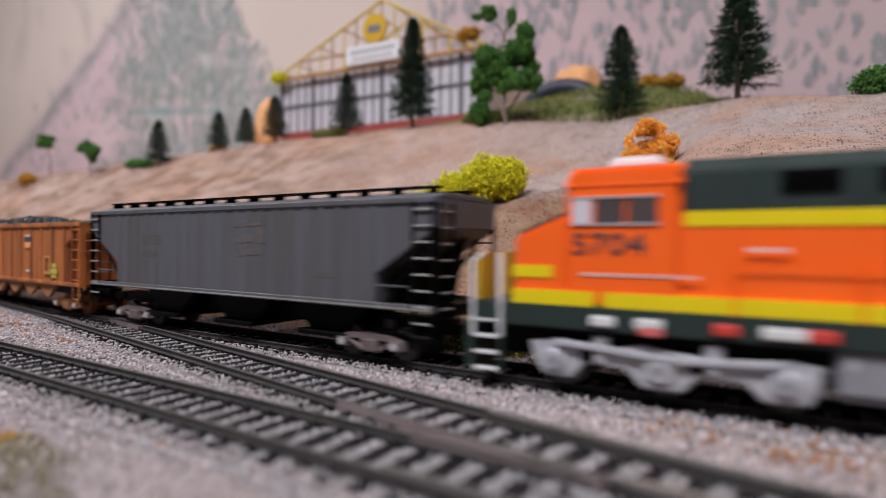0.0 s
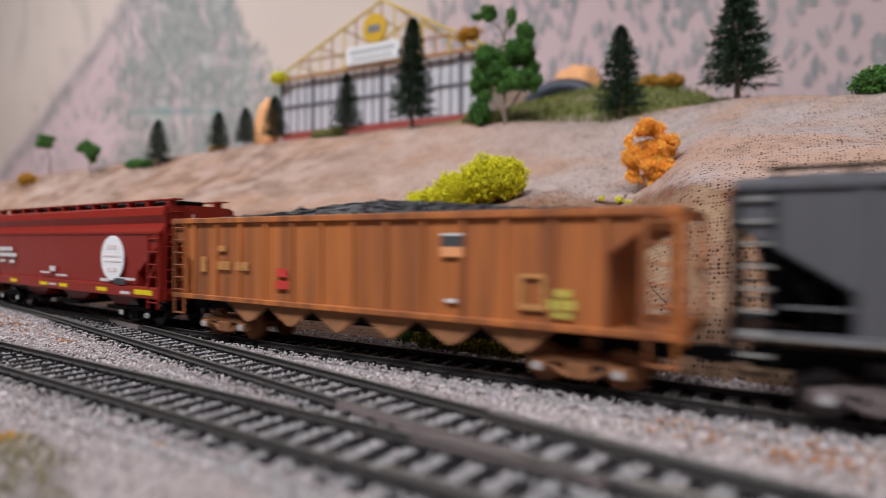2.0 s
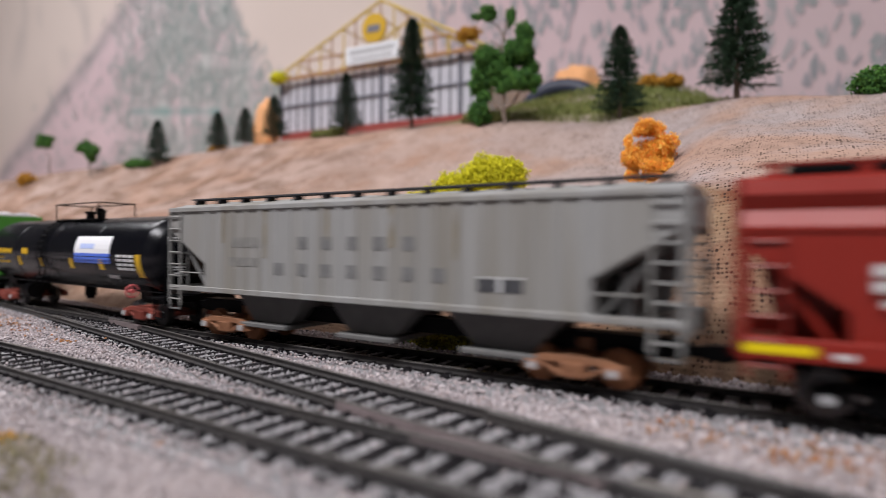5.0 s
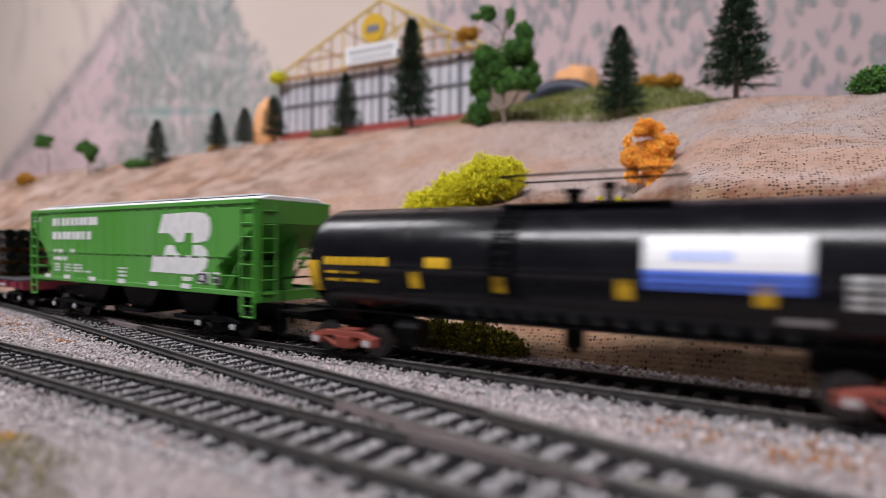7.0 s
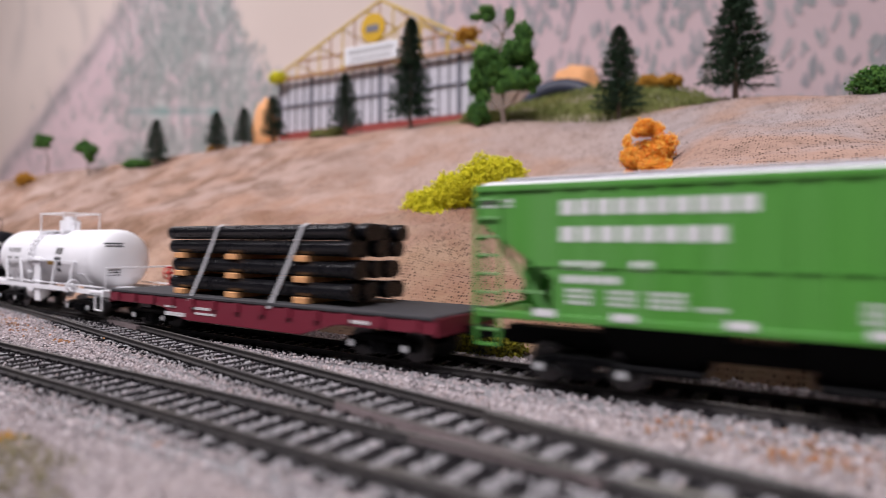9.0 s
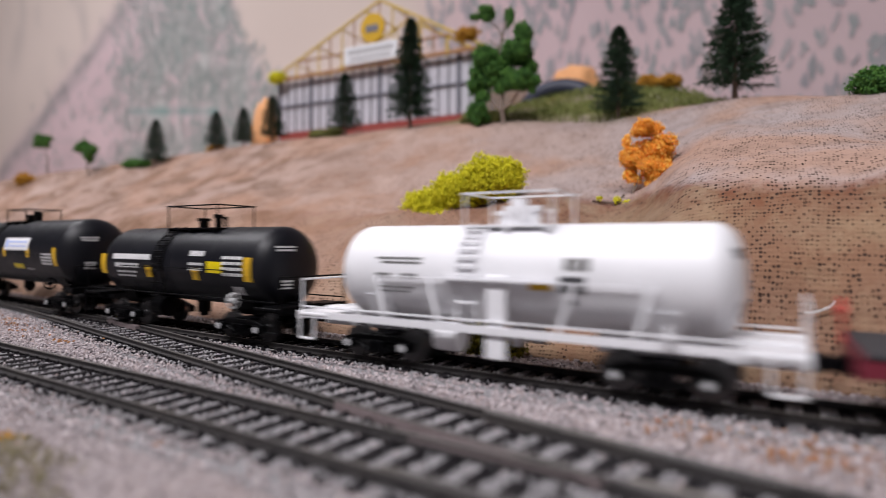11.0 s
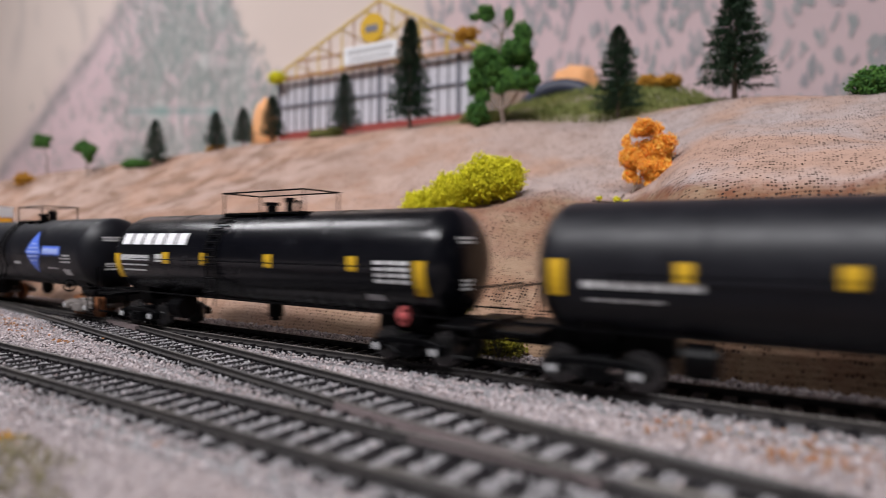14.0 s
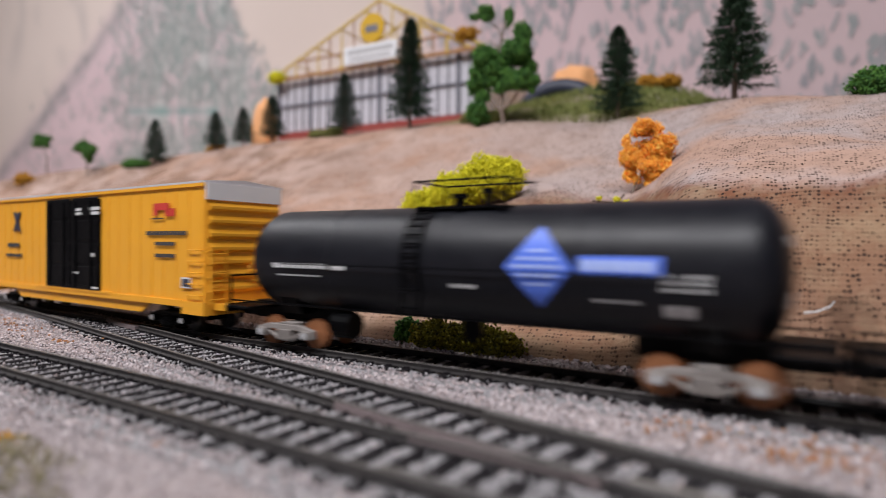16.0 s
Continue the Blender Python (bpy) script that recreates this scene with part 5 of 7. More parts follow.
def grey_hopper():
    # rungs get a light grey for the light they catch
    car, h, sill, eave = covered_hopper("covered_hopper", "weathered dark grey ribbed covered hopper car", 0.4990, 0.6820, M_GREY1, M_BLACK, M_TRUCKGREY, 21, eave=0.0480, sill=0.0172, rung_m=M_GREY2)
    # a highlight along the sill's lower edge, built as a thin pale strip
    for sy in (-1, 1):
        bm = bmesh.new()
        box(bm, -h + 0.001, h - 0.001, *sorted((sy * (HALF + 0.0002), sy * (HALF + 0.0005))), sill - 0.0006, sill - 0.0001)
        part("sill_edge_highlight", bm, M_GREY2, car, "pale strip drawn as a sill edge highlight")
    rib_bars(car, h, 21, [(-0.052, -0.038, 0.034, 0.038, 5), (-0.052, -0.040, 0.029, 0.0315, 5), (0.046, 0.054, 0.0245, 0.0262, 3)], M_DIMW)
    faint = mat("faded_emblem", (0.098, 0.084, 0.082), 0.7, 0.5, 300, bump=0)
    rib_shapes(car, h, 21, [[(0.006, 0.0405), (0.0215, 0.0412), (0.0225, 0.0424), (0.010, 0.0420)], [(0.0195, 0.0405), (0.0230, 0.0400), (0.0215, 0.0350), (0.0185, 0.0350)], [(0.008, 0.0375), (0.0165, 0.0380), (0.0165, 0.0355), (0.009, 0.0350)],
                            [(0.0065, 0.0345), (0.0085, 0.0345), (0.0110, 0.0305), (0.0090, 0.0305)], [(0.0120, 0.0330), (0.0200, 0.0335), (0.0190, 0.0308), (0.0125, 0.0308)]], faint, "faded_emblem", "faint worn emblem")


def ore_hopper():
    s0, s1 = 0.3075, 0.4900
    h = (s1 - s0) / 2
    b = h - 0.0245
    car = car_thing("open_hopper", "rusty brown open hopper car heaped with coal", "freight car", (s0 + s1) / 2, b)
    top, sill, y = 0.0428, 0.0150, HALF - 0.0005
    bm = bmesh.new()
    prism(bm, [(-h + 0.0015, top), (-h + 0.0015, top - 0.007), (-h + 0.012, sill + 0.012), (-h + 0.012, sill), (h - 0.016, sill), (h - 0.016, top - 0.010), (h - 0.008, top - 0.004), (h - 0.008, top)], -y, y, "y")
    rounded(bm, 0.0003, seg=1)
    part("body", bm, M_RUST, car)
    for sy in (-1, 1):
        bm = bmesh.new()
        box(bm, -h, h, *sorted((sy * (y - 0.001), sy * (HALF + 0.0006))), top - 0.0008, top + 0.0012)
        box(bm, -h, h, *sorted((sy * (y - 0.001), sy * (HALF + 0.0004))), sill - 0.0008, sill + 0.0010)
        rounded(bm, 0.0002, seg=1)
        part("side_chord", bm, M_RUST, car)
        for i in range(13):
            x = -h + 0.0130 + (2 * h - 0.0300) * i / 12
            bm = bmesh.new()
            box(bm, x - 0.0007, x + 0.0007, *sorted((sy * (y - 0.0002), sy * (HALF + 0.0002))), sill + 0.001, top - 0.0008)
            part("side_post", bm, M_RUST, car)
        for i in range(6):
            x = -h + 0.040 + (2 * h - 0.080) * i / 5
            bm = bmesh.new()
            prism(bm, [(x - 0.0120, sill), (x + 0.0120, sill), (x + 0.0035, 0.0085), (x + 0.0005, 0.0075)], *sorted((sy * 0.0145, sy * 0.0160)), "y")
            part("hopper_door", bm, M_RUSTT, car)
    for k in (-1, 1):
        bm = bmesh.new()
        box(bm, *sorted((k * h, k * (h - 0.0012))), -HALF, HALF, sill - 0.001, sill + 0.0015)
        box(bm, *sorted((k * h, k * (h - 0.0012))), -HALF, HALF, top - 0.001, top + 0.001)
        for sy in (-1, 1):
            box(bm, *sorted((k * h, k * (h - 0.0012))), *sorted((sy * (HALF - 0.0012), sy * HALF)), sill, top)
            box(bm, *sorted((k * (h - 0.0075), k * (h - 0.0087))), *sorted((sy * (HALF - 0.0012), sy * HALF)), sill, top)
        box(bm, *sorted((k * h, k * (h - 0.022))), -HALF + 0.001, HALF - 0.001, sill - 0.0006, sill + 0.0004)
        part("end_frame", bm, M_RUST, car)
        ladder(car, k * (h - 0.0042), -HALF - 0.0002, sill, top, 0.0064, 6, M_RUST)
        ladder(car, k * (h + 0.0004), -HALF + 0.005, sill - 0.002, top, 0.0064, 6, M_RUST, "y", "end_ladder")
        bm = bmesh.new()
        bend(bm, [(k * (h - 0.001), -HALF, sill), (k * (h - 0.001), -HALF, 0.0085), (k * (h - 0.007), -HALF, 0.0085), (k * (h - 0.007), -HALF, sill)], 0.0004)
        part("stirrup_step", bm, M_RUST, car)
        coupler(car, k * h)
        truck(car, k * b, M_RUSTT, True)
    brake_wheel(car, h + 0.001, 0.004, 0.030, 0.0034, M_RUST)
    bm = bmesh.new()
    box(bm, -h + 0.003, h - 0.003, -0.0028, 0.0028, 0.0080, 0.0128)
    part("centre_sill", bm, M_BLACK, car)
    yy = -HALF - 0.0003
    bars(car, [(-0.0735, -0.071, 0.0245, 0.0300, 1), (-0.064, -0.0570, 0.0255, 0.0285, 2), (-0.0545, -0.0475, 0.0255, 0.0285, 2), (-0.0640, -0.060, 0.032, 0.034, 1), (0.053, 0.0600, 0.0190, 0.0205, 1), (0.053, 0.0600, 0.0270, 0.0280, 1), (0.053, 0.0542, 0.019, 0.028, 1), (0.059, 0.0602, 0.019, 0.028, 1)], yy, mat("faded_ochre_letters", (0.50, 0.235, 0.075), 0.7, 0.3, 300, bump=0))
    bars(car, [(-0.0345, -0.0285, 0.0200, 0.0228, 1), (-0.0340, -0.0290, 0.0240, 0.0268, 1)], yy, M_REDDEC, "red_placard", "red painted placard")
    bars(car, [(0.0300, 0.0368, 0.0318, 0.0345, 1)], yy, mat("pale_orange_plate", (0.75, 0.33, 0.14), 0.6, 0.1, 300, bump=0), "plate", "pale orange plate")
    bars(car, [(0.0300, 0.0368, 0.0345, 0.0375, 1)], yy, M_DARKDEC, "plate")
    bars(car, [(0.0300, 0.0368, 0.0375, 0.0381, 1), (0.0315, 0.035, 0.0195, 0.0205, 1)], yy, M_OFFW, "plate")
    bars(car, [(0.0620, 0.0675, 0.0175, 0.019, 2), (0.0610, 0.0682, 0.0195, 0.022, 3), (0.0625, 0.0672, 0.0225, 0.0245, 2)], yy, mat("chalk_yellow", (0.50, 0.42, 0.08), 0.8, 0.3, 300, bump=0), "chalk_mark")
    # the coal load rests in the car and travels with it
    rng = np.random.default_rng(8)
    load = thing("coal_load", pose(0, 0, 0), "heaped black coal load in a hopper car", "coal load", kind="stuff")
    V, F = [], []
    nx, ny = 60, 14
    for j in range(ny):
        for i in range(nx):
            x = -h + 0.010 + (2 * h - 0.026) * i / (nx - 1)
            v = -1 + 2 * j / (ny - 1)
            u = (x + 0.004) / h
            hump = 0.0062 * max(0, 1 - (v * 0.95) ** 2) * (0.35 + 0.65 * math.exp(-(u / 0.42) ** 2)) * (1 - abs(u) ** 8)
            V.append((x, v * (HALF - 0.0018), top - 0.0004 + hump + 0.0010 * noise.noise((x * 160, v * 3, 2))))
    F = [(j * nx + i, j * nx + i + 1, (j + 1) * nx + i + 1, (j + 1) * nx + i) for j in range(ny - 1) for i in range(nx - 1)]
    raw("coal_heap", V, F, M_COAL, load)
    P = np.array(V)[rng.integers(0, len(V), 1700)] + rng.normal(0, 0.0006, (1700, 3)) * (1, 1, 0.3)
    V, F = crumbs(P, rng.uniform(0.0005, 0.0011, 1700), 9, 0.8, "cube")
    raw("coal_lumps", V, F, M_COAL, load)
    CARS.append((load, (s0 + s1) / 2, b))


def red_hopper():
    s0, s1 = 0.1190, 0.2995
    h = (s1 - s0) / 2
    b = h - 0.0255
    car = car_thing("covered_hopper", "mineral red smooth-sided covered hopper car with white disc", "freight car", (s0 + s1) / 2, b)
    sill, belt, top = 0.0146, 0.0388, 0.0495

    bm = bmesh.new()
    stations = [(-h, belt - 0.004), (-h + 0.0035, belt - 0.006), (-h + 0.0185, sill + 0.008), (-h + 0.0190, sill), (h - 0.0190, sill), (h - 0.0185, sill + 0.008), (h - 0.0035, belt - 0.006), (h, belt - 0.004)]
    rings = []
    for x, cut in stations:
        s = [(HALF - 0.0012 * min(1, (belt - cut) / 0.02), cut), (HALF - 0.0001, belt - 0.0006), (HALF - 0.0003, belt + 0.0004), (HALF - 0.0024, belt + 0.0038), (HALF - 0.0010, belt + 0.0070), (HALF - 0.0018, top - 0.0006), (HALF - 0.0040, top + 0.0002), (0.0075, top + 0.0006)]
        ring = [(x, -a, z) for a, z in s] + [(x, a, z) for a, z in s[::-1]]
        rings.append([bm.verts.new(q) for q in ring])
    for p, q in zip(rings, rings[1:]):
        n = len(p)
        for j in range(n):
            bm.faces.new((p[j], p[(j + 1) % n], q[(j + 1) % n], q[j]))
    bm.faces.new(rings[0][::-1])
    bm.faces.new(rings[-1])
    part("body", bm, M_RED, car)
    for sy in (-1, 1):
        bm = bmesh.new()
        prism(bm, [(-h, sill - 0.0022), (-h, sill + 0.0024), (h, sill + 0.0024), (h, sill - 0.0022)], *sorted((sy * (HALF - 0.0016), sy * (HALF + 0.0003))), "y")
        rounded(bm, 0.0003, seg=1)
        part("side_sill", bm, M_RED, car)
        bm = bmesh.new()
        box(bm, -h, h, *sorted((sy * (HALF - 0.0012), sy * (HALF + 0.0003))), belt - 0.0005, belt + 0.0005)
        part("belt_rail", bm, M_RED, car)
        bm = bmesh.new()
        box(bm, -h + 0.003, h + 0.002, *sorted((sy * 0.0088, sy * 0.0122)), top + 0.0026, top + 0.0031)
        for i in range(12):
            x = -h + 0.006 + (2 * h - 0.010) * i / 11
            box(bm, x - 0.0011, x + 0.0011, *sorted((sy * 0.0090, sy * 0.0120)), top - 0.0006, top + 0.0026)
        part("running_board", bm, M_RED, car)
    bm = bmesh.new()
    box(bm, -h + 0.008, h - 0.008, -0.0070, 0.0070, top, top + 0.0030)
    rounded(bm, 0.0006, seg=1)
    part("hatch_trough", bm, M_BLACK, car)
    for i in range(3):
        x = (i - 1) * 0.044
        bm = bmesh.new()
        prism(bm, [(x - 0.020, sill), (x + 0.020, sill), (x + 0.0075, 0.0066), (x - 0.0075, 0.0066)], -0.0085, 0.0085, "y")
        rounded(bm, 0.0004, seg=1)
        part("discharge_bay", bm, M_RED, car)
        bm = bmesh.new()
        box(bm, x - 0.0085, x + 0.0085, -0.0110, 0.0110, 0.0052, 0.0068)
        part("outlet_gate", bm, M_BLACK, car)
    bm = bmesh.new()
    box(bm, -h + 0.003, h - 0.003, -0.0028, 0.0028, 0.0080, 0.0128)
    part("centre_sill", bm, M_BLACK, car)
    for k in (-1, 1):
        bm = bmesh.new()
        box(bm, *sorted((k * (h - 0.021), k * h)), -HALF + 0.001, HALF - 0.001, sill - 0.001, sill)
        box(bm, *sorted((k * (h - 0.0010), k * h)), -HALF, HALF, sill - 0.0028, sill + 0.0020)
        for sy in (-1, 1):
            box(bm, *sorted((k * (h - 0.0010), k * h)), *sorted((sy * (HALF - 0.0012), sy * (HALF - 0.0002))), sill, belt)
            bend(bm, [(k * (h - 0.0170), sy * (HALF - 0.0035), sill), (k * (h - 0.0040), sy * (HALF - 0.0035), belt - 0.006)], 0.0008)
        box(bm, *sorted((k * h, k * (h + 0.0006))), -HALF + 0.004, HALF - 0.004, belt - 0.004, top)
        part("end_frame", bm, M_RED, car)
        bm = bmesh.new()
        prism(bm, [(k * (h - 0.0195), sill), (k * (h - 0.0190), sill + 0.0085), (k * (h - 0.0030), belt - 0.0058), (k * (h - 0.0070), sill)], 0.0040, 0.0050, "y")
        part("end_web", bm, M_RED, car)
        ladder(car, k * (h - 0.0046), -HALF - 0.0002, sill - 0.006, belt, 0.0070, 6, M_RED)
        ladder(car, k * (h + 0.0010), -HALF + 0.0052, sill - 0.002, top, 0.0070, 8, M_RED, "y", "end_ladder")
        bars(car, [(k * h - 0.0005 + k * 0.0008, k * h + 0.0005 + k * 0.0008, top - 0.006, top - 0.003, 1)], -0.004, M_OFFW)
        coupler(car, k * h)
        truck(car, k * b, M_BLACK)
    brake_wheel(car, h + 0.0014, 0.004, sill + 0.013, 0.0036, M_RED)
    y = -HALF + 0.0002
    disc(car, 0.0543, 0.0282, 0.0095, y - 0.0006, M_WHITE, "white_disc", "round white emblem")
    shapes(car, [[(0.0475, 0.0288), (0.0611, 0.0288), (0.0611, 0.0294), (0.0475, 0.0294)], [(0.0475, 0.0266), (0.0611, 0.0266), (0.0611, 0.0272), (0.0475, 0.0272)]] + [[(a, b), (a + 0.0030, b), (a + 0.0030, b + 0.0018), (a, b + 0.0018)] for b in (0.0320, 0.0224) for a in (0.0506, 0.0550)], y - 0.0008, mat("pale_pink_print", (0.70, 0.60, 0.60), 0.6, 0.2, 300, bump=0), "emblem_bars")
    bars(car, [(-0.0680, -0.0500, 0.0298, 0.0320, 6), (-0.0680, -0.0450, 0.0268, 0.0288, 8), (-0.0665, -0.0600, 0.0240, 0.0252, 3), (-0.0540, -0.0475, 0.0236, 0.0252, 3), (-0.0165, -0.0060, 0.0196, 0.0204, 6), (-0.0060, 0.0005, 0.0208, 0.0232, 2), (0.0010, 0.0124, 0.0188, 0.0196, 6), (-0.0065, 0.0010, 0.0142, 0.0150, 3), (0.0440, 0.0520, 0.0180, 0.0193, 3), (0.0570, 0.0730, 0.0192, 0.0203, 4)], y - 0.0006, M_OFFW)
    bars(car, [(0.0560, 0.0650, 0.0172, 0.0198, 1)], y - 0.0007, M_DARKDEC, "data_panel")
    bars(car, [(-h + 0.0005, -h + 0.0132, 0.0138, 0.0156, 1), (-0.0530, -0.0447, 0.0138, 0.0153, 1), (-0.0170, -0.0088, 0.0138, 0.0153, 1), (0.0039, 0.0125, 0.0138, 0.0153, 1), (0.0407, 0.0493, 0.0138, 0.0154, 1), (0.0720, 0.0853, 0.0138, 0.0158, 1)], -HALF - 0.0004, M_YELB, "reflector", "yellow reflective strip")
    bars(car, [(-h + 0.0160, -h + 0.0195, 0.0136, 0.0146, 1), (0.0610, 0.0690, 0.0134, 0.0146, 2)], -HALF - 0.0004, M_OFFW)


def pale_hopper():
    car, h, sill, eave = covered_hopper("covered_hopper", "dusty light grey ribbed covered hopper car with dark lettering", -0.0765, 0.1095, M_GREY2, M_GREY2D, M_TRUCKBR, 21, eave=0.0478, sill=0.0180, rusty=True, walk_m=M_DECK)
    rib_bars(car, h, 21, [(-0.0242 + i * 0.0104, -0.0200 + i * 0.0104, 0.0332, 0.0372, 1) for i in range(5)] + [(-0.0348 + i * 0.0104, -0.0306 + i * 0.0104, 0.0246, 0.0286, 1) for i in range(7)], mat("grey_letters", (0.155, 0.153, 0.152), 0.7, 0.4, 300, bump=0), "lettering", "worn dark grey spaced lettering")
    rib_bars(car, h, 21, [(-0.0560, -0.042, 0.0335, 0.037, 4), (-0.058, -0.042, 0.027, 0.030, 4)], mat("worn_letters", (0.20, 0.193, 0.182), 0.7, 0.4, 300, bump=0))
    rib_bars(car, h, 21, [(0.0420, 0.0475, 0.0228, 0.0262, 1), (0.0490, 0.0545, 0.0228, 0.0262, 1)], M_DARKDEC, "data_panel")
    rib_bars(car, h, 21, [(0.0476, 0.0489, 0.0228, 0.0262, 1), (0.0415, 0.0550, 0.0264, 0.0267, 1)], M_OFFW, "data_panel")
    # rust runs down from the eaves
    rib_bars(car, h, 21, [(x, x + w, z, 0.0462, 1) for x, w, z in ((-0.0405, 0.0016, 0.030), (-0.012, 0.0012, 0.036), (0.0125, 0.0022, 0.034), (0.0345, 0.0012, 0.031), (-0.062, 0.0014, 0.035))], mat("rust_run", (0.20, 0.165, 0.11), 0.8, 0.3, 200, bump=0, stain=(0.27, 0.262, 0.25), stain_scale=160, stain_amount=0.9), "rust_run", "brown rust run")


def green_hopper():
    car, h, sill, eave = covered_hopper("covered_hopper", "bright green covered hopper car with white emblem and lettering", -0.4515, -0.2800, M_GREEN, M_GREEN, M_BLACK, 17, eave=0.0500, sill=0.0176, roof_m=M_WHITE, walk_m=M_SILVER, walk_z=0.0020)
    rib_bars(car, h, 17, [(-0.0625, -0.0198, 0.0424, 0.0460, 10), (-0.0625, -0.0255, 0.0360, 0.0396, 8)], M_OFFW, "lettering", "white lettering bars")
    rib_bars(car, h, 17, [(-0.0620, -0.0520, 0.0294, 0.0314, 3), (-0.0620, -0.0480, 0.0262, 0.0280, 5), (-0.046, -0.041, 0.0294, 0.0316, 2)]
             + [(a, b, z, z + 0.0008, 4) for a, b in ((-0.0610, -0.0545), (-0.0510, -0.0445), (-0.0420, -0.0340), (-0.0320, -0.0260)) for z in (0.0212, 0.0226, 0.0240)][:10]
             + [(-h + 0.002, -h + 0.011, 0.0458, 0.0466, 4), (-h + 0.002, -h + 0.011, 0.0446, 0.0452, 4), (-0.003, 0.004, 0.0206, 0.0214, 3), (-0.003, 0.004, 0.0222, 0.0230, 3), (-0.003, 0.004, 0.0238, 0.0244, 3), (0.043, 0.050, 0.0206, 0.0222, 2)], M_OFFW, "lettering", "small white lettering")
    bars(car, [(x, x + 0.0055, 0.0178, 0.0196, 1) for x in (-0.0690, -0.0500, -0.0265, -0.0022, 0.0215, 0.0435)], -HALF - 0.0004, M_OFFW, "white_tab")
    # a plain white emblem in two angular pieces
    rib_shapes(car, h, 17, [[(x - 0.003, z) for x, z in q] for q in ([(0.033, 0.046), (0.0524, 0.0464), (0.0595, 0.0459), (0.0626, 0.0442), (0.0635, 0.0413), (0.0631, 0.0379), (0.0612, 0.0357), (0.0561, 0.035), (0.0522, 0.0349), (0.0524, 0.0386), (0.048, 0.0387), (0.0467, 0.0351), (0.0429, 0.0351), (0.0376, 0.0385), (0.03, 0.0386)],
                            [(0.0358, 0.0341), (0.0403, 0.0339), (0.0442, 0.0304), (0.0525, 0.0303), (0.0527, 0.0342), (0.0585, 0.0341), (0.0615, 0.0322), (0.062, 0.0293), (0.0609, 0.0259), (0.0574, 0.0237), (0.0533, 0.0231), (0.0242, 0.0233), (0.027, 0.03), (0.0345, 0.0302)])], M_OFFW, "emblem", "angular white emblem")
    rib_bars(car, h, 17, [(0.0525, 0.0596, 0.0200, 0.0244, 1), (0.0620, 0.0660, 0.0200, 0.0244, 1)], M_OFFW, "data_panel", "white-framed data panel")
    bars(car, [(0.0534, 0.0588, 0.0206, 0.0238, 1), (0.0627, 0.0655, 0.0206, 0.0238, 1)], -HALF - 0.0002, M_DARKDEC, "data_panel")
    bars(car, [(0.0550, 0.0572, 0.0212, 0.0232, 1), (0.0632, 0.0650, 0.0222, 0.0228, 1)], -HALF - 0.0003, M_STRAP, "data_panel")
    bm = bmesh.new()
    box(bm, -h + 0.014, h - 0.014, -HALF - 0.00006, -HALF + 0.0006, 0.0299, 0.0302)
    part("side_seam", bm, M_GREEN, car)


def yellow_bits(car, h, R, zc, long_xs, short_xs, z_short, long_z=(0.0235, 0.0330)):
    tank_decals(car, R, zc, [(x - 0.0020, x + 0.0020, *long_z, 1) for x in long_xs], M_YEL, "reflector", "yellow reflective strip")
    tank_decals(car, R, zc, [(x - 0.0019, x + 0.0019, z_short, z_short + 0.0046, 1) for x in short_xs], M_YEL, "reflector", "yellow reflective strip")


def tank_first():
    car, h, R, zc = tank_car("tank_car", "black tank car with yellow lettering and a white and blue panel", -0.2627, -0.0890, M_TANK, M_BLACK, M_TRUCKRED, platform=0.044, dome_x=0.004, wheel_m=M_PINK)
    yellow_bits(car, h, R, zc, (-0.0790, 0.0763), (-0.0410, -0.0150, 0.0170, 0.0453), 0.0258)
    tank_decals(car, R, zc, [(-0.0743, -0.0496, 0.0318, 0.0342, 7), (-0.0740, -0.0600, 0.0292, 0.0300, 2), (-0.0740, -0.0530, 0.0268, 0.0277, 3), (-0.0373, -0.0300, 0.0315, 0.0345, 1)], M_YEL, "lettering", "yellow lettering bars")
    tank_decals(car, R, zc, [(0.0212, 0.0534, 0.0330, 0.0405, 1)], M_WHITE, "panel", "white panel")
    tank_decals(car, R, zc, [(0.0212, 0.0534, 0.0286, 0.0330, 1)], M_BLUE, "panel", "blue panel")
    tank_decals(car, R + 0.0001, zc, [(0.027, 0.040, 0.0350, 0.0372, 4)], M_LBLUE, "panel_print")
    tank_decals(car, R, zc, [(0.0593, 0.0737, z, z + 0.0011, 3) for z in (0.0262, 0.0280, 0.0298, 0.0316)] + [(0.048, 0.057, 0.0222, 0.0238, 3)], M_OFFW)


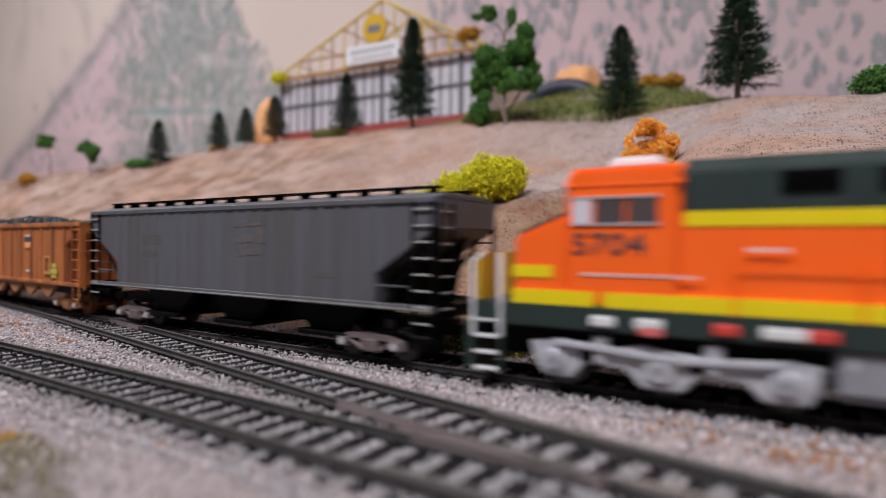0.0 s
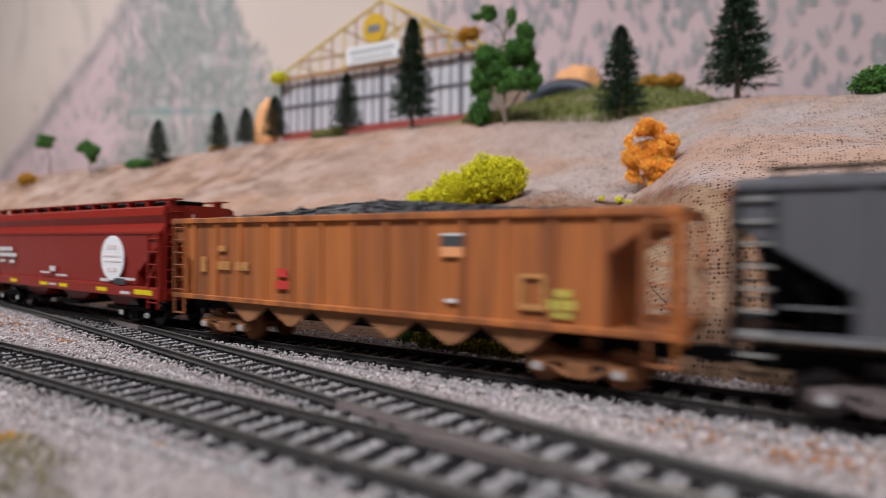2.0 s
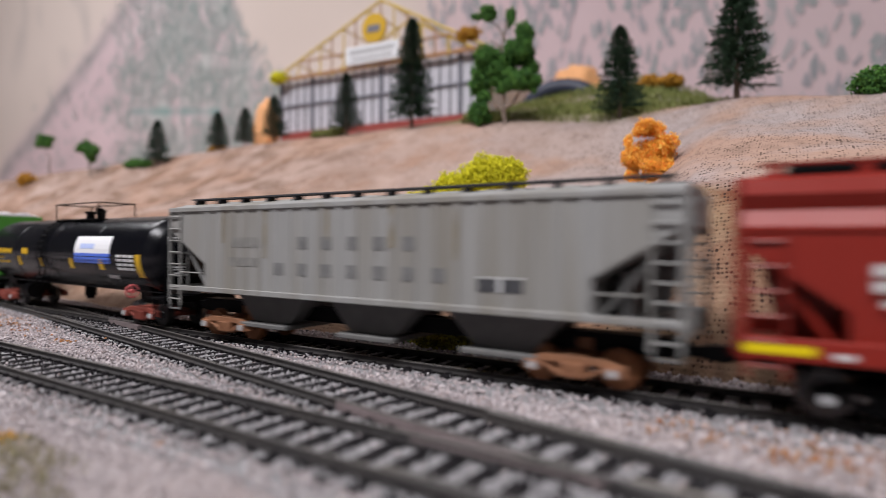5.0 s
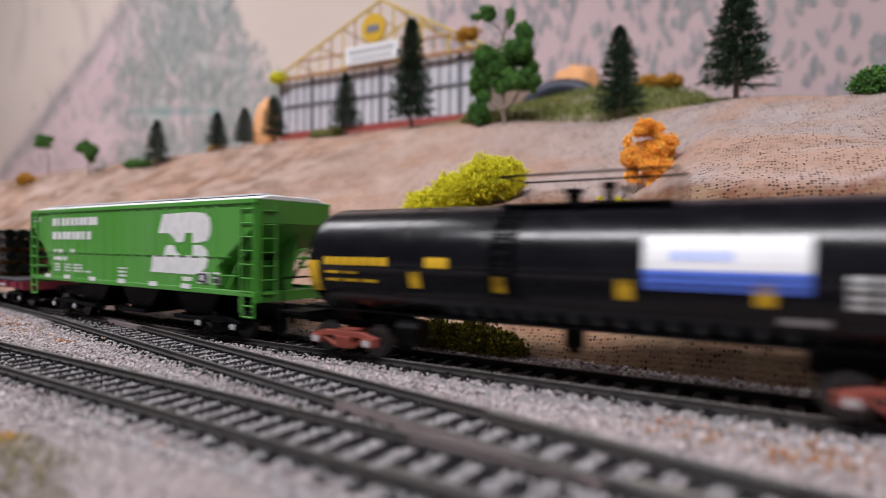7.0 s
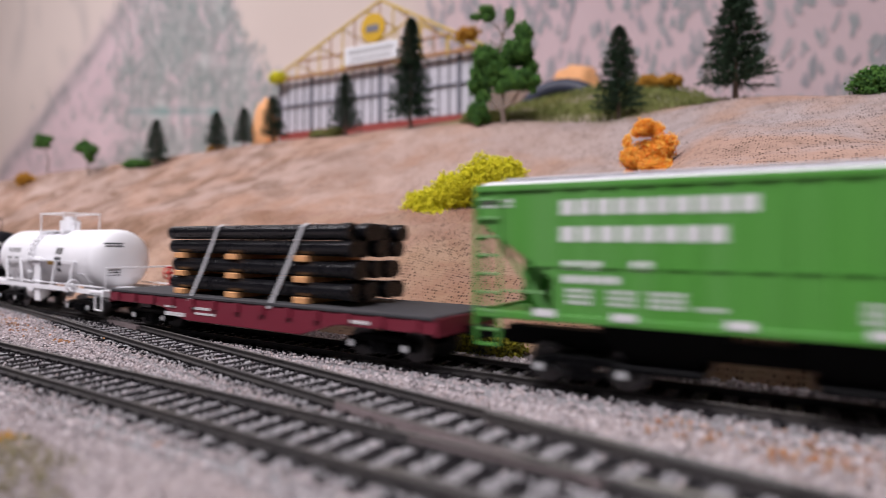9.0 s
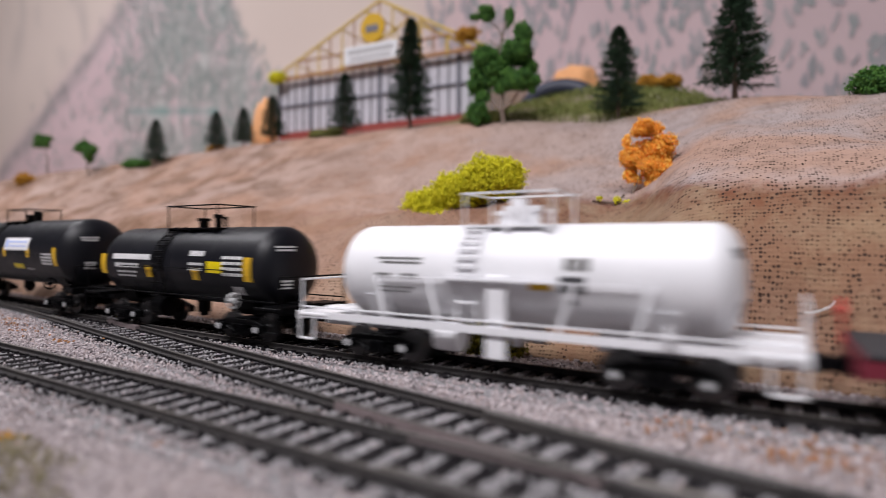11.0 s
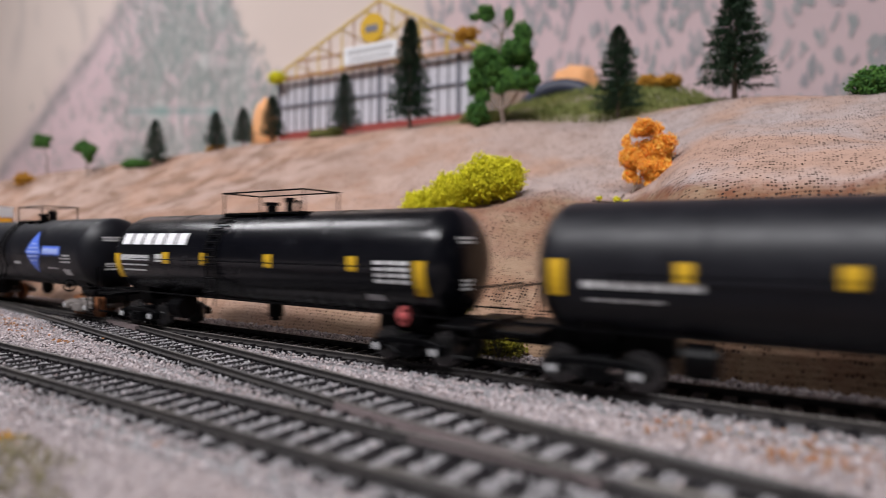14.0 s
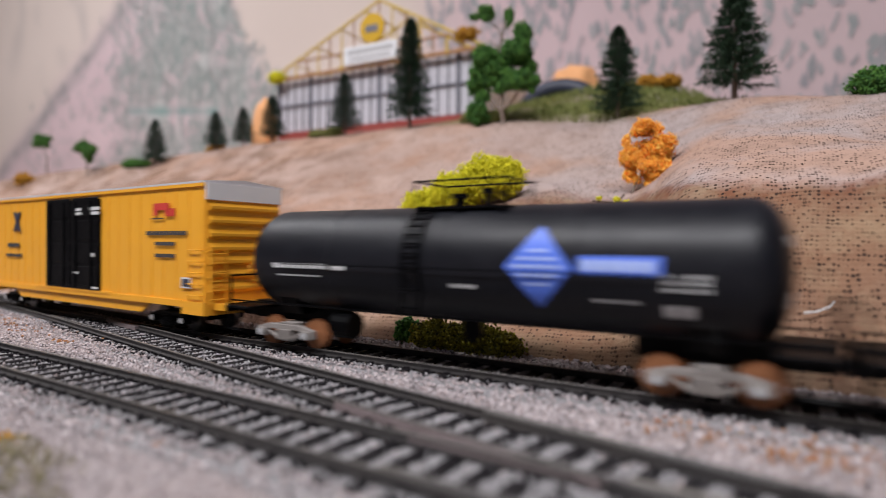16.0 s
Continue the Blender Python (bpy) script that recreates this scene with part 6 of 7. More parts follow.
def flat_car():
    s0, s1 = -0.6277, -0.4630
    h = (s1 - s0) / 2
    b = h - 0.0225
    car = car_thing("flat_car", "maroon fishbelly flat car with a dark deck", "freight car", (s0 + s1) / 2, b)
    deck = 0.0152
    bm = bmesh.new()
    box(bm, -h, h, -HALF, HALF, deck - 0.0011, deck)
    rounded(bm, 0.0002, seg=1)
    part("deck", bm, M_DECK, car, "dark grey deck")
    for sy in (-1, 1):
        bm = bmesh.new()
        prism(bm, [(-h, deck - 0.0011), (-h, deck - 0.0050), (-h + 0.036, deck - 0.0050), (-h + 0.052, deck - 0.0095), (h - 0.052, deck - 0.0095), (h - 0.036, deck - 0.0050), (h, deck - 0.0050), (h, deck - 0.0011)], *sorted((sy * (HALF - 0.0014), sy * (HALF - 0.0004))), "y")
        rounded(bm, 0.0002, seg=1)
        part("side_sill", bm, M_MAROON, car)
        for i in range(13):
            x = -h + 0.006 + (2 * h - 0.012) * i / 12
            bm = bmesh.new()
            box(bm, x - 0.0013, x + 0.0013, *sorted((sy * (HALF - 0.0006), sy * (HALF + 0.0007))), deck - 0.0042, deck - 0.0012)
            part("stake_pocket", bm, M_MAROON, car)
    bm = bmesh.new()
    box(bm, -h + 0.002, h - 0.002, -0.0036, 0.0036, 0.0080, deck - 0.0011)
    part("centre_sill", bm, M_BLACK, car)
    for k in (-1, 1):
        bm = bmesh.new()
        box(bm, *sorted((k * h, k * (h + 0.0008))), -HALF + 0.0004, HALF - 0.0004, deck - 0.0056, deck - 0.0006)
        part("end_sill", bm, M_MAROON, car)
        coupler(car, k * h)
        truck(car, k * b, M_BLACK)
    bm = bmesh.new()
    rod(bm, (-h - 0.001, 0.010, deck - 0.002), (-h - 0.001, 0.010, deck + 0.008), 0.0005, 6)
    part("brake_staff", bm, M_REDDEC, car, "red brake staff")
    brake_wheel(car, -h - 0.0014, 0.010, deck + 0.0055, 0.0028, M_REDDEC)
    bars(car, [(-0.043, -0.036, deck - 0.0052, deck - 0.0044, 3), (-0.043, -0.030, deck - 0.0083, deck - 0.0068, 6), (-0.026, -0.015, deck - 0.0050, deck - 0.0040, 5), (-0.024, -0.012, deck - 0.0068, deck - 0.0060, 5), (0.052, 0.060, deck - 0.0040, deck - 0.0030, 3)], -HALF + 0.0003, M_OFFW)
    load = thing("pipe_load", pose(0, 0, 0), "stack of glossy black pipes strapped over wooden blocks", "pipe load")
    x0, x1 = -0.0455, 0.0490
    r = 0.00255
    for j, n in ((0, 5), (1, 5), (2, 5), (3, 5)):
        z = deck + 0.0020 + r + j * 0.0069 + (0.0 if j < 3 else -0.0016)
        for i in range(n):
            y = (i - (n - 1) / 2) * 0.0056
            off = 0.0016 * math.sin(i * 2.3 + j * 1.7)
            bm = bmesh.new()
            rod(bm, (x0 + off, y, z), (x1 + off, y, z), r, 16)
            rod(bm, (x1 + off - 0.004, y, z), (x1 + off, y, z), r * 1.12, 16)
            part("pipe", bm, M_PIPE, load, smooth=False)
    for j in range(3):
        z = deck + j * 0.0069
        for x in (-0.0390, -0.0080, 0.0270):
            bm = bmesh.new()
            box(bm, x - 0.0030, x + 0.0030, -0.0142, 0.0142, z, z + 0.0021)
            rounded(bm, 0.0002, seg=1)
            part("wood_block", bm, M_BLOCK, load, "bare pine block")
    zt = deck + 0.0020 + 2 * r + 3 * 0.0069 - 0.0014
    for x in (-0.0265, 0.0170):
        bm = bmesh.new()
        path = [(-0.0172, deck - 0.002), (-0.0150, deck + 0.012), (-0.0138, zt - 0.001), (-0.0120, zt + 0.0002), (0.0120, zt + 0.0002), (0.0138, zt - 0.001), (0.0172, deck - 0.002)]
        for (ya, za), (yb, zb) in zip(path, path[1:]):
            q = [bm.verts.new((x + dx + 0.45 * (zz - deck), yy - 0.0004 * d, zz)) for (yy, zz) in ((ya, za), (yb, zb)) for dx in (-0.0007, 0.0007) for d in (0, 1)]
            for f in ((0, 2, 6, 4), (1, 5, 7, 3), (0, 4, 5, 1), (2, 3, 7, 6)):
                bm.faces.new([q[i] for i in f])
        part("strap", bm, M_STRAP, load, "grey tie-down strap")
    CARS.append((load, (s0 + s1) / 2, b))


def white_tank():
    s0, s1 = -0.7625, -0.6480
    h = (s1 - s0) / 2
    R, zc = 0.0142, 0.0298
    car, h, R, zc = tank_car("tank_car", "white framed tank car with tall platform rails", s0, s1, M_WHITE, M_WHITE, M_BLACK, R=R, zc=zc, over=0.0125, platform=0.026, rail_h=0.0085)
    H = h + 0.0125
    for sy in (-1, 1):
        bm = bmesh.new()
        box(bm, -H, H, *sorted((sy * 0.0150, sy * 0.0162)), 0.0116, 0.0136)
        part("side_sill", bm, M_WHITE, car)
        bm = bmesh.new()
        box(bm, -0.0030, 0.0030, *sorted((sy * 0.0142, sy * 0.0154)), 0.0050, zc + 0.0005)
        rounded(bm, 0.0004, seg=1)
        part("centre_brace", bm, M_WHITE, car)
        for x in (-h * 0.62, -h * 0.30, h * 0.30, h * 0.62):
            bm = bmesh.new()
            bend(bm, [(x, sy * 0.0156, 0.0136), (x - 0.004 if x < 0 else x + 0.004, sy * 0.0148, zc - 0.001)], 0.0007)
            part("brace", bm, M_WHITE, car)
        bm = bmesh.new()
        box(bm, -0.016, 0.016, *sorted((sy * 0.0146, sy * 0.0166)), zc - 0.0012, zc - 0.0006)
        part("side_walkway", bm, M_WHITE, car)
    bm = bmesh.new()
    rod(bm, (0, 0, zc + R - 0.001), (0, 0, zc + R + 0.0050), 0.0046, 20)
    rod(bm, (0, 0, zc + R + 0.0050), (0, 0, zc + R + 0.0072), 0.0025, 14)
    part("dome", bm, M_WHITE, car)
    tank_decals(car, R, zc, [(-0.040, -0.024, 0.0338, 0.0344, 1), (-0.038, -0.024, 0.0326, 0.0332, 1), (-0.040, -0.034, 0.0285, 0.0298, 3), (-0.031, -0.025, 0.0285, 0.0298, 3), (-0.040, -0.026, 0.0255, 0.0260, 4), (-0.040, -0.028, 0.0242, 0.0247, 4), (0.0180, 0.0250, 0.0320, 0.0350, 3)], M_GREY2D)
    tank_decals(car, R, zc, [(0.0090, 0.0150, 0.0268, 0.0285, 1)], M_YEL, "placard", "yellow placard")
    tank_decals(car, R, zc, [(0.0170, 0.0235, 0.0265, 0.0305, 1), (0.0180, 0.021, 0.0235, 0.0250, 1)], M_DARKDEC, "placard", "dark blue placard")


def tank_second():
    car, h, R, zc = tank_car("tank_car", "short black tank car with yellow placard and white lettering", -0.9019, -0.7915, M_TANKB, M_BLACK, M_BLACK, platform=0.032, R=0.0150, zc=0.0293, dome_x=0.004, rail_h=0.0085, wheel_m=M_OFFW, paint_at=0.0017)
    yellow_bits(car, h, R, zc, (-h + 0.0030, 0.0436), (-0.0175, 0.0136), 0.0240, (0.0245, 0.0330))
    tank_decals(car, R, zc, [(0.0211, 0.0295, 0.0270, 0.0312, 1)], M_YELB, "placard", "yellow placard")
    tank_decals(car, R, zc, [(-0.0445, -0.0166, 0.0310, 0.0332, 1), (-0.0425, -0.0240, 0.0276, 0.0294, 5), (-0.041, -0.0260, 0.0254, 0.0262, 4), (-0.041, -0.0270, 0.0238, 0.0245, 4), (0.0100, 0.0190, 0.0330, 0.0350, 3), (0.0100, 0.0190, 0.0296, 0.0306, 3), (0.0100, 0.0180, 0.0276, 0.0286, 3)] + [(0.0298, 0.0415, z, z + 0.0011, 3) for z in (0.0262, 0.0282, 0.0302, 0.0322)] + [(0.034, 0.040, 0.0195, 0.0225, 2)], M_OFFW)


def tank_third():
    car, h, R, zc = tank_car("tank_car", "long black tank car with white and blue panel", -1.1018, -0.9290, M_TANKB, M_BLACK, M_BLACK, platform=0.026, dome_x=0.006, rail_h=0.0062, paint_at=0.0033)
    yellow_bits(car, h, R, zc, (-0.0815, 0.0725), (-0.0525, -0.0225, 0.0110, 0.0415), 0.0300, (0.0262, 0.0350))
    tank_decals(car, R + 0.0001, zc, [(0.0109, 0.0424, 0.0335, 0.0398, 1)], M_WHITE, "panel", "white panel")
    tank_decals(car, R + 0.0002, zc, [(0.0125, 0.0160, 0.0348, 0.0388, 1), (0.018, 0.0395, 0.0352, 0.0360, 4), (0.017, 0.0405, 0.0372, 0.0382, 5)], M_LBLUE, "panel_print")
    tank_decals(car, R, zc, [(0.0209, 0.0328, 0.0240, 0.0265, 1)], M_YELB, "placard", "yellow placard")
    tank_decals(car, R, zc, [(-0.0750, -0.0480, 0.0282, 0.0300, 7), (-0.0740, -0.0560, 0.0252, 0.0258, 4), (0.036, 0.045, 0.0238, 0.0243, 3)] + [(0.0576, 0.0700, z, z + 0.0009, 3) for z in (0.0268, 0.0283, 0.0298, 0.0313)], M_OFFW)


def tank_fourth():
    car, h, R, zc = tank_car("tank_car", "black tank car with large white lettering and yellow strips", -1.2950, -1.1233, M_TANK, M_BLACK, M_BLACK, platform=0.042, dome_x=0.002, wheel_m=M_PINK, paint_at=0.0016)
    yellow_bits(car, h, R, zc, (-0.0790, 0.0750), (-0.0450, -0.0212, 0.0133, 0.0502), 0.0298, (0.0235, 0.0335))
    tank_decals(car, R, zc, [(-0.0765, -0.0315, 0.0372, 0.0416, 6)], M_WHITE, "lettering", "large white lettering bars")
    tank_decals(car, R, zc, [(-0.0760, -0.0560, 0.0308, 0.0330, 6), (-0.0755, -0.0570, 0.0287, 0.0293, 4), (-0.0750, -0.0590, 0.0266, 0.0272, 4), (-0.0520, -0.0472, 0.0305, 0.0335, 2), (0.0540, 0.0610, 0.0214, 0.0232, 2)] + [(0.0589, 0.0721, z, z + 0.0011, 3) for z in (0.0268, 0.0286, 0.0304, 0.0322)], M_OFFW)


def tank_fifth():
    car, h, R, zc = tank_car("tank_car", "matt black tank car with a blue diamond emblem", -1.4774, -1.3140, M_TANKB, M_BLACK, M_TRUCKSTONE, platform=0.030, dome_x=0.000, rusty=True, paint_at=0.0018)
    n = 40
    bm = bmesh.new()
    # the diamond follows the shell in narrow courses
    for i in range(n):
        za, zb = 0.0225 + 0.0205 * i / n - TANK_DROP, 0.0225 + 0.0205 * (i + 1) / n - TANK_DROP
        zm = (za + zb) / 2 + TANK_DROP
        w = 0.0090 * (1 - abs(zm - 0.03275) / 0.01035)
        tank_patch(bm, R, zc, 0.0271 - w, 0.0271 + w, za, zb, 0.00015)
    part("diamond_emblem", bm, M_BLUE, car, "blue diamond emblem")
    tank_decals(car, R + 0.0001, zc, [(0.0183, 0.0323, 0.0325, 0.0333, 5), (0.0198, 0.0308, 0.0345, 0.0352, 4), (0.0198, 0.0308, 0.0303, 0.0311, 4), (0.0218, 0.0288, 0.0282, 0.0289, 3), (0.0223, 0.0283, 0.0365, 0.0372, 3)], M_LBLUE, "emblem_print")
    tank_decals(car, R, zc, [(0.0356, 0.0547, 0.0312, 0.0358, 1)], M_BLUE, "placard", "blue placard")
    tank_decals(car, R + 0.0001, zc, [(0.0366, 0.0537, 0.0322, 0.0348, 5)], M_LBLUE, "placard_print")
    tank_decals(car, R, zc, [(-0.0678, -0.0440, 0.0302, 0.0318, 10), (-0.0425, -0.0370, 0.0300, 0.0316, 1), (-0.0660, -0.0470, 0.0277, 0.0282, 7), (0.000, 0.008, 0.0266, 0.0276, 3), (0.0390, 0.0500, 0.0250, 0.0255, 4), (0.0545, 0.0655, 0.0312, 0.0318, 3), (0.0545, 0.0655, 0.0298, 0.0304, 3), (0.0545, 0.0655, 0.0282, 0.0288, 3), (0.0550, 0.0620, 0.0222, 0.0250, 2)], M_OFFW)


def box_car():
    s1, L = -1.4960, 0.205
    s0 = s1 - L
    h = L / 2
    b = h - 0.030
    car = car_thing("boxcar", "yellow high-cube boxcar with black double doors and silver roof", "freight car", (s0 + s1) / 2, b)
    sill, eave, y = 0.0125, 0.0570, HALF - 0.0006
    bm = bmesh.new()
    box(bm, -h, h, -y, y, sill, eave)
    rounded(bm, 0.0004)
    part("body", bm, M_BOXY, car)
    bm = bmesh.new()
    prism(bm, [(-HALF - 0.0002, eave - 0.0002), (-HALF - 0.0002, eave + 0.0006), (0, eave + 0.0020), (HALF + 0.0002, eave + 0.0006), (HALF + 0.0002, eave - 0.0002)], -h - 0.0003, h + 0.0003, "x")
    part("roof", bm, M_SILVER, car, "silver roof")
    for k in (-1, 1):
        bm = bmesh.new()
        box(bm, *sorted((k * h, k * (h + 0.0008))), -y, y, eave - 0.0062, eave)
        part("end_fascia", bm, M_WHITE, car, "white end fascia")
        for i in range(7):
            z = sill + 0.004 + i * 0.0050
            bm = bmesh.new()
            prism(bm, [(k * h, z), (k * (h + 0.0013), z + 0.0010), (k * (h + 0.0013), z + 0.0020), (k * h, z + 0.0034)], -y + 0.0012, y - 0.0012, "y")
            part("end_corrugation", bm, M_BOXY, car)
        ladder(car, k * (h + 0.0022), -y + 0.0040, sill, sill + 0.020, 0.0062, 6, M_BOXY, "y", "end_ladder")
        grabs(car, k * (h - 0.0095), k * (h - 0.0020), -y, [sill + 0.003 + 0.0042 * i for i in range(5)], M_BOXY)
        coupler(car, k * (h + 0.004))
        truck(car, k * b, M_BLACK)
        bm = bmesh.new()
        box(bm, *sorted((k * (h - 0.001), k * (h + 0.0065))), -0.0135, 0.0135, sill - 0.0022, sill + 0.0002)
        box(bm, *sorted((k * (h - 0.014), k * h)), -HALF, HALF, sill - 0.0042, sill + 0.0006)
        part("end_sill", bm, M_BOXY, car)
    brake_wheel(car, h + 0.0030, 0.003, sill + 0.0115, 0.0036, M_BOXY)
    for sy in (-1, 1):
        n = 24
        for i in range(n + 1):
            x = -h + 0.002 + (L - 0.004) * i / n
            if -0.025 < x < 0.0285:
                continue
            bm = bmesh.new()
            box(bm, x - 0.0003, x + 0.0003, *sorted((sy * y, sy * (y + 0.00022))), sill + 0.001, eave - 0.0015)
            part("side_rib", bm, M_BOXY, car)
        bm = bmesh.new()
        box(bm, -h, h, *sorted((sy * (y - 0.0005), sy * (HALF + 0.0002))), eave - 0.0014, eave - 0.0001)
        box(bm, -h + 0.014, h - 0.014, *sorted((sy * (y - 0.0005), sy * (HALF + 0.0001))), sill - 0.0016, sill + 0.0008)
        prism(bm, [(-0.066, sill - 0.0010), (-0.056, sill - 0.0058), (0.058, sill - 0.0058), (0.066, sill - 0.0010)], *sorted((sy * (HALF - 0.0022), sy * (HALF - 0.0012))), "y")
        part("side_sill", bm, M_BOXY, car)
        for x0, x1 in ((-0.0237, 0.0015), (0.0019, 0.0271)):
            bm = bmesh.new()
            box(bm, x0, x1, *sorted((sy * y, sy * (HALF + 0.0006))), sill + 0.0012, eave - 0.0032)
            for j in range(4):
                z = sill + 0.003 + j * 0.0102
                box(bm, x0 + 0.0010, x1 - 0.0010, *sorted((sy * HALF, sy * (HALF + 0.0009))), z, z + 0.0085)
            rounded(bm, 0.0002, seg=1)
            d = part("door", bm, M_BLACK, car, "black sliding door")
            bm = bmesh.new()
            for xx in (x0 + 0.005, x1 - 0.006):
                rod(bm, (xx, sy * (HALF + 0.0012), sill + 0.002), (xx, sy * (HALF + 0.0012), eave - 0.004), 0.0004, 6)
            part("lock_rod", bm, M_BLACK, d)
        bm = bmesh.new()
        box(bm, -0.034, 0.036, *sorted((sy * y, sy * (HALF + 0.0004))), sill + 0.0002, sill + 0.0012)
        part("door_track", bm, M_BOXY, car)
    bars(car, [(0.006, 0.0125, 0.0470, 0.0482, 1), (0.0065, 0.0120, 0.0488, 0.0500, 1), (0.020, 0.0280, 0.0468, 0.0482, 1), (0.0195, 0.0285, 0.0488, 0.0502, 1), (0.005, 0.010, 0.0205, 0.0215, 2), (0.020, 0.0245, 0.0285, 0.0300, 2), (0.022, 0.027, 0.0145, 0.0153, 1)], -HALF - 0.0010, M_OFFW)
    bars(car, [(0.0694, 0.0800, 0.0475, 0.0502, 1), (0.0694, 0.0720, 0.0455, 0.048, 1), (0.0775, 0.0845, 0.0450, 0.0480, 2)], -HALF - 0.0001, M_REDDEC, "emblem", "small red emblem")
    bars(car, [(0.0643, 0.0923, 0.0378, 0.0394, 9), (0.0705, 0.0845, 0.0338, 0.0352, 5), (0.0705, 0.0845, 0.0292, 0.0306, 6), (0.068, 0.077, 0.0440, 0.0445, 3), (-0.070, -0.055, 0.032, 0.034, 4), (-0.072, -0.052, 0.027, 0.0285, 6)], -HALF - 0.0001, M_DARKDEC)
    bars(car, [(0.0885, 0.0945, 0.0180, 0.0220, 1)], -HALF - 0.0001, M_OFFW, "data_panel")
    bars(car, [(0.0893, 0.0937, 0.0186, 0.0214, 1)], -HALF - 0.0002, M_NAVY, "data_panel")
    shapes(car, [[(-0.063, 0.040), (-0.060, 0.040), (-0.054, 0.050), (-0.057, 0.050)], [(-0.057, 0.040), (-0.054, 0.040), (-0.060, 0.050), (-0.063, 0.050)]], -HALF - 0.0001, M_NAVY, "emblem", "crossed blue emblem")


for build in (engine, grey_hopper, ore_hopper, red_hopper, pale_hopper, tank_first, green_hopper, flat_car, white_tank, tank_second, tank_third, tank_fourth, tank_fifth, box_car):
    build()


def on_track(s, b):
    """A car's pose from the two truck centres."""
    a, c = Vector((s - b, track_y(s - b), 0)), Vector((s + b, track_y(s + b), 0))
    m, d = (a + c) / 2, c - a
    return Matrix.Translation(m) @ Matrix.Rotation(math.atan2(d.y, d.x), 4, "Z")


def motions():
    """The whole train rolls along the main line at an even pace."""
    for car, s, b in CARS:
        walk(car, [(t, on_track(s + rolled(t), b)) for t in [i * 0.5 for i in range(33)]])


# ---- scenery on the hill ----
def blades(rng, starts, ends, width, droop=0.0):
    """Thin two-faced slivers from starts to ends."""
    a, b = np.asarray(starts), np.asarray(ends)
    n = len(a)
    side = np.cross(b - a, rng.normal(size=(n, 3)))
    side /= np.linalg.norm(side, axis=1)[:, None] + 1e-9
    mid = (a + b) / 2 + np.array((0, 0, -droop))
    w = side * width
    V = np.stack([a - w * 0.4, a + w * 0.4, mid + w, mid - w, b], 1).reshape(-1, 3)
    k = np.arange(n)[:, None] * 5
    F = [tuple(q) for q in (k + np.array([0, 1, 2, 3]))] + [tuple(q) for q in (k + np.array([3, 2, 4]))]
    return V, F


def pine(x, y, height, radius, seed, dense=120, label="dark green model pine tree on the ridge", material=None, sink=0.001):
    rng = np.random.default_rng(seed)
    t = thing("pine_tree", pose(x, y, hill_z(x, y) - sink), label, "pine tree", "pines on the hill")
    bm = bmesh.new()
    rod(bm, (0, 0, -0.002), (0, 0, height * 0.5), radius * 0.085, 8, radius * 0.05)
    rod(bm, (0, 0, height * 0.5), (0, 0, height * 0.98), radius * 0.05, 6, radius * 0.01)
    part("trunk", bm, M_TRUNK, t)
    S, E = [], []
    for i in range(dense):
        f = i / dense
        z = height * (0.12 + 0.86 * f)
        r = radius * (1 - f) ** 0.6 * rng.uniform(0.72, 1.12) + 0.0006
        a = i * 2.399 + rng.uniform(-0.4, 0.4)
        d = np.array((math.cos(a), math.sin(a), rng.uniform(-0.12, 0.22)))
        tip = np.array((0, 0, z)) + d * r
        S.append((0, 0, z))
        E.append(tip)
        m = 46 if dense > 180 else 30
        for j in range(m):
            u = 0.12 + 0.88 * j / m
            q = np.array((0, 0, z)) * (1 - u) + tip * u
            dd = d * 0.9 + rng.normal(0, 0.5, 3)
            S.append(q)
            E.append(q + dd / np.linalg.norm(dd) * radius * rng.uniform(0.13, 0.27) * (0.55 + 0.45 * (1 - f)))
    V, F = blades(rng, S, E, radius * 0.0125, radius * 0.008)
    tagged(raw("needles", V, F, material or M_NEEDLE, t), kind="stuff")
    return t


def foam(rng, centres, radii, count, size):
    """Lumps spread through and over a few ellipsoids."""
    out = []
    w = np.array([r[0] * r[1] * r[2] for r in radii]) ** (2 / 3)
    for c, r, k in zip(centres, radii, w / w.sum()):
        n = int(count * k)
        d = rng.normal(size=(n, 3))
        d /= np.linalg.norm(d, axis=1)[:, None]
        rad = rng.random(n) ** 0.30 * rng.uniform(0.85, 1.16, n)
        bumpy = 1 + 0.22 * np.array([noise.noise(tuple(q * 2.6 + c[0] * 300)) for q in d])
        out.append(np.array(c) + d * np.array(r) * (rad * bumpy)[:, None])
    P = np.concatenate(out)
    return P, rng.uniform(0.6, 1.25, len(P)) * size


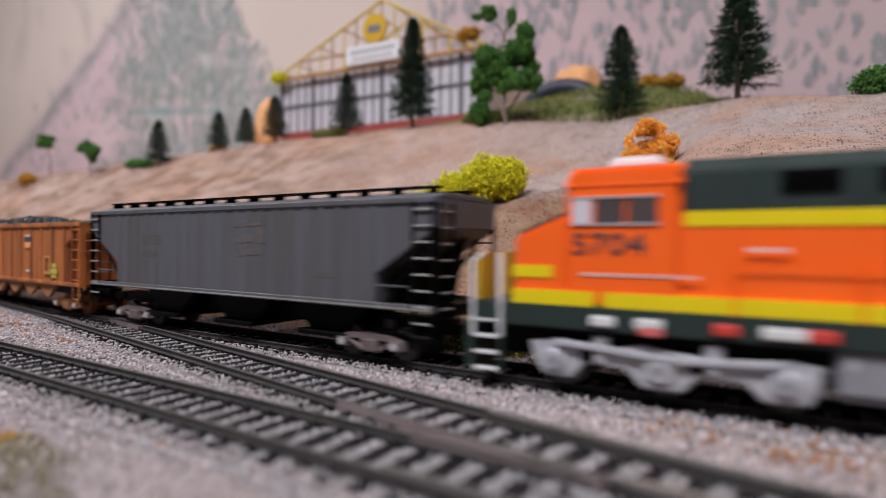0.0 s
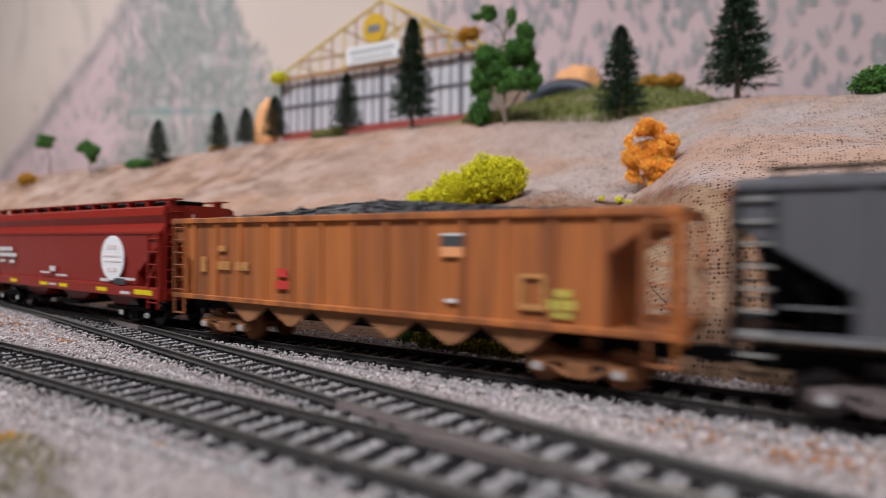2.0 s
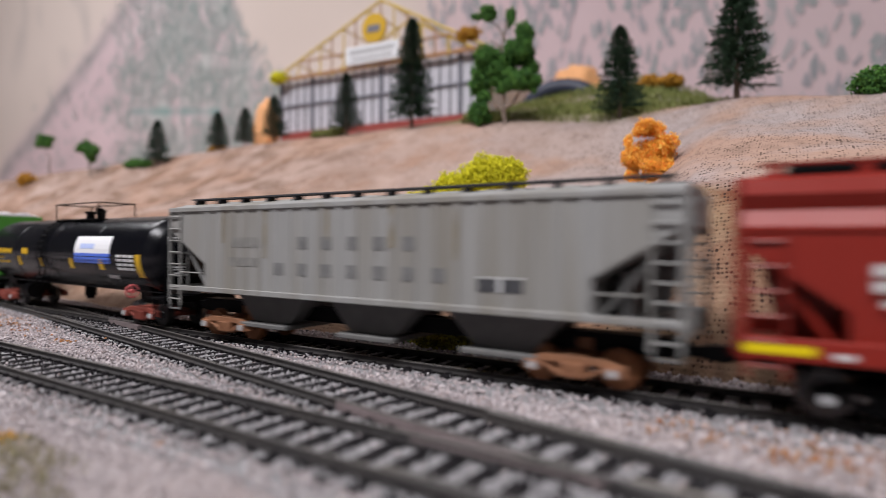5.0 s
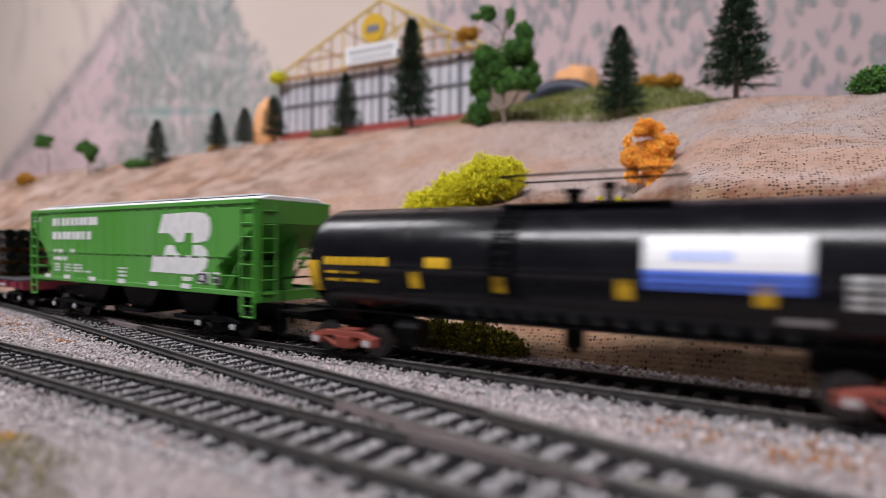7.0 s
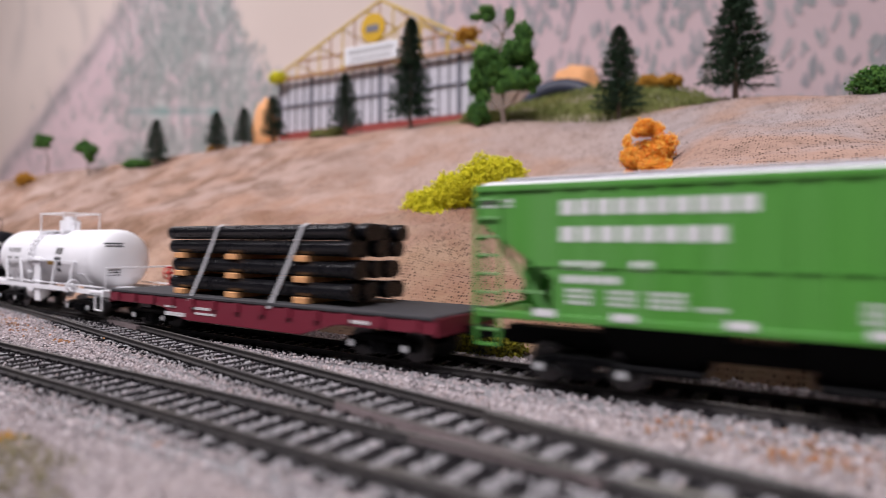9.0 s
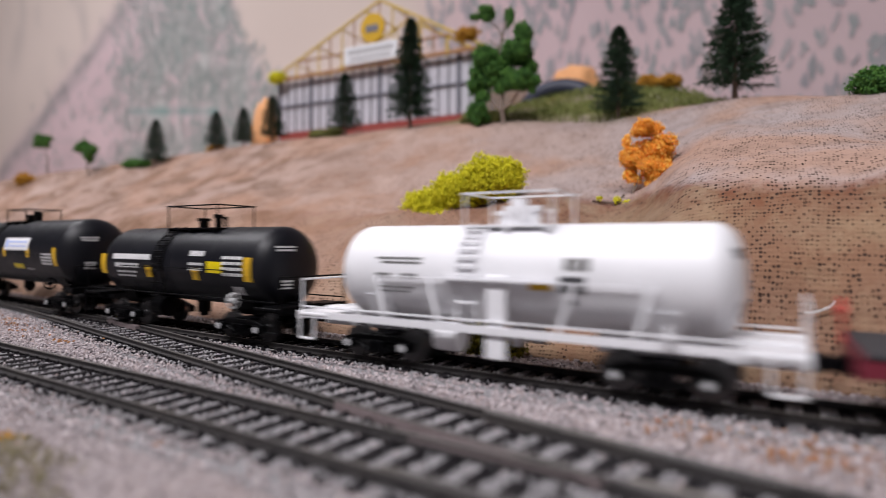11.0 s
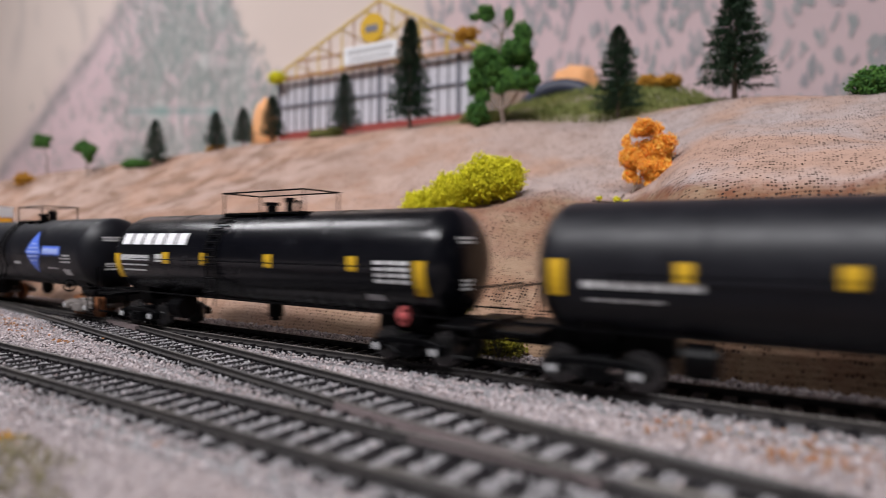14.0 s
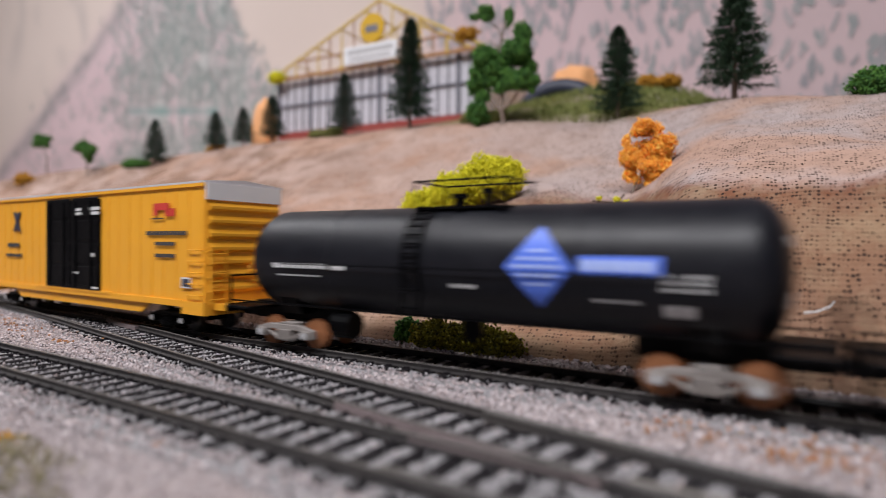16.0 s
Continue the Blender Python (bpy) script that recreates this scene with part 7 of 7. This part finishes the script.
def broadleaf(x, y, limbs, clumps, name, label, leaf_m, trunk_m, count, size, seed, category="tree"):
    rng = np.random.default_rng(seed)
    t = thing(name, pose(x, y, hill_z(x, y) - 0.001), label, category)
    bm = bmesh.new()
    for a, b, r0, r1 in limbs:
        mid = (Vector(a) + Vector(b)) / 2 + Vector(rng.normal(0, 0.0012, 3))
        rod(bm, a, mid, r0, 7, (r0 + r1) / 2)
        rod(bm, mid, b, (r0 + r1) / 2, 7, r1)
    part("trunk", bm, trunk_m, t)
    small = []
    for c in clumps:
        small.append((*c[:3], *(0.55 * k for k in c[3:])))
        for _ in range(9):
            d = Vector(rng.normal(size=3)).normalized() * rng.uniform(0.55, 0.95)
            k = rng.uniform(0.34, 0.58)
            small.append((c[0] + d.x * c[3], c[1] + d.y * c[4], c[2] + d.z * c[5], c[3] * k, c[4] * k, c[5] * k))
    P, S = foam(rng, [c[:3] for c in small], [c[3:] for c in small], count, size)
    V, F = crumbs(P, S, seed)
    tagged(raw("crown", V, F, leaf_m, t), kind="stuff")
    return t


def bush(x, y, clumps, name, label, leaf_m, count, size, seed, z=None):
    rng = np.random.default_rng(seed)
    P, S = foam(rng, [c[:3] for c in clumps], [c[3:] for c in clumps], count, size)
    V, F = crumbs(P, S, seed)
    ob = raw(name, V, F, leaf_m)
    ob.location = (x, y, hill_z(x, y) if z is None else z)
    return tagged(ob, label, "bush")


def scenery():
    # pines along the ridge, the two nearest the fullest
    pine(-0.0275, 0.2517, 0.071, 0.0215, 1, 260, "tall wiry dark green model pine on the ridge", M_NEEDLE2)
    pine(-0.1049, 0.2756, 0.069, 0.0185, 2, 260, "slender dark green model pine on the ridge", M_NEEDLE2)
    pine(-0.2790, 0.2650, 0.096, 0.0195, 3, 360, "tall dark green model pine before the glass hall")
    pine(-0.3600, 0.2750, 0.060, 0.0160, 4, 230)
    pine(-0.4720, 0.2900, 0.050, 0.0150, 5, 190)
    pine(-0.5230, 0.2950, 0.044, 0.0140, 6, 190)
    pine(-0.5500, 0.2800, 0.043, 0.0140, 7, 190)
    pine(-0.6170, 0.2510, 0.054, 0.0150, 8, 190)
    # the gnarled broadleaf tree
    broadleaf(-0.1896, 0.2602,
              [((0, 0, -0.002), (-0.001, 0, 0.012), 0.0022, 0.0017), ((-0.001, 0, 0.012), (0.010, 0.002, 0.022), 0.0014, 0.0008), ((-0.001, 0, 0.011), (-0.011, 0, 0.022), 0.0014, 0.0008),
               ((-0.001, 0, 0.012), (-0.002, 0.001, 0.040), 0.0016, 0.0010), ((-0.002, 0.001, 0.040), (0.001, 0, 0.075), 0.0011, 0.0007), ((0.0, 0, 0.066), (-0.013, 0, 0.084), 0.0008, 0.0005),
               ((0.0, 0, 0.070), (0.003, 0, 0.090), 0.0008, 0.0005), ((-0.002, 0, 0.060), (-0.013, 0, 0.068), 0.0007, 0.0004), ((0.010, 0.002, 0.022), (0.016, 0, 0.030), 0.0008, 0.0005), ((-0.011, 0, 0.022), (-0.018, 0, 0.027), 0.0008, 0.0005)],
              [(k[0] * 1.30, k[1], k[2], k[3] * 1.50, k[4] * 1.4, k[5] * 1.32) for k in [(-0.008, 0, 0.051, 0.0105, 0.009, 0.0105), (0.0125, 0, 0.056, 0.0085, 0.008, 0.0120), (0.012, 0, 0.036, 0.0095, 0.008, 0.0080), (-0.016, 0, 0.036, 0.0075, 0.007, 0.0110), (-0.015, 0, 0.014, 0.0055, 0.006, 0.0080), (0.001, 0, 0.033, 0.008, 0.007, 0.006),
               (-0.0125, 0, 0.089, 0.0058, 0.005, 0.0050), (0.0035, 0, 0.083, 0.0020, 0.003, 0.0060), (0.019, 0, 0.030, 0.0035, 0.004, 0.005)]],
              "broadleaf_tree", "gnarled broadleaf tree with clumped green foam foliage", M_LEAF, M_TRUNKG, 17000, 0.00105, 21)
    # autumn tree on the slope
    broadleaf(-0.0670, 0.1560,
              [((0, 0, -0.003), (0.0025, 0, 0.008), 0.0009, 0.0006), ((0.0025, 0, 0.008), (0.0050, 0, 0.016), 0.0007, 0.0004), ((0.002, 0, 0.006), (-0.001, 0, 0.014), 0.0005, 0.0003), ((0.0045, 0, 0.012), (0.012, 0, 0.016), 0.0004, 0.0003)],
              [(0.006, 0, 0.0180, 0.0115, 0.008, 0.0085), (0.0175, 0, 0.0100, 0.0075, 0.006, 0.0055), (0.0050, 0, 0.0345, 0.0095, 0.006, 0.0058), (0.0120, 0, 0.0255, 0.0070, 0.006, 0.0080), (-0.001, 0, 0.0095, 0.0050, 0.004, 0.0040), (-0.002, 0, 0.0210, 0.0055, 0.005, 0.0080), (0.009, 0, 0.0075, 0.006, 0.005, 0.0045)],
              "autumn_tree", "small orange autumn tree with a leaning grey trunk", M_FALL, M_TRUNKG, 21000, 0.00042, 22)
    t = thing("fallen_branch", pose(-0.0735, 0.1435, hill_z(-0.0735, 0.1435) + 0.0008), "bare fallen branch with tufts of lichen", "branch")
    bm = bmesh.new()
    bend(bm, [(-0.012, 0.002, 0.0022), (-0.004, 0.001, 0.0010), (0.002, 0, 0.0003), (0.009, 0.001, 0.0)], 0.0005, 6)
    rod(bm, (0.001, 0, 0.0005), (0.004, 0.003, 0.005), 0.0004, 5)
    part("stem", bm, M_TRUNK, t)
    P, S = foam(np.random.default_rng(2), [(-0.008, 0, 0.003), (0.001, 0, 0.002), (0.006, 0, 0.001)], [(0.0018, 0.0015, 0.0013), (0.002, 0.002, 0.0022), (0.0025, 0.002, 0.0012)], 160, 0.0005)
    V, F = crumbs(P, S, 3)
    tagged(raw("lichen", V, F, M_LIME, t), kind="stuff")
    # bushes
    bush(-0.1496, 0.1300, [(-0.027, 0, 0.000, 0.015, 0.011, 0.0100), (-0.008, 0, 0.0070, 0.016, 0.012, 0.0115), (0.010, 0, 0.0140, 0.015, 0.011, 0.0120), (0.021, 0.002, 0.0140, 0.0105, 0.009, 0.0105), (-0.016, -0.004, -0.0080, 0.014, 0.009, 0.0080)],
         "lime_bush", "bright lime green foam bush on the slope", M_LIME, 24000, 0.00064, 31, 0.0566)
    bush(-0.0965, 0.0290, [(-0.012, 0, 0.004, 0.011, 0.006, 0.0074), (0.002, 0, 0.004, 0.012, 0.006, 0.0076), (0.013, 0, 0.003, 0.009, 0.006, 0.0060)],
         "olive_bush", "olive yellow foam bush beside the track", M_OLIVE, 6500, 0.0006, 32, GROUND_Z)
    bush(-0.1245, 0.0345, [(0, 0, 0.004, 0.006, 0.005, 0.0055)], "green_bush", "small dark green foam bush beside the track", M_LEAF, 1200, 0.0007, 33, GROUND_Z)
    bush(0.0400, 0.2230, [(0, 0, 0.005, 0.012, 0.008, 0.0075), (0.010, 0, 0.007, 0.008, 0.007, 0.0085)], "green_bush", "dark green foam bush on the ridge", M_LEAF, 2600, 0.0009, 34)
    bush(-0.0950, 0.3750, [(-0.010, 0, 0.004, 0.009, 0.008, 0.007), (0.008, 0, 0.003, 0.011, 0.008, 0.006)], "ochre_bush", "ochre yellow foam bush in grass", M_OCHRE, 1500, 0.0012, 35)
    bush(-0.8480, 0.2200, [(0, 0, 0.004, 0.016, 0.008, 0.009)], "ochre_bush", "ochre yellow foam bush on the far ridge", M_OCHRE, 700, 0.0015, 36)
    bush(-0.5600, 0.2870, [(0, 0, 0.001, 0.012, 0.008, 0.004)], "ochre_bush", "low orange foam bush on the ridge", M_OCHRE, 500, 0.0013, 37)
    bush(-0.6500, 0.2500, [(-0.008, 0, 0.003, 0.016, 0.008, 0.006), (0.012, 0, 0.002, 0.012, 0.008, 0.005)], "green_bush", "low dark green foam bush on the far ridge", M_LEAF, 1100, 0.0014, 38)
    bush(-0.3900, 0.2780, [(-0.005, 0, 0.002, 0.012, 0.006, 0.005), (0.014, 0, 0.002, 0.010, 0.006, 0.006)], "olive_bush", "olive foam scrub before the glass hall", M_GRASS, 900, 0.0011, 39)
    bush(-0.2150, 0.2700, [(-0.006, 0, 0.004, 0.010, 0.006, 0.007), (0.012, 0, 0.003, 0.014, 0.006, 0.005)], "olive_bush", "grassy green scrub under a broadleaf tree", M_GRASS, 1500, 0.0010, 40)
    broadleaf(-0.7245, 0.2340, [((0, 0, -0.002), (-0.002, 0, 0.028), 0.0012, 0.0008), ((-0.002, 0, 0.02), (-0.020, 0, 0.046), 0.0009, 0.0004), ((-0.002, 0, 0.026), (0.006, 0, 0.040), 0.0007, 0.0004)],
              [(-0.006, 0, 0.034, 0.010, 0.008, 0.009), (0.006, 0, 0.030, 0.009, 0.008, 0.010), (-0.018, 0, 0.040, 0.005, 0.005, 0.005)], "broadleaf_tree", "sparse green broadleaf tree on the far ridge", M_LEAF, M_TRUNKG, 1300, 0.0016, 41)
    broadleaf(-0.8250, 0.2370, [((0, 0, -0.002), (0.002, 0, 0.020), 0.0011, 0.0008), ((0.002, 0, 0.020), (-0.012, 0, 0.038), 0.0008, 0.0005)],
              [(-0.016, 0, 0.042, 0.016, 0.009, 0.008), (-0.006, 0, 0.038, 0.008, 0.006, 0.006)], "broadleaf_tree", "leaning broadleaf tree with one flat crown", M_LEAF, M_TRUNKG, 1000, 0.0016, 42)
    bush(-0.1275, -0.0985, [(0, 0, 0.001, 0.004, 0.003, 0.0018), (0.003, -0.004, 0.0004, 0.004, 0.003, 0.0012)], "moss_tuft", "ochre moss tuft on the ballast", M_OCHRE, 90, 0.0005, 43, GROUND_Z - 0.001)
    bush(-0.116, -0.1015, [(0, 0, 0.0008, 0.014, 0.007, 0.0012), (-0.010, 0.002, 0.0006, 0.010, 0.006, 0.0013), (0.014, -0.006, 0.0004, 0.012, 0.005, 0.0010)], "moss_tuft", "dull olive brown moss patch on the ballast", M_MOSS, 2600, 0.0005, 44, GROUND_Z - 0.0012)
    # grass tufts behind the ridge
    rng = np.random.default_rng(9)
    S, E = [], []
    for _ in range(5200):
        x, y = rng.uniform(-0.235, -0.02), rng.uniform(0.272, 0.40)
        z = hill_z(x, y) - 0.0005
        S.append((x, y, z))
        E.append((x + rng.normal(0, 0.0016), y + rng.normal(0, 0.0016), z + rng.uniform(0.002, 0.0055)))
    V, F = blades(rng, S, E, 0.0005)
    tagged(raw("grass", V, F, M_GRASS), "dry olive grass tufts behind the ridge", "grass", kind="stuff")
    q = hill_point(-0.033, 0.24)
    bm = bmesh.new()
    bend(bm, [(-0.0055, 0, 0.0085), (-0.003, -0.0006, 0.0050), (0.000, -0.0008, 0.0020), (0.0050, -0.0004, -0.0030)], 0.00022, 5)
    rod(bm, (0.000, -0.0008, 0.0020), (0.0045, -0.0008, 0.0002), 0.00018, 5)
    ob = new("twig", mesh_of("twig", bm, M_TRUNK))
    ob.location = (q[0], q[1] - 0.0012, q[2])
    tagged(ob, "thin bare brown twig on the cliff face", "twig")
    # a white thread caught on the cliff
    bm = bmesh.new()
    bend(bm, [(0, 0, 0), (0.003, 0.0003, 0.0005), (0.006, 0.0006, 0.0020), (0.0070, 0.0007, 0.0036)], 0.00028, 5)
    w = 0.28
    q = hill_point(0.0050, w)
    ob = new("loose_thread", mesh_of("loose_thread", bm, M_OFFW))
    ob.location = (q[0], q[1] - 0.0025, q[2])
    tagged(ob, "pale loose thread on the cliff face", "thread")


def sandstone():
    rng = random.Random(5)
    for name, x, y, sx, sy, sz, m, label in (("boulder", -0.2300, 0.560, 0.040, 0.03, 0.060, M_ROCKO, "orange sandstone boulder behind the grass"), ("rock_slab", -0.5340, 0.3350, 0.017, 0.012, 0.040, M_ROCKO, "upright orange sandstone slab beside the glass hall")):
        bm = bmesh.new()
        bmesh.ops.create_icosphere(bm, subdivisions=4, radius=1)
        for v in bm.verts:
            k = 1 + 0.25 * noise.noise(v.co * 1.7 + Vector((x * 30, 0, 0))) + 0.1 * noise.noise(v.co * 5)
            v.co = Vector((v.co.x * sx, v.co.y * sy, v.co.z * sz)) * k
        ob = new(name, mesh_of(name, bm, m, True))
        ob.location = (x, y, hill_z(x, y) + sz * 0.35)
        tagged(ob, label, "rock")
    t = thing("culvert_pipe", pose(-0.2020, 0.4300, hill_z(-0.2020, 0.43)), "dark blue corrugated pipe arch in grass", "pipe")
    bm = bmesh.new()
    pts = [(0.034 * math.cos(a) - 0.002, 0, 0.020 * math.sin(a) - 0.001) for a in [math.pi * i / 14 for i in range(15)]]
    n = 12
    rings = [[bm.verts.new((p[0] + 0.0095 * math.cos(j * math.tau / n) * math.cos(i * math.pi / 14), 0.0095 * math.sin(j * math.tau / n), p[2] + 0.0095 * math.cos(j * math.tau / n) * math.sin(i * math.pi / 14))) for j in range(n)] for i, p in enumerate(pts)]
    for a, b in zip(rings, rings[1:]):
        for j in range(n):
            bm.faces.new((a[j], a[(j + 1) % n], b[(j + 1) % n], b[j]))
    part("arch", bm, M_NAVY, t, smooth=True)


def glass_hall():
    """A glazed gable front with a framed porch of yellow and rusty beams."""
    x0, y0, x1, y1 = -0.563, 0.388, -0.280, 0.401
    L = math.hypot(x1 - x0, y1 - y0)
    base = 0.1625
    t = thing("glass_hall", pose(x0, y0, base, 0, 0, math.degrees(math.atan2(y1 - y0, x1 - x0))), "white glazed hall with yellow gable framework and red base", "building")
    eave, apex, depth = 0.078, 0.152, 0.16
    bm = bmesh.new()
    box(bm, 0, L, -0.002, depth, -0.02, 0.0135)
    part("base_wall", bm, M_BRICKR, t, "red base wall")
    n = 22
    for i in range(n):
        for z0, z1 in ((0.0135, 0.046), (0.0475, eave)):
            bm = bmesh.new()
            a = L * i / n
            box(bm, a + 0.0012, a + L / n - 0.0012, 0.0, 0.002, z0 + 0.0008, z1)
            part("window_pane", bm, M_PANE, t)
    for i in range(n + 1):
        bm = bmesh.new()
        a = L * i / n
        w = 0.0022 if i % 4 == 0 else 0.0007
        box(bm, a - w, a + w, -0.0022 if i % 4 == 0 else -0.0008, 0.004, 0.0135, eave + 0.001)
        part("mullion", bm, M_FRAMEK, t)
    bm = bmesh.new()
    box(bm, -0.002, L + 0.002, -0.0026, 0.004, 0.0455, 0.0478)
    part("transom", bm, M_FRAMEK, t)
    bm = bmesh.new()
    box(bm, 0, L, depth - 0.002, depth, 0.0135, eave)
    box(bm, 0, 0.002, 0.002, depth, 0.0135, eave)
    box(bm, L - 0.002, L, 0.002, depth, 0.0135, eave)
    part("side_wall", bm, M_PANE, t)
    # eave beam, rakes, posts between them
    bm = bmesh.new()
    box(bm, -0.006, L + 0.006, -0.010, -0.005, eave, eave + 0.0035)
    part("eave_beam", bm, M_FRAMEB, t)
    for y in (-0.0095, 0.055):
        for a, b in (((-0.008, eave + 0.002), (L * 0.565, apex)), ((L * 0.565, apex), (L + 0.008, eave + 0.002))):
            bm = bmesh.new()
            rod(bm, (a[0], y, a[1]), (b[0], y, b[1]), 0.0016, 6)
            part("rake_beam", bm, M_FRAMEY, t)
        for i in range(1, 16):
            u = L * i / 16
            top = eave + (apex - eave) * min(u / (L * 0.565), (L - u) / (L * 0.435))
            bm = bmesh.new()
            rod(bm, (u, y, eave), (u, y, top), 0.0010, 5)
            part("gable_post", bm, M_FRAMEB if i % 2 else M_FRAMEY, t)
    for i in range(9):
        u = L * i / 8
        top = eave + (apex - eave) * min(u / (L * 0.565), (L - u) / (L * 0.435))
        bm = bmesh.new()
        rod(bm, (u, -0.0095, top), (u, 0.055, top), 0.0010, 5)
        part("purlin", bm, M_FRAMEY, t)
    for z in (eave + 0.020,):
        k = (z - eave) / (apex - eave) * L * 0.45
        bm = bmesh.new()
        rod(bm, (k, -0.0095, z), (L - k, -0.0095, z), 0.0013, 6)
        part("tie_beam", bm, M_FRAMEB, t)
    bm = bmesh.new()
    box(bm, L * 0.40, L * 0.66, -0.0150, -0.0120, eave + 0.004, eave + 0.024)
    banner = part("banner", bm, M_WHITE, t, "white banner")
    for za, zb, ua, ub in ((0.0075, 0.0110, 0.43, 0.63), (0.0145, 0.0200, 0.42, 0.64)):
        bm = bmesh.new()
        box(bm, L * ua, L * ub, -0.0154, -0.0149, eave + za, eave + zb)
        part("banner_print", bm, M_STRAP, banner)
    bm = bmesh.new()
    rod(bm, (L * 0.54, -0.012, eave + 0.042), (L * 0.54, -0.015, eave + 0.042), 0.0165, 32)
    part("round_sign", bm, M_YEL, t, "round yellow sign")
    bm = bmesh.new()
    box(bm, L * 0.51, L * 0.57, -0.0156, -0.0148, eave + 0.037, eave + 0.045)
    part("sign_mark", bm, M_FRAMEK, t)
    for u in (0.02, 0.96):
        P, S = foam(np.random.default_rng(7), [(0, 0, 0)], [(0.014, 0.006, 0.007)], 260, 0.002)
        V, F = crumbs(P + np.array((L * u, -0.012, eave + (0.004 if u < 0.5 else 0.016))), S, 4)
        tagged(raw("yellow_foliage", V, F, M_LIME if u < 0.5 else M_OCHRE, t), kind="stuff")


scenery()
sandstone()
glass_hall()


tracks()
ballast()


motions()
